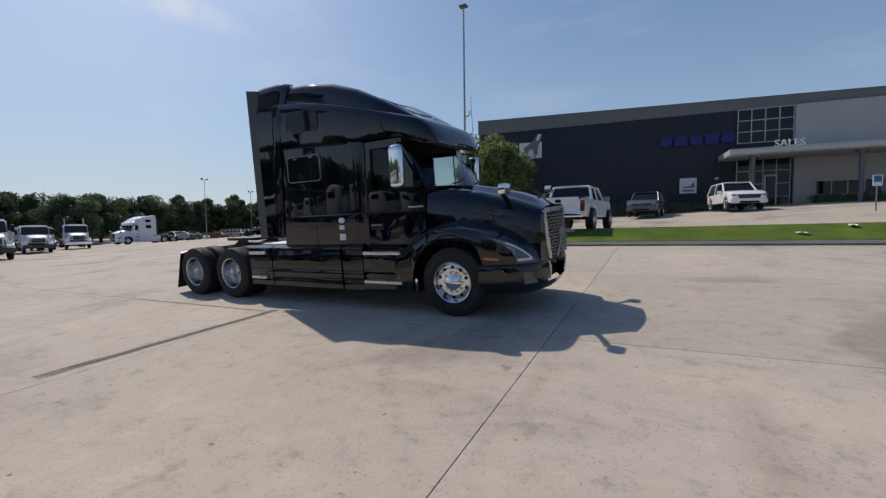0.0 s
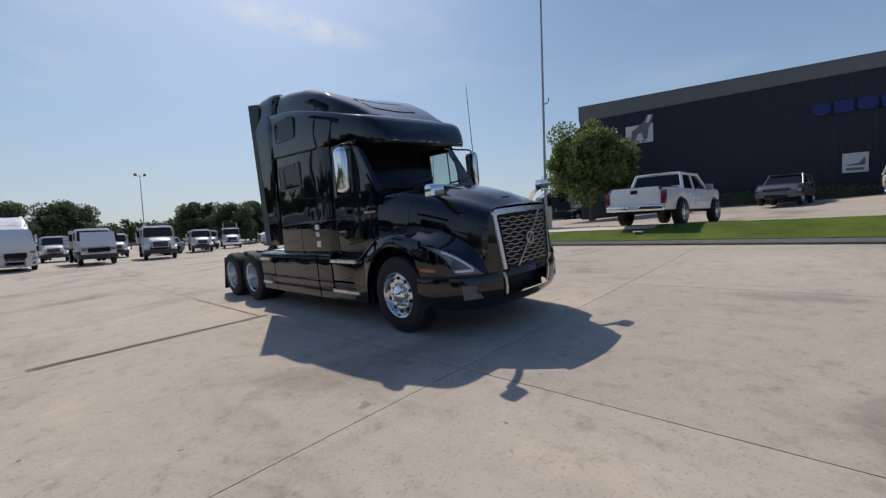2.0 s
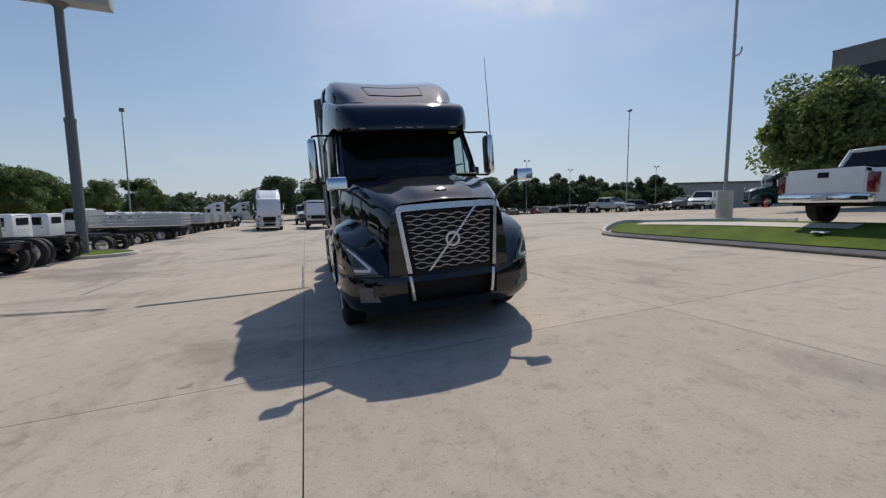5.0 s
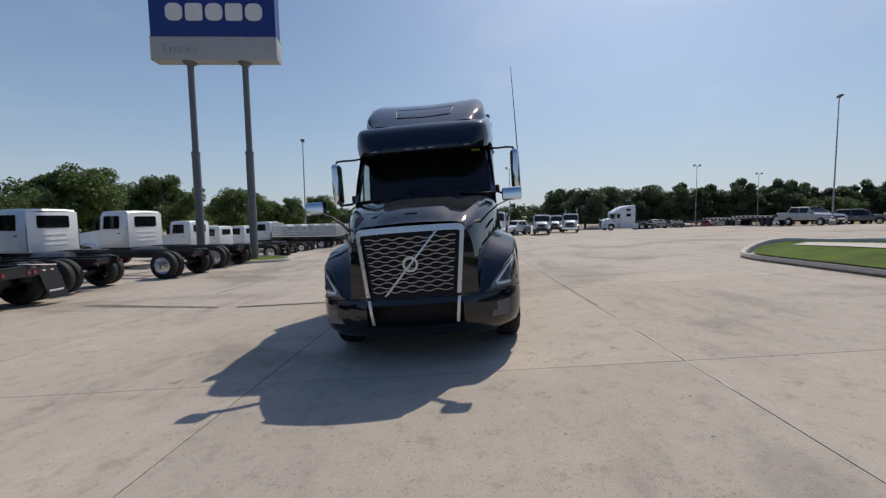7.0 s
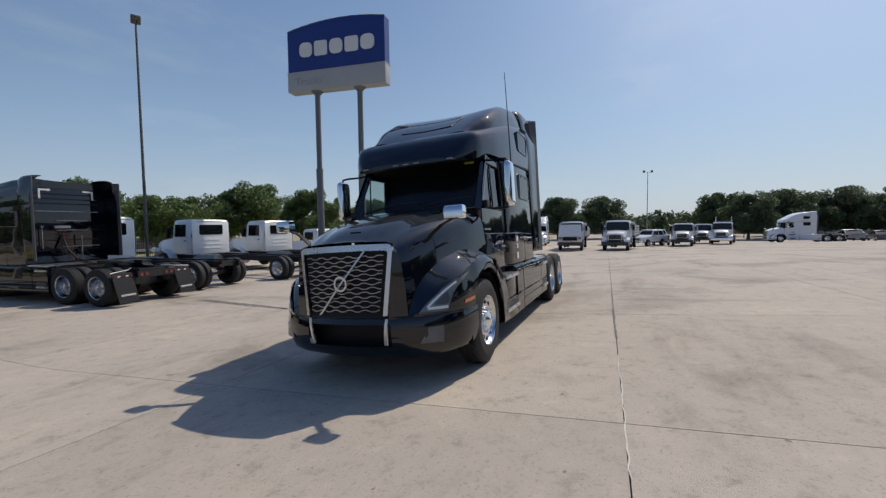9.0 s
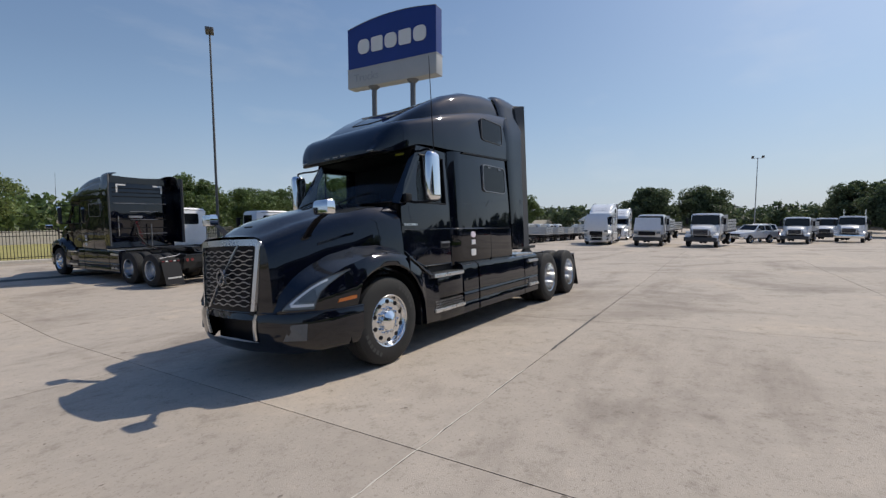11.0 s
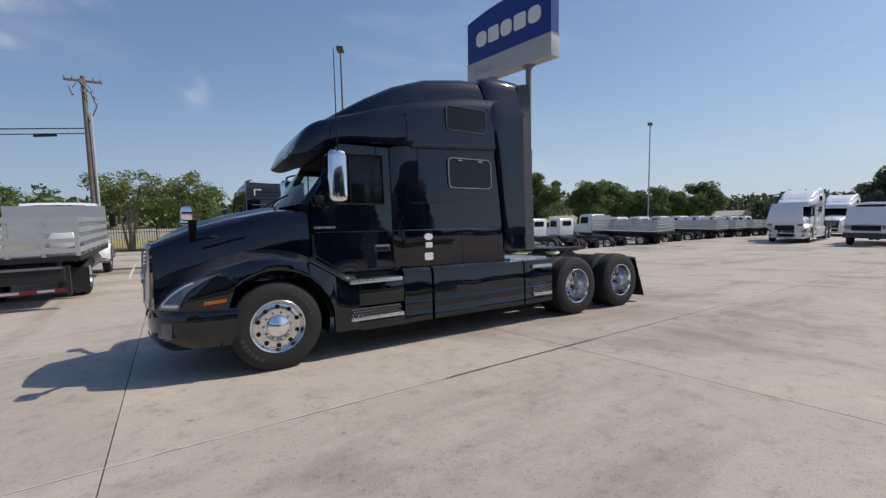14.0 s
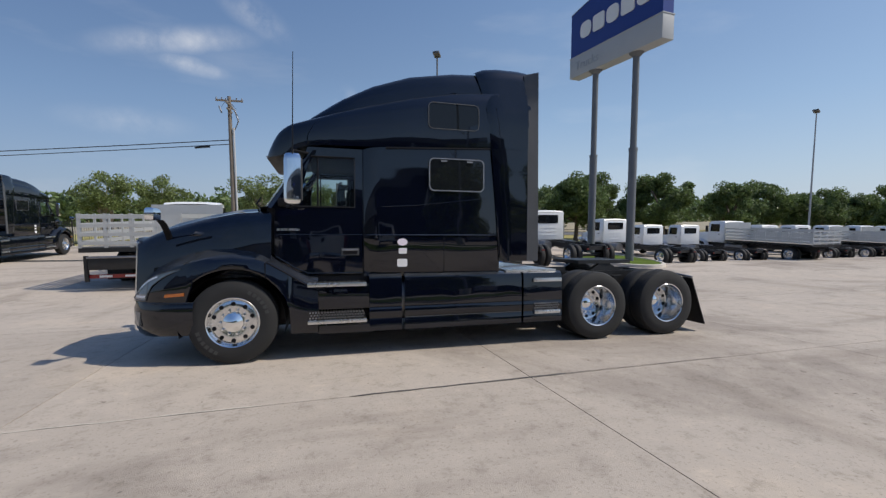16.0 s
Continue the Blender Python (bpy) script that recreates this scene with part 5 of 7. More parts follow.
part("plaque_figure", prism([(13.75, 3.45), (14.2, 3.5), (14.42, 3.8), (14.45, 3.5), (14.4, 3.4), (13.8, 3.4)], "y", -0.12, -0.10), STATUE_GREY, pn)
part("plaque_bar", box(13.75, 14.4, -0.112, -0.10, 3.16, 3.28), STATUE_GREY, pn)
part("wall_lamp", box(15.55, 15.75, -0.14, -0.03, 3.85, 4.0), MULLION, bld)

# ---- pylon sign ----
sg = thing("pylon_sign", pose(-15.25, -12.2, -0.21, 0, 0, 6.8) @ Matrix.Scale(1.045, 4), "tall blue dealership pylon sign on two grey posts", "sign")
top = lambda y: 12.62 + 0.30 * (1 - (y / 2.9) ** 2) + 0.06 * y / 2.9
ys = [-2.9 + 5.8 * i / 12 for i in range(13)]
part("blue_panel", loft([[(x, y, z) for x, z in ((-0.30, 10.36), (0.30, 10.36), (0.30, top(y)), (-0.30, top(y)))] for y in ys], close=True, caps=True), SIGN_BLUE, sg, "blue face with white plain lettering shapes")
part("panel_rim", loft([[(x, y, z) for x, z in ((-0.32, top(y)), (0.32, top(y)), (0.32, top(y) + 0.03), (-0.32, top(y) + 0.03))] for y in ys], close=True, caps=True), POST_GREY, sg)
part("lower_panel", box(-0.33, 0.33, -2.93, 2.93, 9.30, 10.33), PALE_GREY, sg, "pale grey lower panel", bevel=0.02)
part("lower_rim", box(-0.35, 0.35, -2.95, 2.95, 10.32, 10.36), PALE_GREY, sg)
for i in range(5):
    c = -1.75 + i * 0.92
    q = rounded(c - 0.39, c + 0.39, 11.10, 11.88, 0.12 if i % 2 else 0.28)
    part("brand_shape", prism(q, "x", 0.295, 0.345), SIGN_WHITE, sg)
words("lettering", "Trucks", 0.62, pose(0.345, -1.6, 9.62, 90, 0, 90), surf("faded_letters", (0.33, 0.35, 0.37), 0.6), sg, 0.006)
for y, x in ((-1.28, 0.02), (1.28, -0.02)):
    p = part("post", rod((x, y, -0.6), (x, y, 5.0), 0.185, k=20), POST_GREY, sg, "grey steel post, thinner above")
    part("post_upper", rod((x, y, 5.0), (x, y, 9.3), 0.145, k=20), POST_GREY, p)
    part("collar", rod((x, y, 4.92), (x, y, 5.06), 0.20, k=20), POST_GREY, p)
    part("post_head", rod((x, y, 9.12), (x, y, 9.3), 0.16, None, 0.34, 12), POST_GREY, p)
bm = bmesh.new()
loft([[(-15.3 + 1.6 * s * math.cos(a * math.pi / 12), -12.2 + 3.2 * s * math.sin(a * math.pi / 12), height(-15.3, -12.2) + z) for a in range(24)] for s, z in ((1.06, -0.05), (1.05, 0.14), (0.99, 0.15), (0.98, 0.11))], bm, True)
tagged(part("kerb_island", bm, KERB), "small concrete kerb ring round the sign posts", "kerb", kind="structure")
bm = bmesh.new()
bm.faces.new([bm.verts.new((-15.3 + 1.56 * math.cos(a * math.pi / 12), -12.2 + 3.13 * math.sin(a * math.pi / 12), height(-15.3, -12.2) + 0.12)) for a in range(24)])
tagged(part("lawn_island", bm, GRASS), "small patch of grass at the sign posts", "lawn", kind="structure")

# ---- lamp poles ----
POLE = surf("galvanised_pole", (0.34, 0.35, 0.36), 0.5, metal=0.4, var=0.08, scale=2)
POLE_BROWN = surf("bronze_pole", (0.10, 0.095, 0.09), 0.5, var=0.1, scale=2)


def lamp_pole(x, y, top_z, heads, base=0.75, mat=POLE, yaw=0, hook=False, label="slim metal lot lamp pole on a round concrete base"):
    z = height(x, y)
    t = thing("lamp_pole", pose(x, y, z, 0, 0, yaw), label, "lamp pole", "lot lamp poles")
    hh = top_z - z
    part("base", rod((0, 0, -0.1), (0, 0, base), 0.30, r2=0.29, k=20), KERB, t, "round concrete base", bevel=0.02)
    part("pole", rod((0, 0, base), (0, 0, hh), 0.07, r2=0.04, k=12), mat, t)
    if heads == 2:
        part("cross_arm", rod((0, -0.55, hh - 0.1), (0, 0.55, hh - 0.1), 0.03), mat, t)
        for s in (-1, 1):
            part("lamp_head", prism([(-0.12, hh - 0.1), (0.14, hh - 0.02), (0.20, hh + 0.2), (-0.06, hh + 0.14)], "y", s * 0.55 - 0.14, s * 0.55 + 0.14), POLE_BROWN, t)
    elif heads == 1:
        part("lamp_head", prism([(-0.15, hh - 0.02), (0.30, hh + 0.10), (0.28, hh + 0.22), (-0.15, hh + 0.10)], "y", -0.18, 0.18), POLE_BROWN, t, bevel=0.02)
    else:
        part("lamp_head", box(-0.2, 0.2, -0.16, 0.16, hh, hh + 0.09), POLE_BROWN, t, bevel=0.02)
    if hook:
        part("hook_bracket", tube([(0.06, 0, 6.25), (0.22, 0, 6.25), (0.30, 0, 6.35), (0.30, 0, 6.5)], 0.03), mat, t)
    return t


lamp_pole(-7.1, 13.95, 12.6, 0, 1.2, hook=True)
lamp_pole(-7.15, -16.7, 10.6, 1, yaw=60, mat=POLE_BROWN)
lamp_pole(-36.5, 34.2, 12.0, 1, yaw=0)
lamp_pole(-35.48, -16.31, 9.2, 1, yaw=20)
lamp_pole(-65.2, 6.5, 9.35, 2, yaw=10)
lamp_pole(-73.5, 40.5, 10.0, 2, yaw=10)
lamp_pole(-83.5, 57.5, 9.2, 2, yaw=10)
lamp_pole(-74, 74, 9.4, 2, yaw=10)

# ---- utility pole and wires ----
WOOD_POLE = surf("weathered_pole", (0.20, 0.165, 0.13), 0.9, var=0.25, scale=3, bump=0.4)
WIRE = surf("cable_black", (0.02, 0.02, 0.022), 0.6)
up = thing("utility_pole", on(4.45, -21.6), "weathered wooden utility pole with crossarms and cables", "utility pole")
part("pole", rod((0, 0, -0.3), (0, 0, 9.15), 0.15, r2=0.10, k=14), WOOD_POLE, up)
part("riser_pipe", rod((-0.21, 0.1, 0), (-0.20, 0.1, 7.3), 0.055), MULLION, up)
part("crossarm", box(-0.75, 0.75, -0.05, 0.05, 8.86, 8.96), WOOD_POLE, up)
part("crossarm", box(-0.05, 0.05, -0.9, 0.9, 8.60, 8.70), WOOD_POLE, up)
part("crossarm", box(-0.05, 0.05, -0.6, 0.6, 8.30, 8.38), WOOD_POLE, up)
for x in (-0.7, -0.4, 0.4, 0.7):
    part("insulator", rod((x, 0, 8.96), (x, 0, 9.09), 0.045, r2=0.03), STEEL, up)
for y in (-0.85, -0.5, 0.5, 0.85):
    part("insulator", rod((0, y, 8.70), (0, y, 8.83), 0.045, r2=0.03), STEEL, up)
for x, z in ((-0.40, 8.0), (-0.5, 7.65), (0.42, 8.15)):
    part("cutout", rod((x, 0.1, z), (x + 0.12, 0.1, z + 0.40), 0.045), STEEL, up)
    part("jumper", tube([(x, 0.1, z + 0.35), (x * 0.5, 0.2, z + 0.65), (0.1, 0.05, 8.9)], 0.012, k=5), WIRE, up)
part("bracket", tube([(-0.1, 0, 6.9), (-0.40, 0.1, 7.5), (-0.5, 0.1, 7.85)], 0.03), STEEL, up)
for z0, z1, r in ((6.6, 6.3, 0.03), (6.35, 5.8, 0.026)):
    part("cable", tube([(k * 90, -k * 38, z0 + (z1 - z0) * k - 5.5 * k * (1 - k) * 0.35) for k in [i / 14 for i in range(15)]], r, k=5), WIRE, up)
part("splice_case", rod((1.3, -0.55, 6.24), (2.2, -0.93, 6.20), 0.06), WIRE, up)

# ---- fence along the south side ----
FENCE = surf("fence_black", (0.014, 0.014, 0.015), 0.5, var=0.15)
fence = thing("fence", pose(0, 0, 0), "black steel picket fence along the grass verge", "fence")
FY = -24.1
pm = None
for i in range(21):
    x = -22.0 + i * 2.4
    z = height(x, FY)
    part("post", box(x - 0.03, x + 0.03, FY - 0.03, FY + 0.03, z - 0.1, z + 1.65), FENCE, fence)
    if i < 20:
        for hz in (0.2, 1.25, 1.45):
            part("rail", box(x, x + 2.4, FY - 0.018, FY + 0.018, z + hz, z + hz + 0.035), FENCE, fence)
bm = box(-0.011, 0.011, -0.011, 0.011, 0.05, 1.62)
pm = bpy.data.meshes.new("picket")
bm.to_mesh(pm)
bm.free()
pm.materials.append(FENCE)
for i in range(300):
    x = -13.0 + i * 0.12
    if abs((x + 22.0) % 2.4) < 0.05:
        continue
    p = new("picket", pm)
    p.parent = fence
    p.location = (x, FY, height(x, FY))
sheet("road", [-400, -200, -100, -50, 0, 50, 100, 200, 400], [-56, -50, -44], 0.02, ASPHALT, "grey asphalt road beyond the fence", "road")
verge = part("kerb_south", loft([[(x, y, height(x, -23.1) + z) for y, z in ((-23.0, -0.1), (-23.0, 0.12), (-23.2, 0.14), (-23.25, -0.1))] for x in range(-60, 41, 5)]), KERB)
tagged(verge, "low concrete kerb along the grass verge", "kerb", kind="structure")
sheet("verge", list(range(-80, 61, 5)), [-23.9 - i * 0.9 for i in range(22)][::-1] + [-23.1], 0.05, surf("verge_grass", (0.34, 0.30, 0.10), 0.95, var=0.3, scale=0.5, fine=8, bump=0.5), "dry yellow-green grass verge behind the fence", "grass verge")
barrier = part("barrier", loft([[(x, y, z) for y, z in ((-43, -0.4), (-43.1, 0.75), (-43.3, 0.75), (-43.4, -0.4))] for x in (-300, 0, 300)]), KERB)
tagged(barrier, "long pale concrete roadside barrier", "barrier", kind="structure")
# far retaining edge on the west and a low warehouse to the north-west
wr = thing("warehouse", pose(-100, 106, -1.2, 0, 0, 47) @ Matrix.Scale(1.15, 4), "long low grey warehouse far behind the lot", "building")
part("wall", box(0, 110, 0, 20, 0, 6.8), PALE_GREY, wr)
part("roof_edge", box(-0.2, 110.2, -0.2, 20.2, 6.8, 7.3), PARAPET, wr)
for i in range(9):
    part("dock_door", box(6 + i * 11, 10 + i * 11, -0.06, 0.05, 0.8, 4.2), WALL_PALE, wr)
rail = thing("guard_rail", pose(0, 0, 0), "long dark guard rail along the far lot edge", "guard rail")
for i in range(30):
    y = -4 + i * 4.1
    x = -90 - 0.05 * y
    z = height(x, y)
    part("post", box(x - 0.06, x + 0.06, y - 0.06, y + 0.06, z - 0.1, z + 1.3), FENCE, rail)
part("rail", loft([[(-90 - 0.05 * y + a, y, height(-90, y) + b) for a, b in ((0, 0.7), (0.08, 0.9), (0, 1.25), (-0.04, 0.9))] for y in range(-4, 120, 6)], close=True, caps=True), STEEL, rail)

# sealed joints and a chalky one on the lot
TAR_DARK = surf("old_tar", (0.06, 0.055, 0.05), 0.75, var=0.3, scale=8)
TAR = surf("joint_tar", (0.10, 0.093, 0.085), 0.7, var=0.3, scale=8)
CHALK = surf("joint_chalk", (0.62, 0.58, 0.50), 0.9, var=0.2, scale=8)


def sealed_joint(x0, y0, x1, y1, w, material, label, seed, name="joint_sealed", category="joint"):
    rng = random.Random(seed)
    n = max(6, int(math.hypot(x1 - x0, y1 - y0) / 0.12))
    d = Vector((x1 - x0, y1 - y0, 0)).normalized()
    rows = []
    for i in range(n + 1):
        k = i / n
        x, y = x0 + (x1 - x0) * k + rng.uniform(-0.008, 0.008), y0 + (y1 - y0) * k + rng.uniform(-0.008, 0.008)
        ww = w * rng.uniform(0.45, 1.0) * (0.3 if i in (0, n) else 1)
        rows.append([(x - d.y * o, y + d.x * o, height(x - d.y * o, y + d.x * o) + 0.004) for o in (-ww, ww)])
    tagged(part(name, loft(rows), material), label, category, kind="structure")


for o, w in ((-0.07, 0.018), (0.0, 0.035), (0.075, 0.02)):
    sealed_joint(-3.55 + o * 1.6, -8.6, -3.20 + o * 0.5, -1.66, w, TAR_DARK, "dark tar-sealed joint across the slabs", 10 + int(o * 100))
sealed_joint(-1.30, 2.59, -3.70, 2.51, 0.021, TAR, "dark tar-sealed joint beside the tractor", 2)
sealed_joint(-3.70, 2.51, -6.0, 2.45, 0.006, TAR, "thin tar-sealed joint beside the tractor", 5)
sealed_joint(2.2, 2.685, -0.55, 2.61, 0.007, CHALK, "pale chalky joint between two slabs", 6)
sealed_joint(2.66, -17.5, 2.44, -11.8, 0.05, CHALK, "worn white painted parking line", 7, "parking_line", "road marking")
sealed_joint(-7.2, -1.92, -3.3, -1.80, 0.022, TAR, "thin tar-sealed joint behind the tractor", 3)
sealed_joint(-8.6, -6.5, -5.2, -6.44, 0.025, TAR, "thin tar-sealed joint on the open lot", 4)

# ---- road vehicles ----
SILVER_PAINT = surf("silver_paint", (0.36, 0.37, 0.38), 0.3, metal=0.4, var=0.05, coat=0.6)
GREY_PAINT = surf("grey_paint", (0.11, 0.12, 0.13), 0.3, metal=0.3, var=0.05, coat=0.6)
BROWN_PAINT = surf("brown_paint", (0.13, 0.07, 0.05), 0.3, var=0.05, coat=0.6)
GREEN_PAINT = surf("green_paint", (0.008, 0.045, 0.04), 0.3, var=0.05, coat=0.6)
RED_PAINT = surf("red_paint", (0.25, 0.012, 0.012), 0.35, var=0.08, coat=0.4)
DARK_RED = surf("dark_red_lens", (0.12, 0.012, 0.012), 0.3)
PLATE = surf("plate", (0.6, 0.6, 0.58), 0.5)


def small_wheel(t, x, y, s, r, w=0.22, rim_mat=None):
    prof = [(-w / 2, r * 0.6), (-w / 2, r * 0.86), (-w / 2 + 0.03, r * 0.985), (-w / 2 + 0.06, r), (w / 2 - 0.06, r), (w / 2 - 0.03, r * 0.985), (w / 2, r * 0.86), (w / 2, r * 0.6)]
    ty = part("tyre", spin(prof, (x, y, r), s, 28), RUBBER, t)
    part("rim", spin([(w / 2 - 0.005, r * 0.70), (w / 2 + 0.01, r * 0.67), (w / 2 - 0.04, r * 0.60), (w / 2 - 0.03, r * 0.2), (w / 2 - 0.02, 0)], (x, y, r), s, 24), rim_mat or ALU, ty)
    for i in range(6):
        a = i * math.pi / 3
        p = Vector((x + r * 0.37 * math.cos(a), y + s * (w / 2 - 0.045), r + r * 0.37 * math.sin(a)))
        part("rim_gap", rod(p, p + Vector((0, s * 0.016, 0)), r * 0.11, k=8), BLACK_PLASTIC, ty)


def build_car(m, paint, label, kind="suv", r=0.37, group="", L=4.9, W=0.97, H=1.75, nose=1.05):
    """A car or pickup. x ahead, origin on the ground amidships."""
    t = thing({"suv": "suv", "sedan": "car", "pickup": "pickup_truck"}[kind], m, label, {"suv": "suv", "sedan": "car", "pickup": "pickup"}[kind], group)
    h2 = L / 2
    lo = 0.32 if kind == "sedan" else 0.45 if kind == "suv" else 0.54
    belt = {"sedan": 0.66, "suv": 0.60, "pickup": 0.675}[kind] * H
    fx, rx = h2 - 0.92, -h2 + 0.95
    if kind == "pickup":
        fx, rx = h2 - 0.93, -h2 + 1.46
    tops = {"suv": [(-h2, belt - 0.05), (h2 - 1.5, belt), (h2 - 1.2, nose + 0.02), (h2 - 0.25, nose - 0.08), (h2, nose - 0.28)],
            "sedan": [(-h2, belt - 0.06), (h2 - 1.5, belt), (h2 - 0.3, nose - 0.16), (h2, nose - 0.36)],
            "pickup": [(-h2, belt), (h2 - 1.75, belt + 0.02), (h2 - 1.4, nose), (h2 - 0.2, nose - 0.06), (h2, nose - 0.25)]}[kind]
    xs = sorted({-h2, -h2 + 0.06, h2 - 1.75, h2 - 1.45, h2 - 1.2, h2 - 0.6, h2 - 0.25, h2 - 0.08, h2, *[c + d for c in (fx, rx) for d in (-r - 0.09, -r - 0.04, -r * 0.75, -r * 0.4, 0, r * 0.4, r * 0.75, r + 0.04, r + 0.09)], 0.0, -0.5})
    for s in (1, -1):
        rings = []
        for x in xs:
            zt = lerp(x, tops)
            e = ease(abs(x), h2 - 0.5, h2)
            w = W - 0.12 * e * (1 if x > 0 else 0.6)
            zl = lo
            for c in (fx, rx):
                d = (r + 0.075) ** 2 - (x - c) ** 2
                if d > 0:
                    zl = max(zl, r + math.sqrt(d))
            zl = min(zl, zt - 0.12)
            rings.append([(x, s * y, z) for y, z in ((w - 0.12, zl), (w - 0.02, zl + 0.005), (w, zl + (zt - zl) * 0.35), (w, zt - 0.10), (w - 0.04, zt - 0.02), (w - 0.14, zt + 0.01), (w * 0.5, zt + 0.03), (0, zt + 0.035))])
        part("body", loft(rings), paint, t)
    part("front_face", box(h2 - 0.12, h2 - 0.01, -W + 0.14, W - 0.14, lo + 0.05, nose - 0.27), paint, t, bevel=0.03)
    part("grille", prism([(-W * 0.62, nose - 0.24), (W * 0.62, nose - 0.24), (W * 0.52, lo + 0.24), (-W * 0.52, lo + 0.24)], "x", h2 - 0.04, h2 + 0.015), BLACK_PLASTIC, t)
    for i in range(3):
        part("grille_bar", box(h2 - 0.0, h2 + 0.022, -W * 0.55, W * 0.55, nose - 0.31 - i * 0.08, nose - 0.295 - i * 0.08), STEEL, t)
    part("front_bumper", loft([[(h2 + 0.05 - 0.10 * (abs(y) / W) ** 3 + o, y, z) for o, z in ((-0.12, lo - 0.06), (-0.02, lo - 0.06), (0.0, lo + 0.02), (-0.02, lo + 0.20), (-0.14, lo + 0.22))] for y in [-W + 0.05 + (2 * W - 0.1) * i / 8 for i in range(9)]], close=True, caps=True), paint if kind != "pickup" else CHROME, t)
    part("lower_intake", box(h2 + 0.0, h2 + 0.052, -W * 0.5, W * 0.5, lo - 0.05, lo + 0.06), BLACK_PLASTIC, t)
    tail = belt - 0.08
    part("tail_face", box(-h2 - 0.005, -h2 + 0.10, -W + 0.08, W - 0.08, lo + 0.02, tail), paint, t, bevel=0.03)
    part("rear_bumper", box(-h2 - 0.10, -h2 + 0.10, -W + 0.05, W - 0.05, lo - 0.02, lo + 0.17), CHROME if kind == "pickup" else GREY_PLASTIC, t, bevel=0.04)
    part("plate", box(-h2 - 0.115, -h2 - 0.10, -0.16, 0.16, lo + 0.02, lo + 0.14), PLATE, t)
    part("underbody", box(-h2 + 0.2, h2 - 0.2, -W + 0.2, W - 0.2, lo - 0.1, lo + 0.25), BLACK_PLASTIC, t)
    for s in (1, -1):
        part("headlamp", box(h2 - 0.16, h2 - 0.0, *sorted((s * (W - 0.33), s * (W - 0.08))), nose - 0.33, nose - 0.22), LAMP_CLEAR if kind == "pickup" else LAMP_GLASS_LIGHT, t, bevel=0.03)
        part("tail_lamp", box(-h2 - 0.02, -h2 + 0.12, *sorted((s * (W - (0.15 if kind == "pickup" else 0.19)), s * (W + 0.005))), tail - (0.44 if kind == "pickup" else 0.34), tail - 0.02), RED_LENS, t, bevel=0.02)
        for c in (fx, rx):
            small_wheel(t, c, s * (W - 0.12 + (0.07 if kind == "pickup" else 0)), s, r, 0.30 if kind == "pickup" else 0.22)
            part("wheel_well", box(c - r - 0.03, c + r + 0.03, *sorted((s * (W - 0.42), s * (W - 0.14))), lo, r * 2 + 0.05), BLACK_PLASTIC, t)
    # glasshouse
    if kind == "suv":
        gp = [(h2 - 1.45, belt), (h2 - 2.25, H - 0.06), (-h2 + 0.42, H - 0.05), (-h2 + 0.08, belt)]
    elif kind == "sedan":
        gp = [(h2 - 1.35, belt - 0.02), (h2 - 2.2, H - 0.05), (-h2 + 1.5, H - 0.06), (-h2 + 0.55, belt)]
    else:
        gp = [(h2 - 1.72, belt), (h2 - 2.45, H - 0.06), (h2 - 4.10, H - 0.06), (h2 - 4.34, belt)]
    wb, wt = W - 0.09, W - 0.24
    quad = lambda o: [[(gp[0][0] + o, s * (wb + o), belt), (gp[1][0] + o, s * (wt + o), gp[1][1]), (gp[2][0] - o, s * (wt + o), gp[2][1]), (gp[3][0] - o, s * (wb + o), belt)] for s in (1, -1)]
    part("glasshouse", loft(quad(0.0), close=True, caps=True), DARK_GLASS, t)
    rf = [(gp[1][0] + 0.06, wt + 0.012), (gp[2][0] - 0.04, wt + 0.012)]
    part("roof", loft([[(x + dx, y * k, H - 0.07 + 0.07 * (1 - abs(k) ** 3) + (0 if dz else -0.02)) for k in (-1, -0.8, -0.4, 0, 0.4, 0.8, 1) for y in (rf[0][1],)] for x, dx, dz in ((rf[0][0], 0.06, 0), (rf[0][0], -0.15, 1), ((rf[0][0] + rf[1][0]) / 2, 0, 1), (rf[1][0], 0.15, 1), (rf[1][0], -0.03, 0))]), paint, t)
    for s in (1, -1):
        part("roof_rail", tube([(gp[1][0] + 0.02, s * (wt + 0.0), H - 0.075), (gp[2][0] - 0.02, s * (wt + 0.0), H - 0.075)], 0.05, k=8), paint, t)
        posts = [(gp[0], gp[1]), (gp[3], gp[2])]
        mid = (gp[1][0] + gp[2][0]) / 2 + 0.05
        posts.append(((mid, belt), (mid, H - 0.06)))
        for (a, b), (c, d) in posts:
            part("pillar", tube([(a, s * (wb + 0.006), belt - 0.02), (c, s * (wt + 0.008), d)], 0.055 if (a, b) != (mid, belt) else 0.04, k=8), paint, t)
        part("door_mirror", box(gp[0][0] - 0.35, gp[0][0] - 0.17, *sorted((s * (W - 0.02), s * (W + 0.20))), belt - 0.02, belt + (0.19 if kind == "pickup" else 0.14)), paint if kind != "pickup" else SILVER_PAINT, t, bevel=0.03)
        for k in (0.0, -1.05):
            part("door_handle", box(mid + 0.35 + k, mid + 0.55 + k, *sorted((s * (W - 0.01), s * (W + 0.02))), belt - 0.22, belt - 0.18), CHROME, t)
        part("door_gap", box(mid - 0.006, mid + 0.006, *sorted((s * (W - 0.05), s * (W + 0.003))), lo + 0.15, belt - 0.04), BLACK_PLASTIC, t)
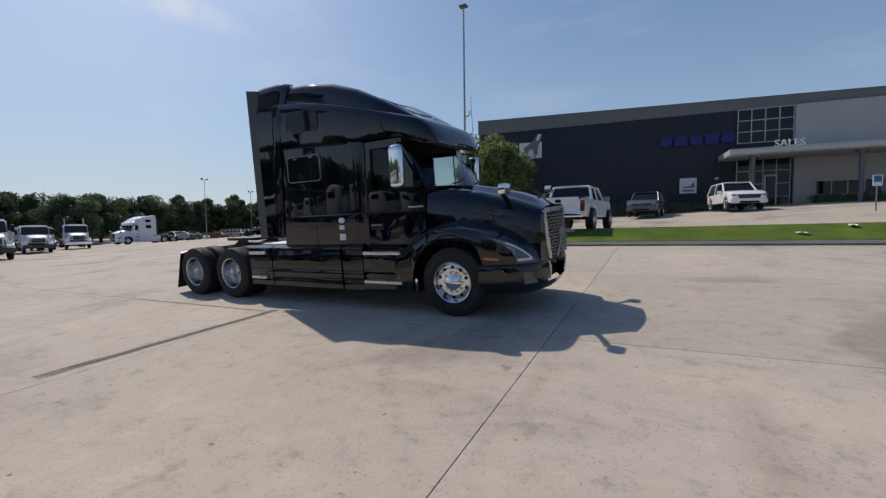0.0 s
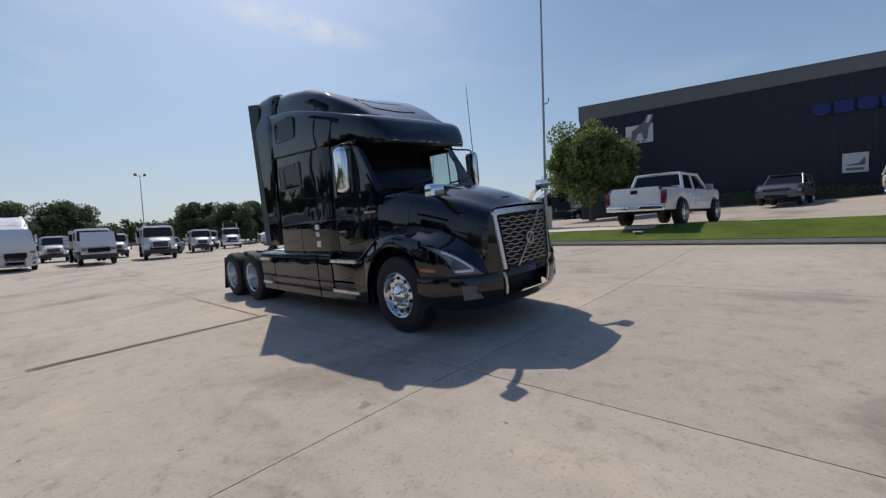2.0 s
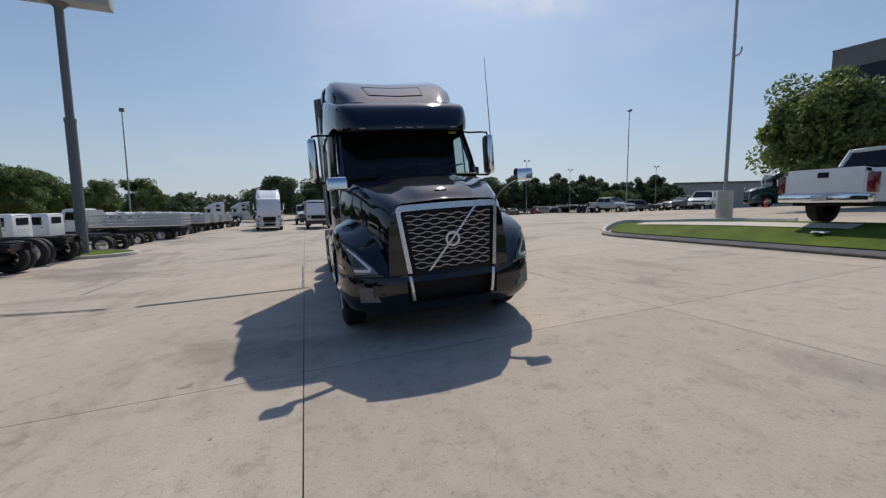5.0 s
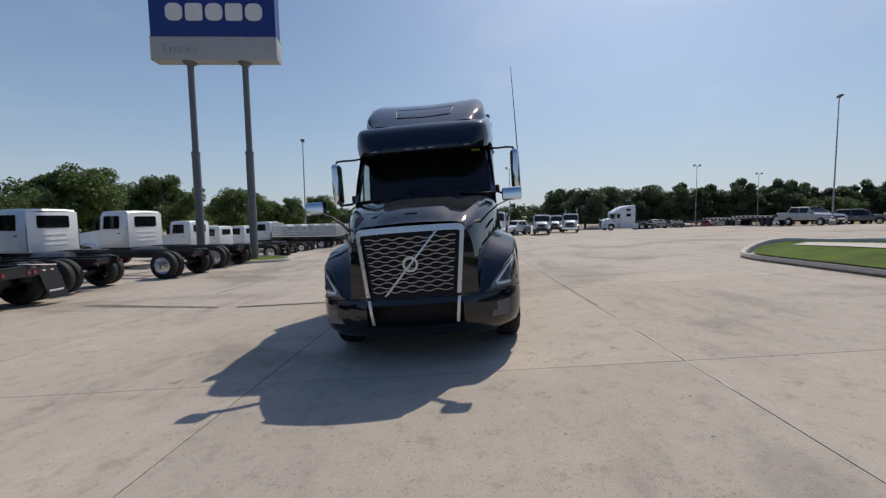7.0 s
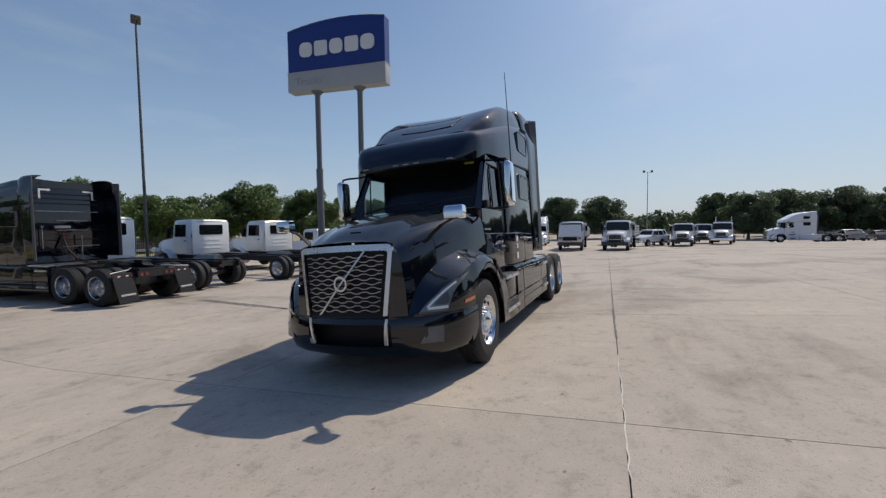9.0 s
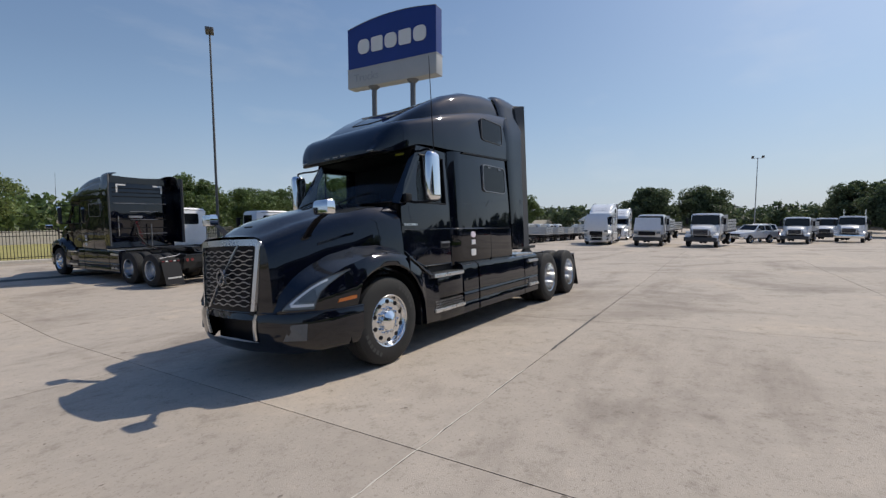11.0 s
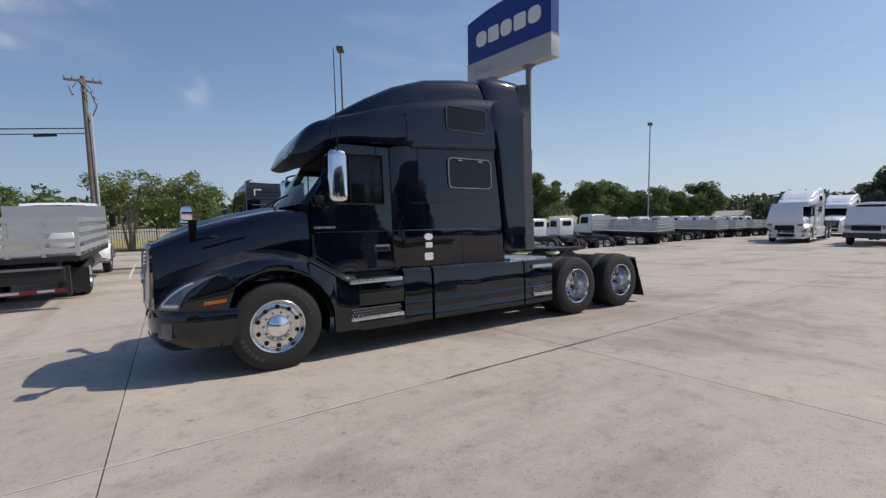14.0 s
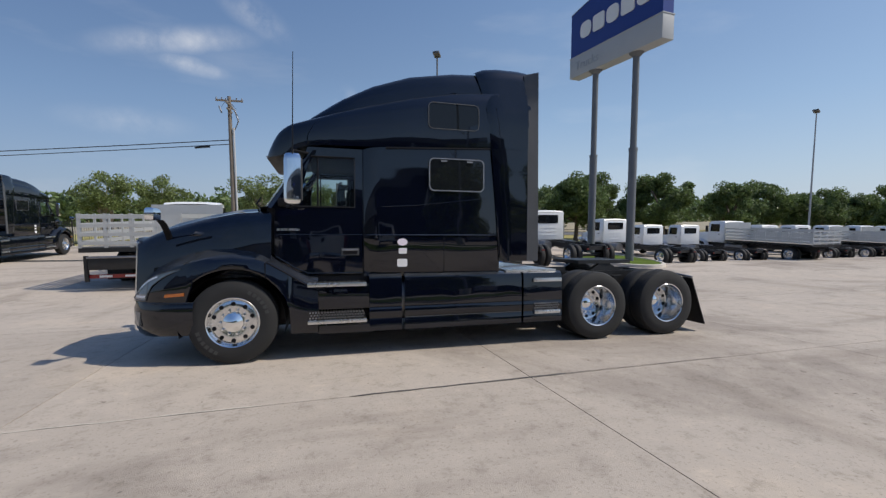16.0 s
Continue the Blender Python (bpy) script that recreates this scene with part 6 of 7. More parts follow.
    for x, sg2 in ((gp[1][0], 1), (gp[2][0], -1)):
        part("roof_edge", tube([(x, -wt, H - 0.075), (x + sg2 * 0.02, 0, H - 0.055), (x, wt, H - 0.075)], 0.05, k=8), paint, t)
    if kind == "pickup":
        part("cab_rear", box(gp[3][0] - 0.03, gp[3][0] + 0.03, -wb - 0.02, wb + 0.02, belt - 0.02, belt + 0.10), paint, t)
        x1 = gp[3][0] - 0.08
        bed = part("cargo_bed", box(-h2 + 0.09, x1, -W + 0.16, W - 0.16, belt + 0.036, belt + 0.045), BLACK_PLASTIC, t)
        part("tailgate", box(-h2 - 0.02, -h2 + 0.05, -W + 0.20, W - 0.20, lo + 0.2, belt + 0.02), paint, t, bevel=0.015)
        part("tailgate_handle", box(-h2 - 0.03, -h2 - 0.01, -0.11, 0.11, belt - 0.18, belt - 0.06), BLACK_PLASTIC, t)
        part("brake_lamp", box(gp[2][0] - 0.03, gp[2][0] + 0.05, -0.14, 0.14, H - 0.045, H - 0.0), RED_LENS, t)
    return t


def build_daycab(m, label, body="", tandem=False, hood_up=False, wb=7.2, group="", paint=None, bed=5.6, stack=False, over=2.0):
    """A medium bonneted lorry: day cab, bonnet, bare frame, and a bed if there is one. Origin under the front axle."""
    paint = paint or WHITE_PAINT
    t = thing("lorry", m, label, "truck", group)
    cz0, cz1 = 0.95, 2.62
    # cab shell with a back window, from rings
    rings = []
    for x, w, z1 in ((-2.22, 1.02, cz1 - 0.10), (-2.15, 1.05, cz1 - 0.02), (-1.4, 1.06, cz1), (-0.95, 1.03, cz1 - 0.02), (-0.82, 0.99, cz1 - 0.14)):
        half = [(w - 0.06, cz0), (w, cz0 + 0.1), (w, 1.75), (w - 0.05, z1 - 0.14), (w - 0.12, z1 - 0.02), (w * 0.5, z1 + 0.015), (0, z1 + 0.02)]
        rings.append([(x, y, z) for y, z in half] + [(x, -y, z) for y, z in half[-2::-1]])
    bm = loft(rings)
    part("cab", bm, paint, t, "white day cab")
    part("cab_back", box(-2.23, -2.19, -0.98, 0.98, cz0, cz1 - 0.12), paint, t, bevel=0.02)
    part("back_window", prism(rounded(-0.62, 0.62, 1.88, 2.36, 0.06), "x", -2.245, -2.225), DARK_GLASS, t)
    for z in (1.2, 1.4, 1.6):
        part("back_rib", box(-2.245, -2.225, -0.5, 0.5, z, z + 0.05), paint, t)
    part("windscreen", loft([[(-0.80 + 0.10 * (1 - abs(k)), k * 0.95, 1.72), (-0.84 + 0.06 * (1 - abs(k)), k * 0.93, cz1 - 0.16)] for k in (-1, -0.5, 0, 0.5, 1)]), DARK_GLASS, t)
    part("cab_front", box(-0.9, -0.78, -0.98, 0.98, cz0, 1.74), paint, t, bevel=0.02)
    for s in (1, -1):
        d = part("door", box(-1.98, -0.95, *sorted((s * 1.04, s * 1.068)), 1.05, 1.74), paint, t, bevel=0.02)
        part("door_window", prism([(-1.85, 1.80), (-1.05, 1.80), (-1.12, 2.38), (-1.85, 2.38)], "y", s * 1.025, s * 1.062), DARK_GLASS, d)
        part("door_handle", box(-1.9, -1.75, *sorted((s * 1.06, s * 1.085)), 1.58, 1.62), BLACK_PLASTIC, d)
        part("door_mirror", box(-0.98, -0.86, *sorted((s * 1.18, s * 1.36)), 1.75, 2.25), BLACK_PLASTIC, t, bevel=0.03)
        part("mirror_arm", tube([(-0.9, s * 1.0, 2.2), (-0.92, s * 1.25, 2.22)], 0.018, k=5), BLACK_PLASTIC, t)
        part("step", box(-1.8, -0.95, *sorted((s * 0.8, s * 1.12)), 0.50, 0.56), STEEL, t)
        part("tank", rod((-2.3, s * 0.75, 0.72), (-3.7, s * 0.75, 0.72), 0.27, k=18), STEEL, t)
    # bonnet and wings
    if hood_up:
        part("bonnet", loft([[(1.05, y, 0.75), (1.35, y, 1.35), (1.0, y * 0.95, 2.35), (0.7, y * 0.9, 2.30)] for y in (-0.98, -0.7, 0, 0.7, 0.98)]), paint, t, "white bonnet tilted open")
        part("grille", box(1.30, 1.42, -0.62, 0.62, 0.95, 1.25), BLACK_PLASTIC, t, bevel=0.02)
        part("engine", box(-0.75, 0.7, -0.4, 0.4, 0.7, 1.6), FRAME_BLACK, t)
        for s in (1, -1):
            part("headlamp", box(1.2, 1.38, *sorted((s * 0.68, s * 0.95)), 1.05, 1.25), LAMP_GLASS, t, bevel=0.03)
    else:
        rings = []
        for x, w, z in ((-0.80, 0.82, 1.76), (-0.3, 0.80, 1.74), (0.4, 0.74, 1.66), (0.85, 0.68, 1.56), (0.98, 0.62, 1.44)):
            half = [(w, 0.95), (w, z - 0.18), (w - 0.07, z - 0.04), (w * 0.6, z), (0, z + 0.02)]
            rings.append([(x, y, zz) for y, zz in half] + [(x, -y, zz) for y, zz in half[-2::-1]])
        part("bonnet", loft(rings), paint, t)
        part("grille_surround", box(0.90, 1.02, -0.56, 0.56, 0.95, 1.46), paint, t, bevel=0.04)
        part("grille", box(0.98, 1.05, -0.48, 0.48, 1.0, 1.40), BLACK_PLASTIC, t, bevel=0.02)
        for i in range(3):
            part("grille_bar", box(1.04, 1.06, -0.46, 0.46, 1.08 + i * 0.11, 1.11 + i * 0.11), STEEL, t)
        for s in (1, -1):
            part("wing", loft([[(0.66 * math.cos(a) * 1.05, s * y, 0.50 + 0.60 * math.sin(a) + (0.06 if y < 0.9 else 0)) for y in (0.70, 0.86, 1.08, 1.10)] for a in [radians(5 + 172 * i / 12) for i in range(13)]]), paint, t)
            part("headlamp", box(0.72, 0.96, *sorted((s * 0.66, s * 0.98)), 1.02, 1.24), LAMP_CLEAR, t, bevel=0.04)
    part("bumper", box(0.88, 1.10, -1.08, 1.08, 0.48, 0.80), GREY_PLASTIC if not stack else CHROME, t, bevel=0.04)
    if stack:
        for s in (1, -1):
            part("exhaust_pipe", rod((-2.4, s * 0.8, 0.9), (-2.4, s * 0.8, 3.3), 0.07, k=12), CHROME, t)
    end = -wb - (over if not tandem else 2.4)
    for s in (1, -1):
        part("frame_rail", box(end, 0.8, *sorted((s * 0.38, s * 0.46)), 0.72, 0.96), FRAME_BLACK, t)
        part("tail_lamp", box(end - 0.03, end + 0.02, *sorted((s * 0.47, s * 0.60)), 0.78, 0.84), DARK_RED, t)
    for i in range(5):
        x = -2.6 + (end + 2.8) * i / 4
        part("cross_member", box(x - 0.05, x + 0.05, -0.4, 0.4, 0.75, 0.93), FRAME_BLACK, t)
    part("axle_beam", rod((-wb, -0.9, 0.49), (-wb, 0.9, 0.49), 0.09), FRAME_BLACK, t)
    part("front_axle", rod((0, -0.85, 0.49), (0, 0.85, 0.49), 0.06), FRAME_BLACK, t)
    part("underbody", box(-2.2, 0.6, -0.4, 0.4, 0.5, 1.0), FRAME_BLACK, t)
    for s in (1, -1):
        small_wheel(t, 0.0, s * 0.93, s, 0.49, 0.26)
        for x in ((-wb, -wb - 1.3) if tandem else (-wb,)):
            part("tyre", spin([(-0.12, 0.3), (-0.125, 0.42), (-0.09, 0.48), (-0.07, 0.49), (0.07, 0.49), (0.09, 0.48), (0.125, 0.42), (0.12, 0.3)], (x, s * 0.70, 0.49), s, 28), RUBBER, t)
            ty = part("tyre", spin([(-0.12, 0.3), (-0.125, 0.42), (-0.09, 0.48), (-0.07, 0.49), (0.07, 0.49), (0.09, 0.48), (0.125, 0.42), (0.12, 0.3)], (x, s * 1.0, 0.49), s, 28), RUBBER, t)
            part("rim", spin([(0.115, 0.31), (0.125, 0.29), (0.03, 0.26), (-0.02, 0.22), (-0.02, 0.10), (0.08, 0.09), (0.09, 0.0)], (x, s * 1.0, 0.49), s, 24), ALU, ty)
    if body:
        z = 1.08
        b0, b1, W = end - 0.1, min(-2.5, end + bed), 1.25
        bd = part("flatbed", box(b0, b1, -W, W, z, z + 0.12), FRAME_BLACK, t, "flat load bed")
        part("bed_floor", box(b0 + 0.02, b1 - 0.02, -W + 0.03, W - 0.03, z + 0.12, z + 0.14), surf_floor, bd)
        part("headboard", box(b1 - 0.04, b1, -W, W, z + 0.12, z + 1.42), ALU_BRUSHED, bd)
        for s in (1, -1):
            n = max(4, int((b1 - b0) / 0.75))
            for i in range(n + 1):
                x = b0 + 0.04 + (b1 - b0 - 0.08) * i / n
                part("stake", box(x - 0.03, x + 0.03, *sorted((s * (W - 0.05), s * W)), z + 0.12, z + 1.06), ALU_BRUSHED, bd)
            for k in range(4):
                zz = z + 0.20 + k * 0.24
                part("stake_rail", box(b0 + 0.02, b1 - 0.02, *sorted((s * (W - 0.018), s * (W + 0.012))), zz, zz + 0.12), ALU_BRUSHED, bd)
        for i in range(5):
            y = -W + 0.04 + (2 * W - 0.08) * i / 4
            part("stake", box(b0, b0 + 0.05, y - 0.04, y + 0.04, z + 0.12, z + 1.06), ALU_BRUSHED, bd)
        for k in range(4):
            zz = z + 0.20 + k * 0.24
            part("stake_rail", box(b0 - 0.012, b0 + 0.018, -W + 0.02, W - 0.02, zz, zz + 0.10), ALU_BRUSHED, bd)
        if body == "lift":
            part("lift_gate", box(b0 - 0.25, b0 - 0.02, -0.95, 0.95, 0.62, 0.98), FRAME_BLACK, t, "folded black lift gate", bevel=0.02)
            part("gate_bar", rod((b0 - 0.27, -0.95, 0.96), (b0 - 0.27, 0.95, 0.96), 0.03), STEEL, t)
            bar = part("rear_guard", box(b0 - 0.12, b0 - 0.04, -1.05, 1.05, 0.38, 0.48), RED_PAINT, t, "red and white taped rear guard")
            for y in (-0.75, -0.15, 0.45):
                part("tape", box(b0 - 0.125, b0 - 0.118, y, y + 0.3, 0.40, 0.46), STICKER_WHITE, bar)
            for s in (1, -1):
                part("gate_arm", box(b0 - 0.2, b0 - 0.1, *sorted((s * 0.98, s * 1.06)), 0.3, 1.0), FRAME_BLACK, t)
                part("mud_flap", box(-wb - 0.72, -wb - 0.70, *sorted((s * 0.55, s * 1.2)), 0.15, 0.8), RUBBER, t)
            part("load_bundle", loft([[(b1 - 0.9 + r * 0.25 * math.cos(a), -0.25 + r * 0.42 * math.sin(a), z + 0.14 + hh) for a in [i * math.pi / 4 for i in range(8)]] for r, hh in ((0.9, 0.0), (1.05, 0.25), (0.7, 0.5), (0.25, 0.55))], close=True, caps=True), SIGN_WHITE, bd, "white wrapped bundle")
    return t


ALU_BRUSHED = surf("brushed_aluminium", (0.55, 0.56, 0.56), 0.4, metal=0.5, var=0.08, scale=2)
surf_floor = surf("bed_planks", (0.22, 0.20, 0.17), 0.8, var=0.25, scale=5)

# row of bare chassis along the south side, noses to the fence
small = Matrix.Scale(0.99, 4)
build_daycab(on(-4.87, -17.95, -81.2), "white day cab lorry on a bare black chassis", wb=7.0, over=0.75, group="chassis row")
build_daycab(on(-9.82, -18.16, -92.0), "white day cab lorry on a long bare black chassis", wb=7.7, over=0.75, group="chassis row")
build_daycab(on(-13.3, -17.2, -92.0), "white day cab lorry on a short bare black chassis", wb=6.4, over=0.75, group="chassis row")
less = Matrix.Scale(0.88, 4)
medium = build_daycab(on(-18.42, -17.81, -90.3) @ less, "white medium lorry on a bare black chassis", wb=7.7, over=0.8, group="chassis row")
for x, y in ((-21.47, -17.81), (-24.42, -17.8), (-31.42, -17.79), (-34.57, -17.78), (-51.39, -17.65), (-54.64, -17.63)):
    copy_thing(medium, on(x, y, -90) @ less)
staked = build_daycab(on(-27.87, -17.79, -89.3) @ less, "white lorry with a bright stake-sided flat bed", body="stake", wb=7.0, over=1.4, bed=6.4, group="stake-bed row")
for x, y in ((-37.82, -17.72), (-41.16, -17.7), (-44.5, -17.68), (-47.95, -17.67)):
    copy_thing(staked, on(x, y, -90) @ less)
build_daycab(on(4.24, -14.61, -89.4), "white lorry with an aluminium stake bed and folded lift gate", body="lift", wb=5.6)
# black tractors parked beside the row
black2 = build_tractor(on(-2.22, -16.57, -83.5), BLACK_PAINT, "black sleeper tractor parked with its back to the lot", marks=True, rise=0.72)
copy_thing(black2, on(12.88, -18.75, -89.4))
# west row facing the lot
white_tractor = build_tractor(on(-59.7, 20.8, -82) @ Matrix.Scale(0.95, 4), WHITE_PAINT, "white sleeper tractor parked far across the lot")
raised = copy_thing(white_tractor, on(-35.04, -5.56, 6.2) @ small)
tagged(raised, "white sleeper tractor with its bonnet tilted open", "truck")
bon = part("raised_bonnet", loft([[(1.05, y * 1.05, 0.95), (1.62, y * 1.08, 1.15), (1.72, y * 1.05, 1.7), (1.45, y * 0.95, 2.55), (1.25, y * 0.9, 2.85), (1.15, y * 0.9, 2.8)] for y in (-0.98, -0.8, -0.4, 0, 0.4, 0.8, 0.98)]), WHITE_PAINT, raised, "white bonnet tilted forward")
part("grille", box(1.60, 1.74, -0.55, 0.55, 0.95, 1.30), BLACK_PLASTIC, bon, bevel=0.03)
for q in (1, -1):
    part("headlamp", box(1.55, 1.74, *sorted((q * 0.72, q * 1.0)), 1.25, 1.42), LAMP_GLASS, bon, bevel=0.03)
copy_thing(white_tractor, on(-48.69, -6.86, 5.6) @ small)
copy_thing(white_tractor, on(-81.0, -21.58, -80.8))
copy_thing(white_tractor, on(-84.05, -17.72, -80.8))
build_daycab(on(-34.24, -1.35, 1.5) @ small, "white lorry with its bonnet tilted open", hood_up=True, body="stake", wb=5.4, group="west row")
lorry = build_daycab(on(-34.04, 2.41, -6.5) @ small, "white bonneted lorry facing the lot", body="stake", wb=5.4, group="west row")
for x, y, a in ((-52.29, -3.07, -4.5), (-51.79, 1.73, -4.5), (-49.14, 9.25, -10.5), (-58.96, 12.72, -12.5)):
    copy_thing(lorry, on(x, y, a) @ small)
build_daycab(on(-53.07, 13.73, -14.6) @ small, "white bonneted lorry with chrome stacks and bumper", stack=True, tandem=True, wb=5.0)
build_car(on(-50.72, 5.94, -35.4), WHITE_PAINT, "white pickup truck parked behind the lorries", "pickup", 0.40, H=1.9, L=5.3, nose=1.2)
build_car(on(-56.71, 7.31, 9.6), WHITE_PAINT, "white high-roofed suv parked far off", "suv", 0.38, L=5.2, H=2.0)

# cars by the building
build_car(pose(-0.97, 12.55, 0.93, 0, 0, 88.2), WHITE_PAINT, "white lifted pickup truck with dark windows and chrome bumper", "pickup", 0.45, L=6.1, W=0.96, H=1.86, nose=1.34)
build_car(on(1.1, 25.1, -94), GREY_PAINT, "dark grey suv parked facing the lot", "suv", 0.37, L=4.7, W=0.94, H=1.70, nose=1.08)
build_car(on(6.1, 25.7, -79), WHITE_PAINT, "large white suv parked nose out at the entrance", "suv", 0.38, L=4.9, W=0.96, H=1.80, nose=1.14)
# cars to the north-west
for x, y, a, p, k, lb in ((-39.07, 34.14, 12.2, SILVER_PAINT, "pickup", "silver and dark pickup truck parked along the far drive"), (-46.5, 45.32, 50.3, GREY_PAINT, "suv", "grey suv parked on the far drive"), (-42.46, 48.26, -110.5, BROWN_PAINT, "pickup", "brown pickup truck parked by the drive"), (-35.7, 42.58, -100.6, GREY_PAINT, "pickup", "dark pickup truck parked by the drive"), (-26.37, 34.72, -58.8, WHITE_PAINT, "suv", "white suv parked beyond the lamp pole"),
                         (-62.24, 28.89, 174.7, SILVER_PAINT, "sedan", "silver saloon car parked far off"), (-68.15, 34.41, 169.6, GREY_PAINT, "sedan", "dark saloon car parked far off"), (-62.73, 39.89, 174.7, SILVER_PAINT, "sedan", "silver saloon car parked far off"), (-71.36, 42.13, 174.7, RED_PAINT, "sedan", "red saloon car parked far off"), (-64.85, 48.7, 174.7, WHITE_PAINT, "suv", "white suv parked far off"), (-48.66, 45.33, -175.2, RED_PAINT, "suv", "red suv parked far off"), (-56.19, 51.96, -175.2, GREY_PAINT, "pickup", "grey pickup truck parked far off")):
    build_car(on(x, y, a), p, lb, k, 0.36, L=4.8 if k != "pickup" else 5.6, H={"suv": 1.75, "sedan": 1.45, "pickup": 1.85}[k], nose={"suv": 1.05, "sedan": 0.98, "pickup": 1.15}[k])
# dark green tractor and white box trailer beside the building
build_tractor(on(-22.6, 37.0, -118.0) @ Matrix.Scale(0.95, 4), GREEN_PAINT, "dark green sleeper tractor parked beside the building")
tr = thing("box_trailer", on(-18.3, 45.1, -118.0), "long white box trailer beside the building", "trailer")
part("body", box(-5, 5, -1.28, 1.28, 1.2, 4.0), WHITE_PAINT, tr, bevel=0.03)
part("skirt", box(-4, 3, -1.2, 1.2, 0.6, 1.15), GREY_PLASTIC, tr)
part("side_rail", box(-5.01, 5.01, -1.3, 1.3, 1.15, 1.28), STEEL, tr)
for x in (-4.2, -2.9):
    for s in (1, -1):
        part("tyre", spin([(-0.14, 0.3), (-0.14, 0.44), (-0.09, 0.5), (0.09, 0.5), (0.14, 0.44), (0.14, 0.3), (0.0, 0.0)], (x, s * 1.05, 0.5), s, 24), RUBBER, tr)
# low flatbed trailers on the far drive
ft = thing("flatbed_trailer", on(-46.55, 34.32, 174.7), "low black flatbed trailer with striped edge", "trailer", "flatbed trailers")
part("deck", box(-4.5, 4.5, -1.2, 1.2, 0.95, 1.15), FRAME_BLACK, ft)
for i in range(9):
    part("edge_mark", box(-4.4 + i, -3.9 + i, 1.2, 1.215, 0.98, 1.1), STICKER_WHITE, ft)
for x in (-3.5, -2.3):
    for s in (1, -1):
        part("tyre", spin([(-0.14, 0.3), (-0.14, 0.42), (-0.09, 0.47), (0.09, 0.47), (0.14, 0.42), (0.14, 0.3), (0.0, 0.0)], (x, s * 1.0, 0.47), s, 20), RUBBER, ft)
copy_thing(ft, on(-57.34, 36.57, 177.7))

# sign post, litter and a cone
PAPER = surf("paper_white", (0.78, 0.77, 0.74), 0.8, var=0.1, scale=9)
SIGN_FACE = surf("sign_face_blue", (0.05, 0.12, 0.32), 0.4, var=0.05)
CONE_RED = surf("cone_orange", (0.55, 0.07, 0.02), 0.5, var=0.1)
sp = thing("sign_post", on(10.04, 17.2, 6), "small blue and white parking sign on a thin post", "sign")
part("post", rod((0, 0, -0.1), (0, 0, 1.40), 0.025), STEEL, sp)
face = part("sign_face", prism(rounded(-0.16, 0.16, 0.98, 1.44, 0.03), "y", -0.045, -0.03), SIGN_WHITE, sp)
part("sign_panel", box(-0.12, 0.12, -0.050, -0.044, 1.14, 1.40), SIGN_FACE, face)
for x, y, yaw in ((-0.79, 9.09, 20), (7.28, 9.65, 75), (6.02, 8.92, 140)):
    lt = thing("litter", pose(x, y, lawn_z(x, y) + 0.03, 0, 0, yaw), "crumpled pale scrap of paper on the lawn", "litter", "scraps on the lawn")
    part("sheet", loft([[(-0.16, -0.09, 0.0), (-0.05, -0.11, 0.04), (0.07, -0.10, 0.01), (0.17, -0.07, 0.05)], [(-0.15, 0.0, 0.05), (-0.04, 0.01, 0.015), (0.06, 0.0, 0.055), (0.16, 0.02, 0.02)], [(-0.13, 0.08, 0.01), (-0.03, 0.10, 0.05), (0.08, 0.09, 0.02), (0.15, 0.08, 0.05)]]), PAPER, lt, smooth=0)
cone = thing("traffic_cone", on(-18.6, 32.2), "orange traffic cone on the parking", "cone")
part("base", box(-0.18, 0.18, -0.18, 0.18, 0.0, 0.04), CONE_RED, cone, bevel=0.01)
shell = part("shell", rod((0, 0, 0.04), (0, 0, 0.72), 0.14, r2=0.035, k=16), CONE_RED, cone)
part("band", rod((0, 0, 0.40), (0, 0, 0.52), 0.093, r2=0.074, k=16), SIGN_WHITE, shell)

# ---- trees ----
BARK = surf("bark", (0.13, 0.10, 0.075), 0.95, var=0.3, scale=4, bump=0.6)
PALE_BARK = surf("pale_bark", (0.34, 0.28, 0.22), 0.85, var=0.2, scale=4, bump=0.4)


LEAF = foliage("leaf_green", (0.125, 0.178, 0.06))
LEAF_LIGHT = foliage("leaf_light", (0.17, 0.215, 0.07))
LEAF_DARK = foliage("leaf_dark", (0.10, 0.135, 0.065))


def leaf_cloud(centres, n, size, seed):
    """Many small bent leaves round a set of clump centres (x, y, z, radius)."""
    rng = np.random.default_rng(seed)
    cs = np.array(centres)
    pick = rng.integers(0, len(cs), n)
    d = rng.normal(size=(n, 3))
    d /= np.linalg.norm(d, axis=1)[:, None]
    rad = cs[pick, 3] * rng.random(n) ** 0.45
    p = cs[pick, :3] + d * rad[:, None] * np.array((1, 1, 0.8))
    a = rng.normal(size=(n, 3))
    a /= np.linalg.norm(a, axis=1)[:, None]
    b = np.cross(a, rng.normal(size=(n, 3)))
    b /= np.linalg.norm(b, axis=1)[:, None]
    s = size * rng.uniform(0.6, 1.3, n)[:, None]
    a, b = a * s, b * s * 0.5
    v = np.stack([p - a, p + b, p + a, p - b], axis=1).reshape(-1, 3)
    f = np.arange(4 * n).reshape(-1, 4)
    return v, f


def mesh_of(name, v, f, material):
    me = bpy.data.meshes.new(name)
    me.from_pydata(v.tolist(), [], f.tolist())
    me.materials.append(material)
    return me


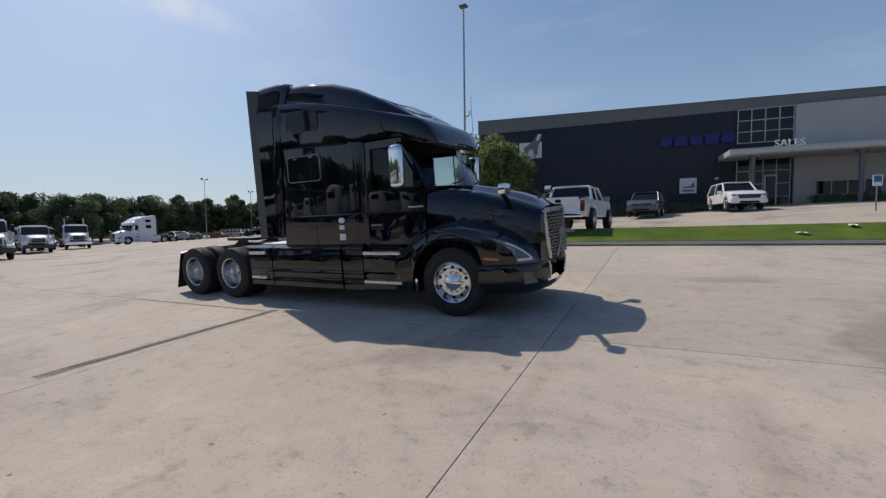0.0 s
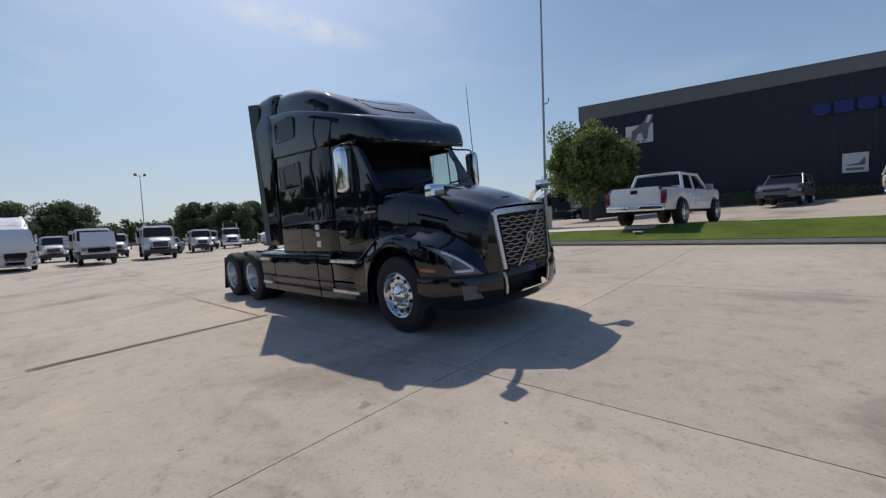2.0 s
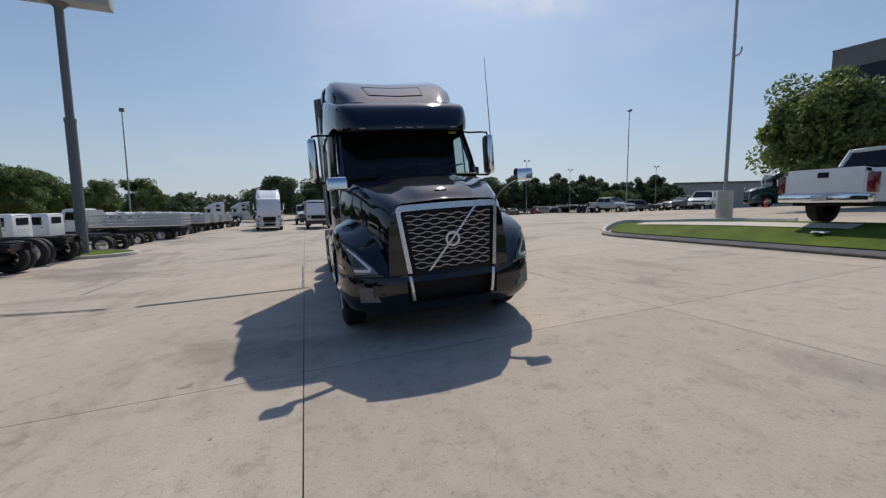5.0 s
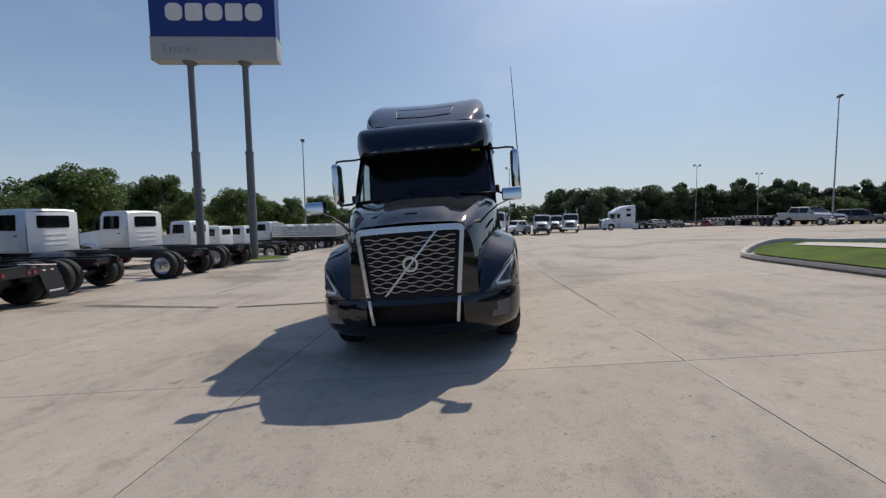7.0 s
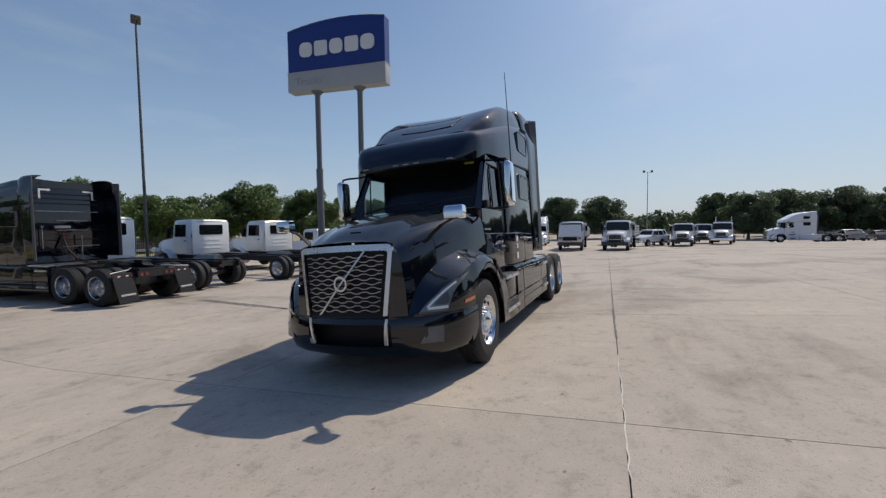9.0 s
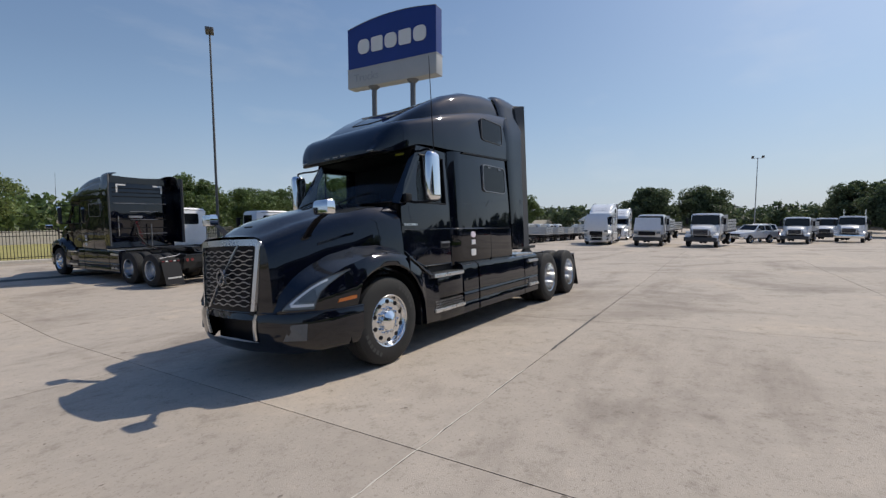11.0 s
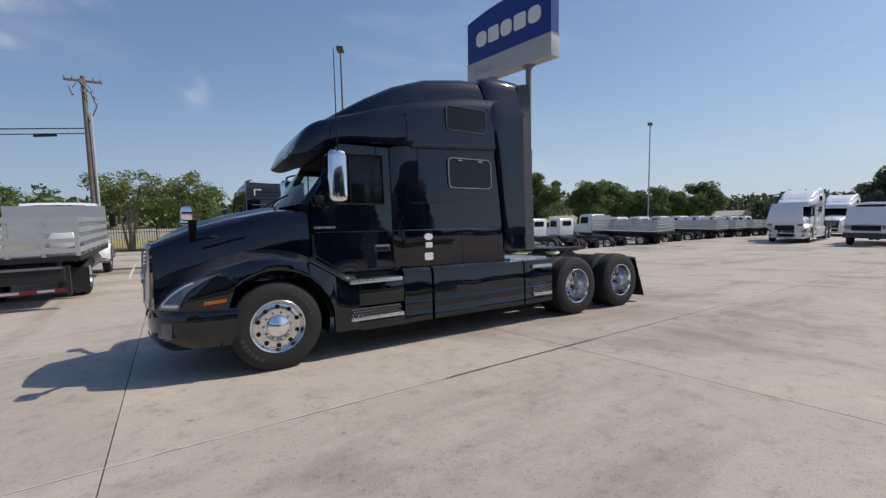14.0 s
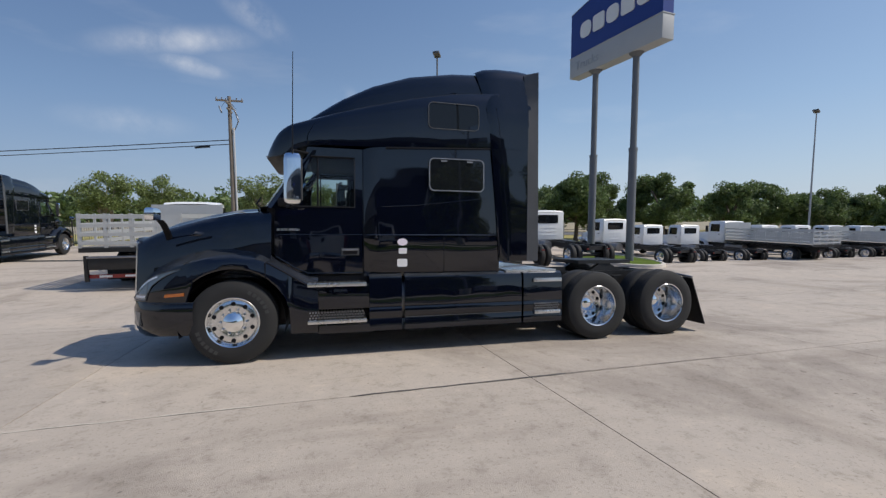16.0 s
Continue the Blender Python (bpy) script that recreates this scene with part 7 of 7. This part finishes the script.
def build_tree(m, label, h, w, seed, leaf, stems=1, leaves=9000, size=0.16, bare=0.28, group="trees", dense=0):
    rng = random.Random(seed)
    t = thing("tree", m, label, "tree", group)
    bm = bmesh.new()
    cl = []
    for k in range(stems):
        an = 2 * math.pi * k / max(stems, 1) + rng.random()
        lean = 0.0 if stems == 1 else 0.22
        p0 = Vector((0.1 * math.cos(an) * (stems > 1), 0.1 * math.sin(an) * (stems > 1), -0.1))
        top = Vector((lean * h * 0.5 * math.cos(an), lean * h * 0.5 * math.sin(an), h * (bare + 0.25)))
        r = 0.035 * h / (1 if stems == 1 else 2.2)
        mid = (p0 + top) / 2 + Vector((rng.uniform(-0.1, 0.1), rng.uniform(-0.1, 0.1), 0))
        rod(p0, mid, r, bm, r * 0.8, 8)
        rod(mid, top, r * 0.8, bm, r * 0.5, 8)
        n = 9 if stems == 1 else 4
        for i in range(n):
            a2 = 2 * math.pi * (i + rng.random()) / n
            base = p0.lerp(top, 0.55 + 0.45 * rng.random())
            reach = w * 0.5 * rng.uniform(0.45, 0.92)
            tip = Vector((math.cos(a2) * reach, math.sin(a2) * reach, h * rng.uniform(bare + 0.12, 0.88)))
            knee = base.lerp(tip, 0.5) + Vector((0, 0, 0.06 * h))
            rod(base, knee, r * 0.42, bm, r * 0.28, 6)
            rod(knee, tip, r * 0.28, bm, r * 0.10, 5)
            cl.append((*tip, w * rng.uniform(0.12, 0.20)))
            cl.append((*knee.lerp(tip, 0.6), w * rng.uniform(0.10, 0.18)))
    for i in range(14):
        a2, rr = rng.uniform(0, 6.28), w * 0.42 * math.sqrt(rng.random())
        zz = h * rng.uniform(bare + 0.15, 0.93)
        k = 1 - abs((zz / h - (bare + 0.35)) / (0.95 - bare)) ** 2 * 0.6
        cl.append((rr * k * math.cos(a2), rr * k * math.sin(a2), zz, w * rng.uniform(0.09, 0.17)))
    for i in range(dense):
        a2, up_, rr = rng.uniform(0, 6.28), rng.uniform(-1, 1), rng.uniform(0.55, 0.86)
        k = math.sqrt(1 - up_ * up_)
        cl.append((w * 0.47 * rr * k * math.cos(a2), w * 0.47 * rr * k * math.sin(a2), h * (0.5 + bare / 2 + (0.44 - bare / 2) * rr * up_), w * rng.uniform(0.08, 0.15)))
    cl.append((0, 0, h * 0.9, w * 0.13))
    part("trunk", bm, BARK if stems == 1 else PALE_BARK, t)
    v, f = leaf_cloud(cl, leaves, size, seed)
    crown = new("crown", mesh_of("crown", v, f, leaf))
    crown.parent = t
    return t


def grow(src, x, y, s, yaw, sz=None):
    c = copy_thing(src, on(x, y, yaw))
    c.scale = (s, s, sz or s)
    return c


build_tree(on(-9.3, 23.5), "dense round green tree in front of the dark building", 7.0, 6.5, 5, LEAF_LIGHT, leaves=52000, size=0.125, bare=0.13, group="", dense=70)
oak = build_tree(on(-25.18, -30.74), "broad green tree behind the parked lorries", 7.0, 7.6, 7, LEAF, leaves=26000, size=0.14, bare=0.14, dense=30)
oak2 = build_tree(on(-34.74, -29.62), "tall loose-crowned green tree behind the lorries", 7.3, 5.8, 11, LEAF, leaves=22000, size=0.13, bare=0.14, dense=16)
dark = build_tree(on(-81.73, 23.13), "dark round tree at the far edge of the lot", 7.6, 9.5, 13, LEAF_DARK, leaves=26000, size=0.20, bare=0.06, dense=40)
cedar = build_tree(on(-94.39, 51.27), "dark evergreen tree at the far edge of the lot", 8.5, 6.0, 17, LEAF_DARK, leaves=14000, size=0.20, bare=0.02, dense=20)
myrtle = build_tree(on(0.07, -25.84), "many-stemmed crape myrtle with pale trunks by the fence", 5.1, 3.9, 19, LEAF_LIGHT, stems=5, leaves=7500, size=0.085, bare=0.34)
for x, y, s, a in ((3.4, -25.88, 1.0, 70), (10.33, -27.4, 0.95, 30), (13.78, -27.71, 1.0, 200)):
    grow(myrtle, x, y, s, a)
for x, y, s, a in ((-45.49, -28.74, 0.95, 40), (-18.37, -31.35, 0.72, 200), (-12.77, -32.87, 0.85, 90), (-64.93, -35.68, 0.9, 120), (-72.21, -34.61, 0.9, 10), (-54.29, -29.7, 0.8, 240)):
    grow(oak, x, y, s, a)
for x, y, s, a in ((-30.24, -32.53, 0.85, 100), (-40.26, -26.8, 0.85, 150), (-49.79, -24.69, 0.8, 220), (-61.01, -24.1, 0.95, 300), (-23.83, -41.88, 0.85, 50), (-26.9, -40.37, 0.85, 10), (-35.41, -32.83, 0.9, 80)):
    grow(oak2, x, y, s, a)
for x, y, s, a in ((-79.38, -8.35, 1.06, 0), (-85.03, -0.3, 1.08, 70), (-103.89, 34.47, 1.24, 130), (-94.32, 40.37, 1.19, 200), (-106.81, 23.15, 1.24, 260), (-89.07, 30.2, 1.13, 40), (-98.31, -14.09, 0.86, 90)):
    grow(dark, x, y, s, a)
rr = random.Random(8)
for i in range(25):
    y = 45 + i * 2.15 + rr.uniform(-0.7, 0.7)
    grow(cedar, -97 + (y - 45) * 0.12 + rr.uniform(-4, 4), y, rr.uniform(0.85, 1.2), rr.uniform(0, 360), rr.uniform(0.85, 1.25))
for x, y in ((-90, 73), (-87, 77), (-94, 80), (-83, 72)):
    grow(oak, x, y, 0.82, x * 7)
# far woods beyond the road
rng = np.random.default_rng(4)
cl = []
for i in range(420):
    x = rng.uniform(-170, 120)
    y = -66 - rng.uniform(0, 26) - abs(x) * 0.03
    hgt = rng.uniform(3.2, 6.2) * (1.25 if i % 5 == 0 else 1)
    for k in range(3):
        cl.append((x + rng.uniform(-2, 2), y + rng.uniform(-2, 2), -0.5 + hgt * (0.35 + 0.27 * k), 2.4 - 0.4 * k))
v, f = leaf_cloud(cl, 60000, 0.5, 5)
tagged(new("woods", mesh_of("woods", v, f, LEAF)), "belt of green woodland beyond the road", "woods", kind="stuff")
cl = []
for i in range(260):
    y = rng.uniform(-60, 105)
    x = -125 - rng.uniform(0, 25)
    hgt = rng.uniform(3, 6)
    for k in range(3):
        cl.append((x + rng.uniform(-2, 2), y + rng.uniform(-2, 2), -1.2 + hgt * (0.35 + 0.27 * k), 2.6 - 0.4 * k))
v, f = leaf_cloud(cl, 36000, 0.6, 6)
tagged(new("woods_west", mesh_of("woods_west", v, f, LEAF_DARK)), "low belt of dark woodland on the western horizon", "woods", kind="stuff")
# clipped hedges along the building
for u0, u1, z0, z1, y0 in ((6.5, 15.8, 1.75, 2.45, -1.5), (20.2, 30, 1.9, 2.75, -1.6)):
    hd = thing("hedge", pose(-12.98, 29.13, -0.30, 0, 0, 6.98) @ Matrix.Scale(1.19, 4), "low clipped dark green hedge along the building wall", "hedge", "hedges")
    n = int((u1 - u0) / 0.35)
    cl = [(u0 + (u1 - u0) * i / n, y0 + dy, z, 0.34) for i in range(n + 1) for dy in (0, 0.4) for z in (z0 + 0.1, (z0 + z1) / 2, z1 - 0.25)]
    v, f = leaf_cloud(cl, 5200, 0.075, 9)
    o = new("leaves", mesh_of("leaves", v, f, LEAF_DARK))
    o.parent = hd
    part("core", box(u0, u1, y0 - 0.1, y0 + 0.5, z0 - 0.6, z1 - 0.2), LEAF_DARK, hd)

# ---- lot slabs, the nearest pieces of the pavement ----
sheet("pavement_joint", [x * 2.0 for x in range(-20, 10)], [y * 1.0 for y in range(-16, 8)] + [7.95], -0.022, SEALANT, "dark sealant in the joints of the concrete lot", "joint")
lot = thing("pavement_slabs", pose(0, 0, 0), "large pale concrete slabs with dark joints and tyre stains", "pavement", kind="structure")
SX, SY, YAW, GAP = 4.65, 4.31, radians(1.5), 0.005
cy, sy = math.cos(YAW), math.sin(YAW)
for i in range(-9, 4):
    for j in range(-4, 2):
        x0, x1, y0, y1 = i * SX + GAP, (i + 1) * SX - GAP, j * SY + GAP, (j + 1) * SY - GAP
        n = 6
        top = []
        for b in range(n + 1):
            row = []
            for a in range(n + 1):
                lx = x0 + (x1 - x0) * a / n
                far = (7.95 - 2.66 - lx * sy) / cy if j == 1 else y1
                near = (-15.05 - 2.66 - lx * sy) / cy if j == -4 else y0
                ly = near + (far - near) * b / n
                x, y = 1.41 + lx * cy - ly * sy, 2.66 + lx * sy + ly * cy
                row.append((x, y, height(x, y)))
            top.append(row)
        bm = loft(top)
        edge = [e for e in bm.edges if len(e.link_faces) == 1]
        ext = bmesh.ops.extrude_edge_only(bm, edges=edge)
        for vtx in [g for g in ext["geom"] if isinstance(g, bmesh.types.BMVert)]:
            vtx.co.z -= 0.05
        part("slab", bm, CONCRETE, lot, smooth=30)
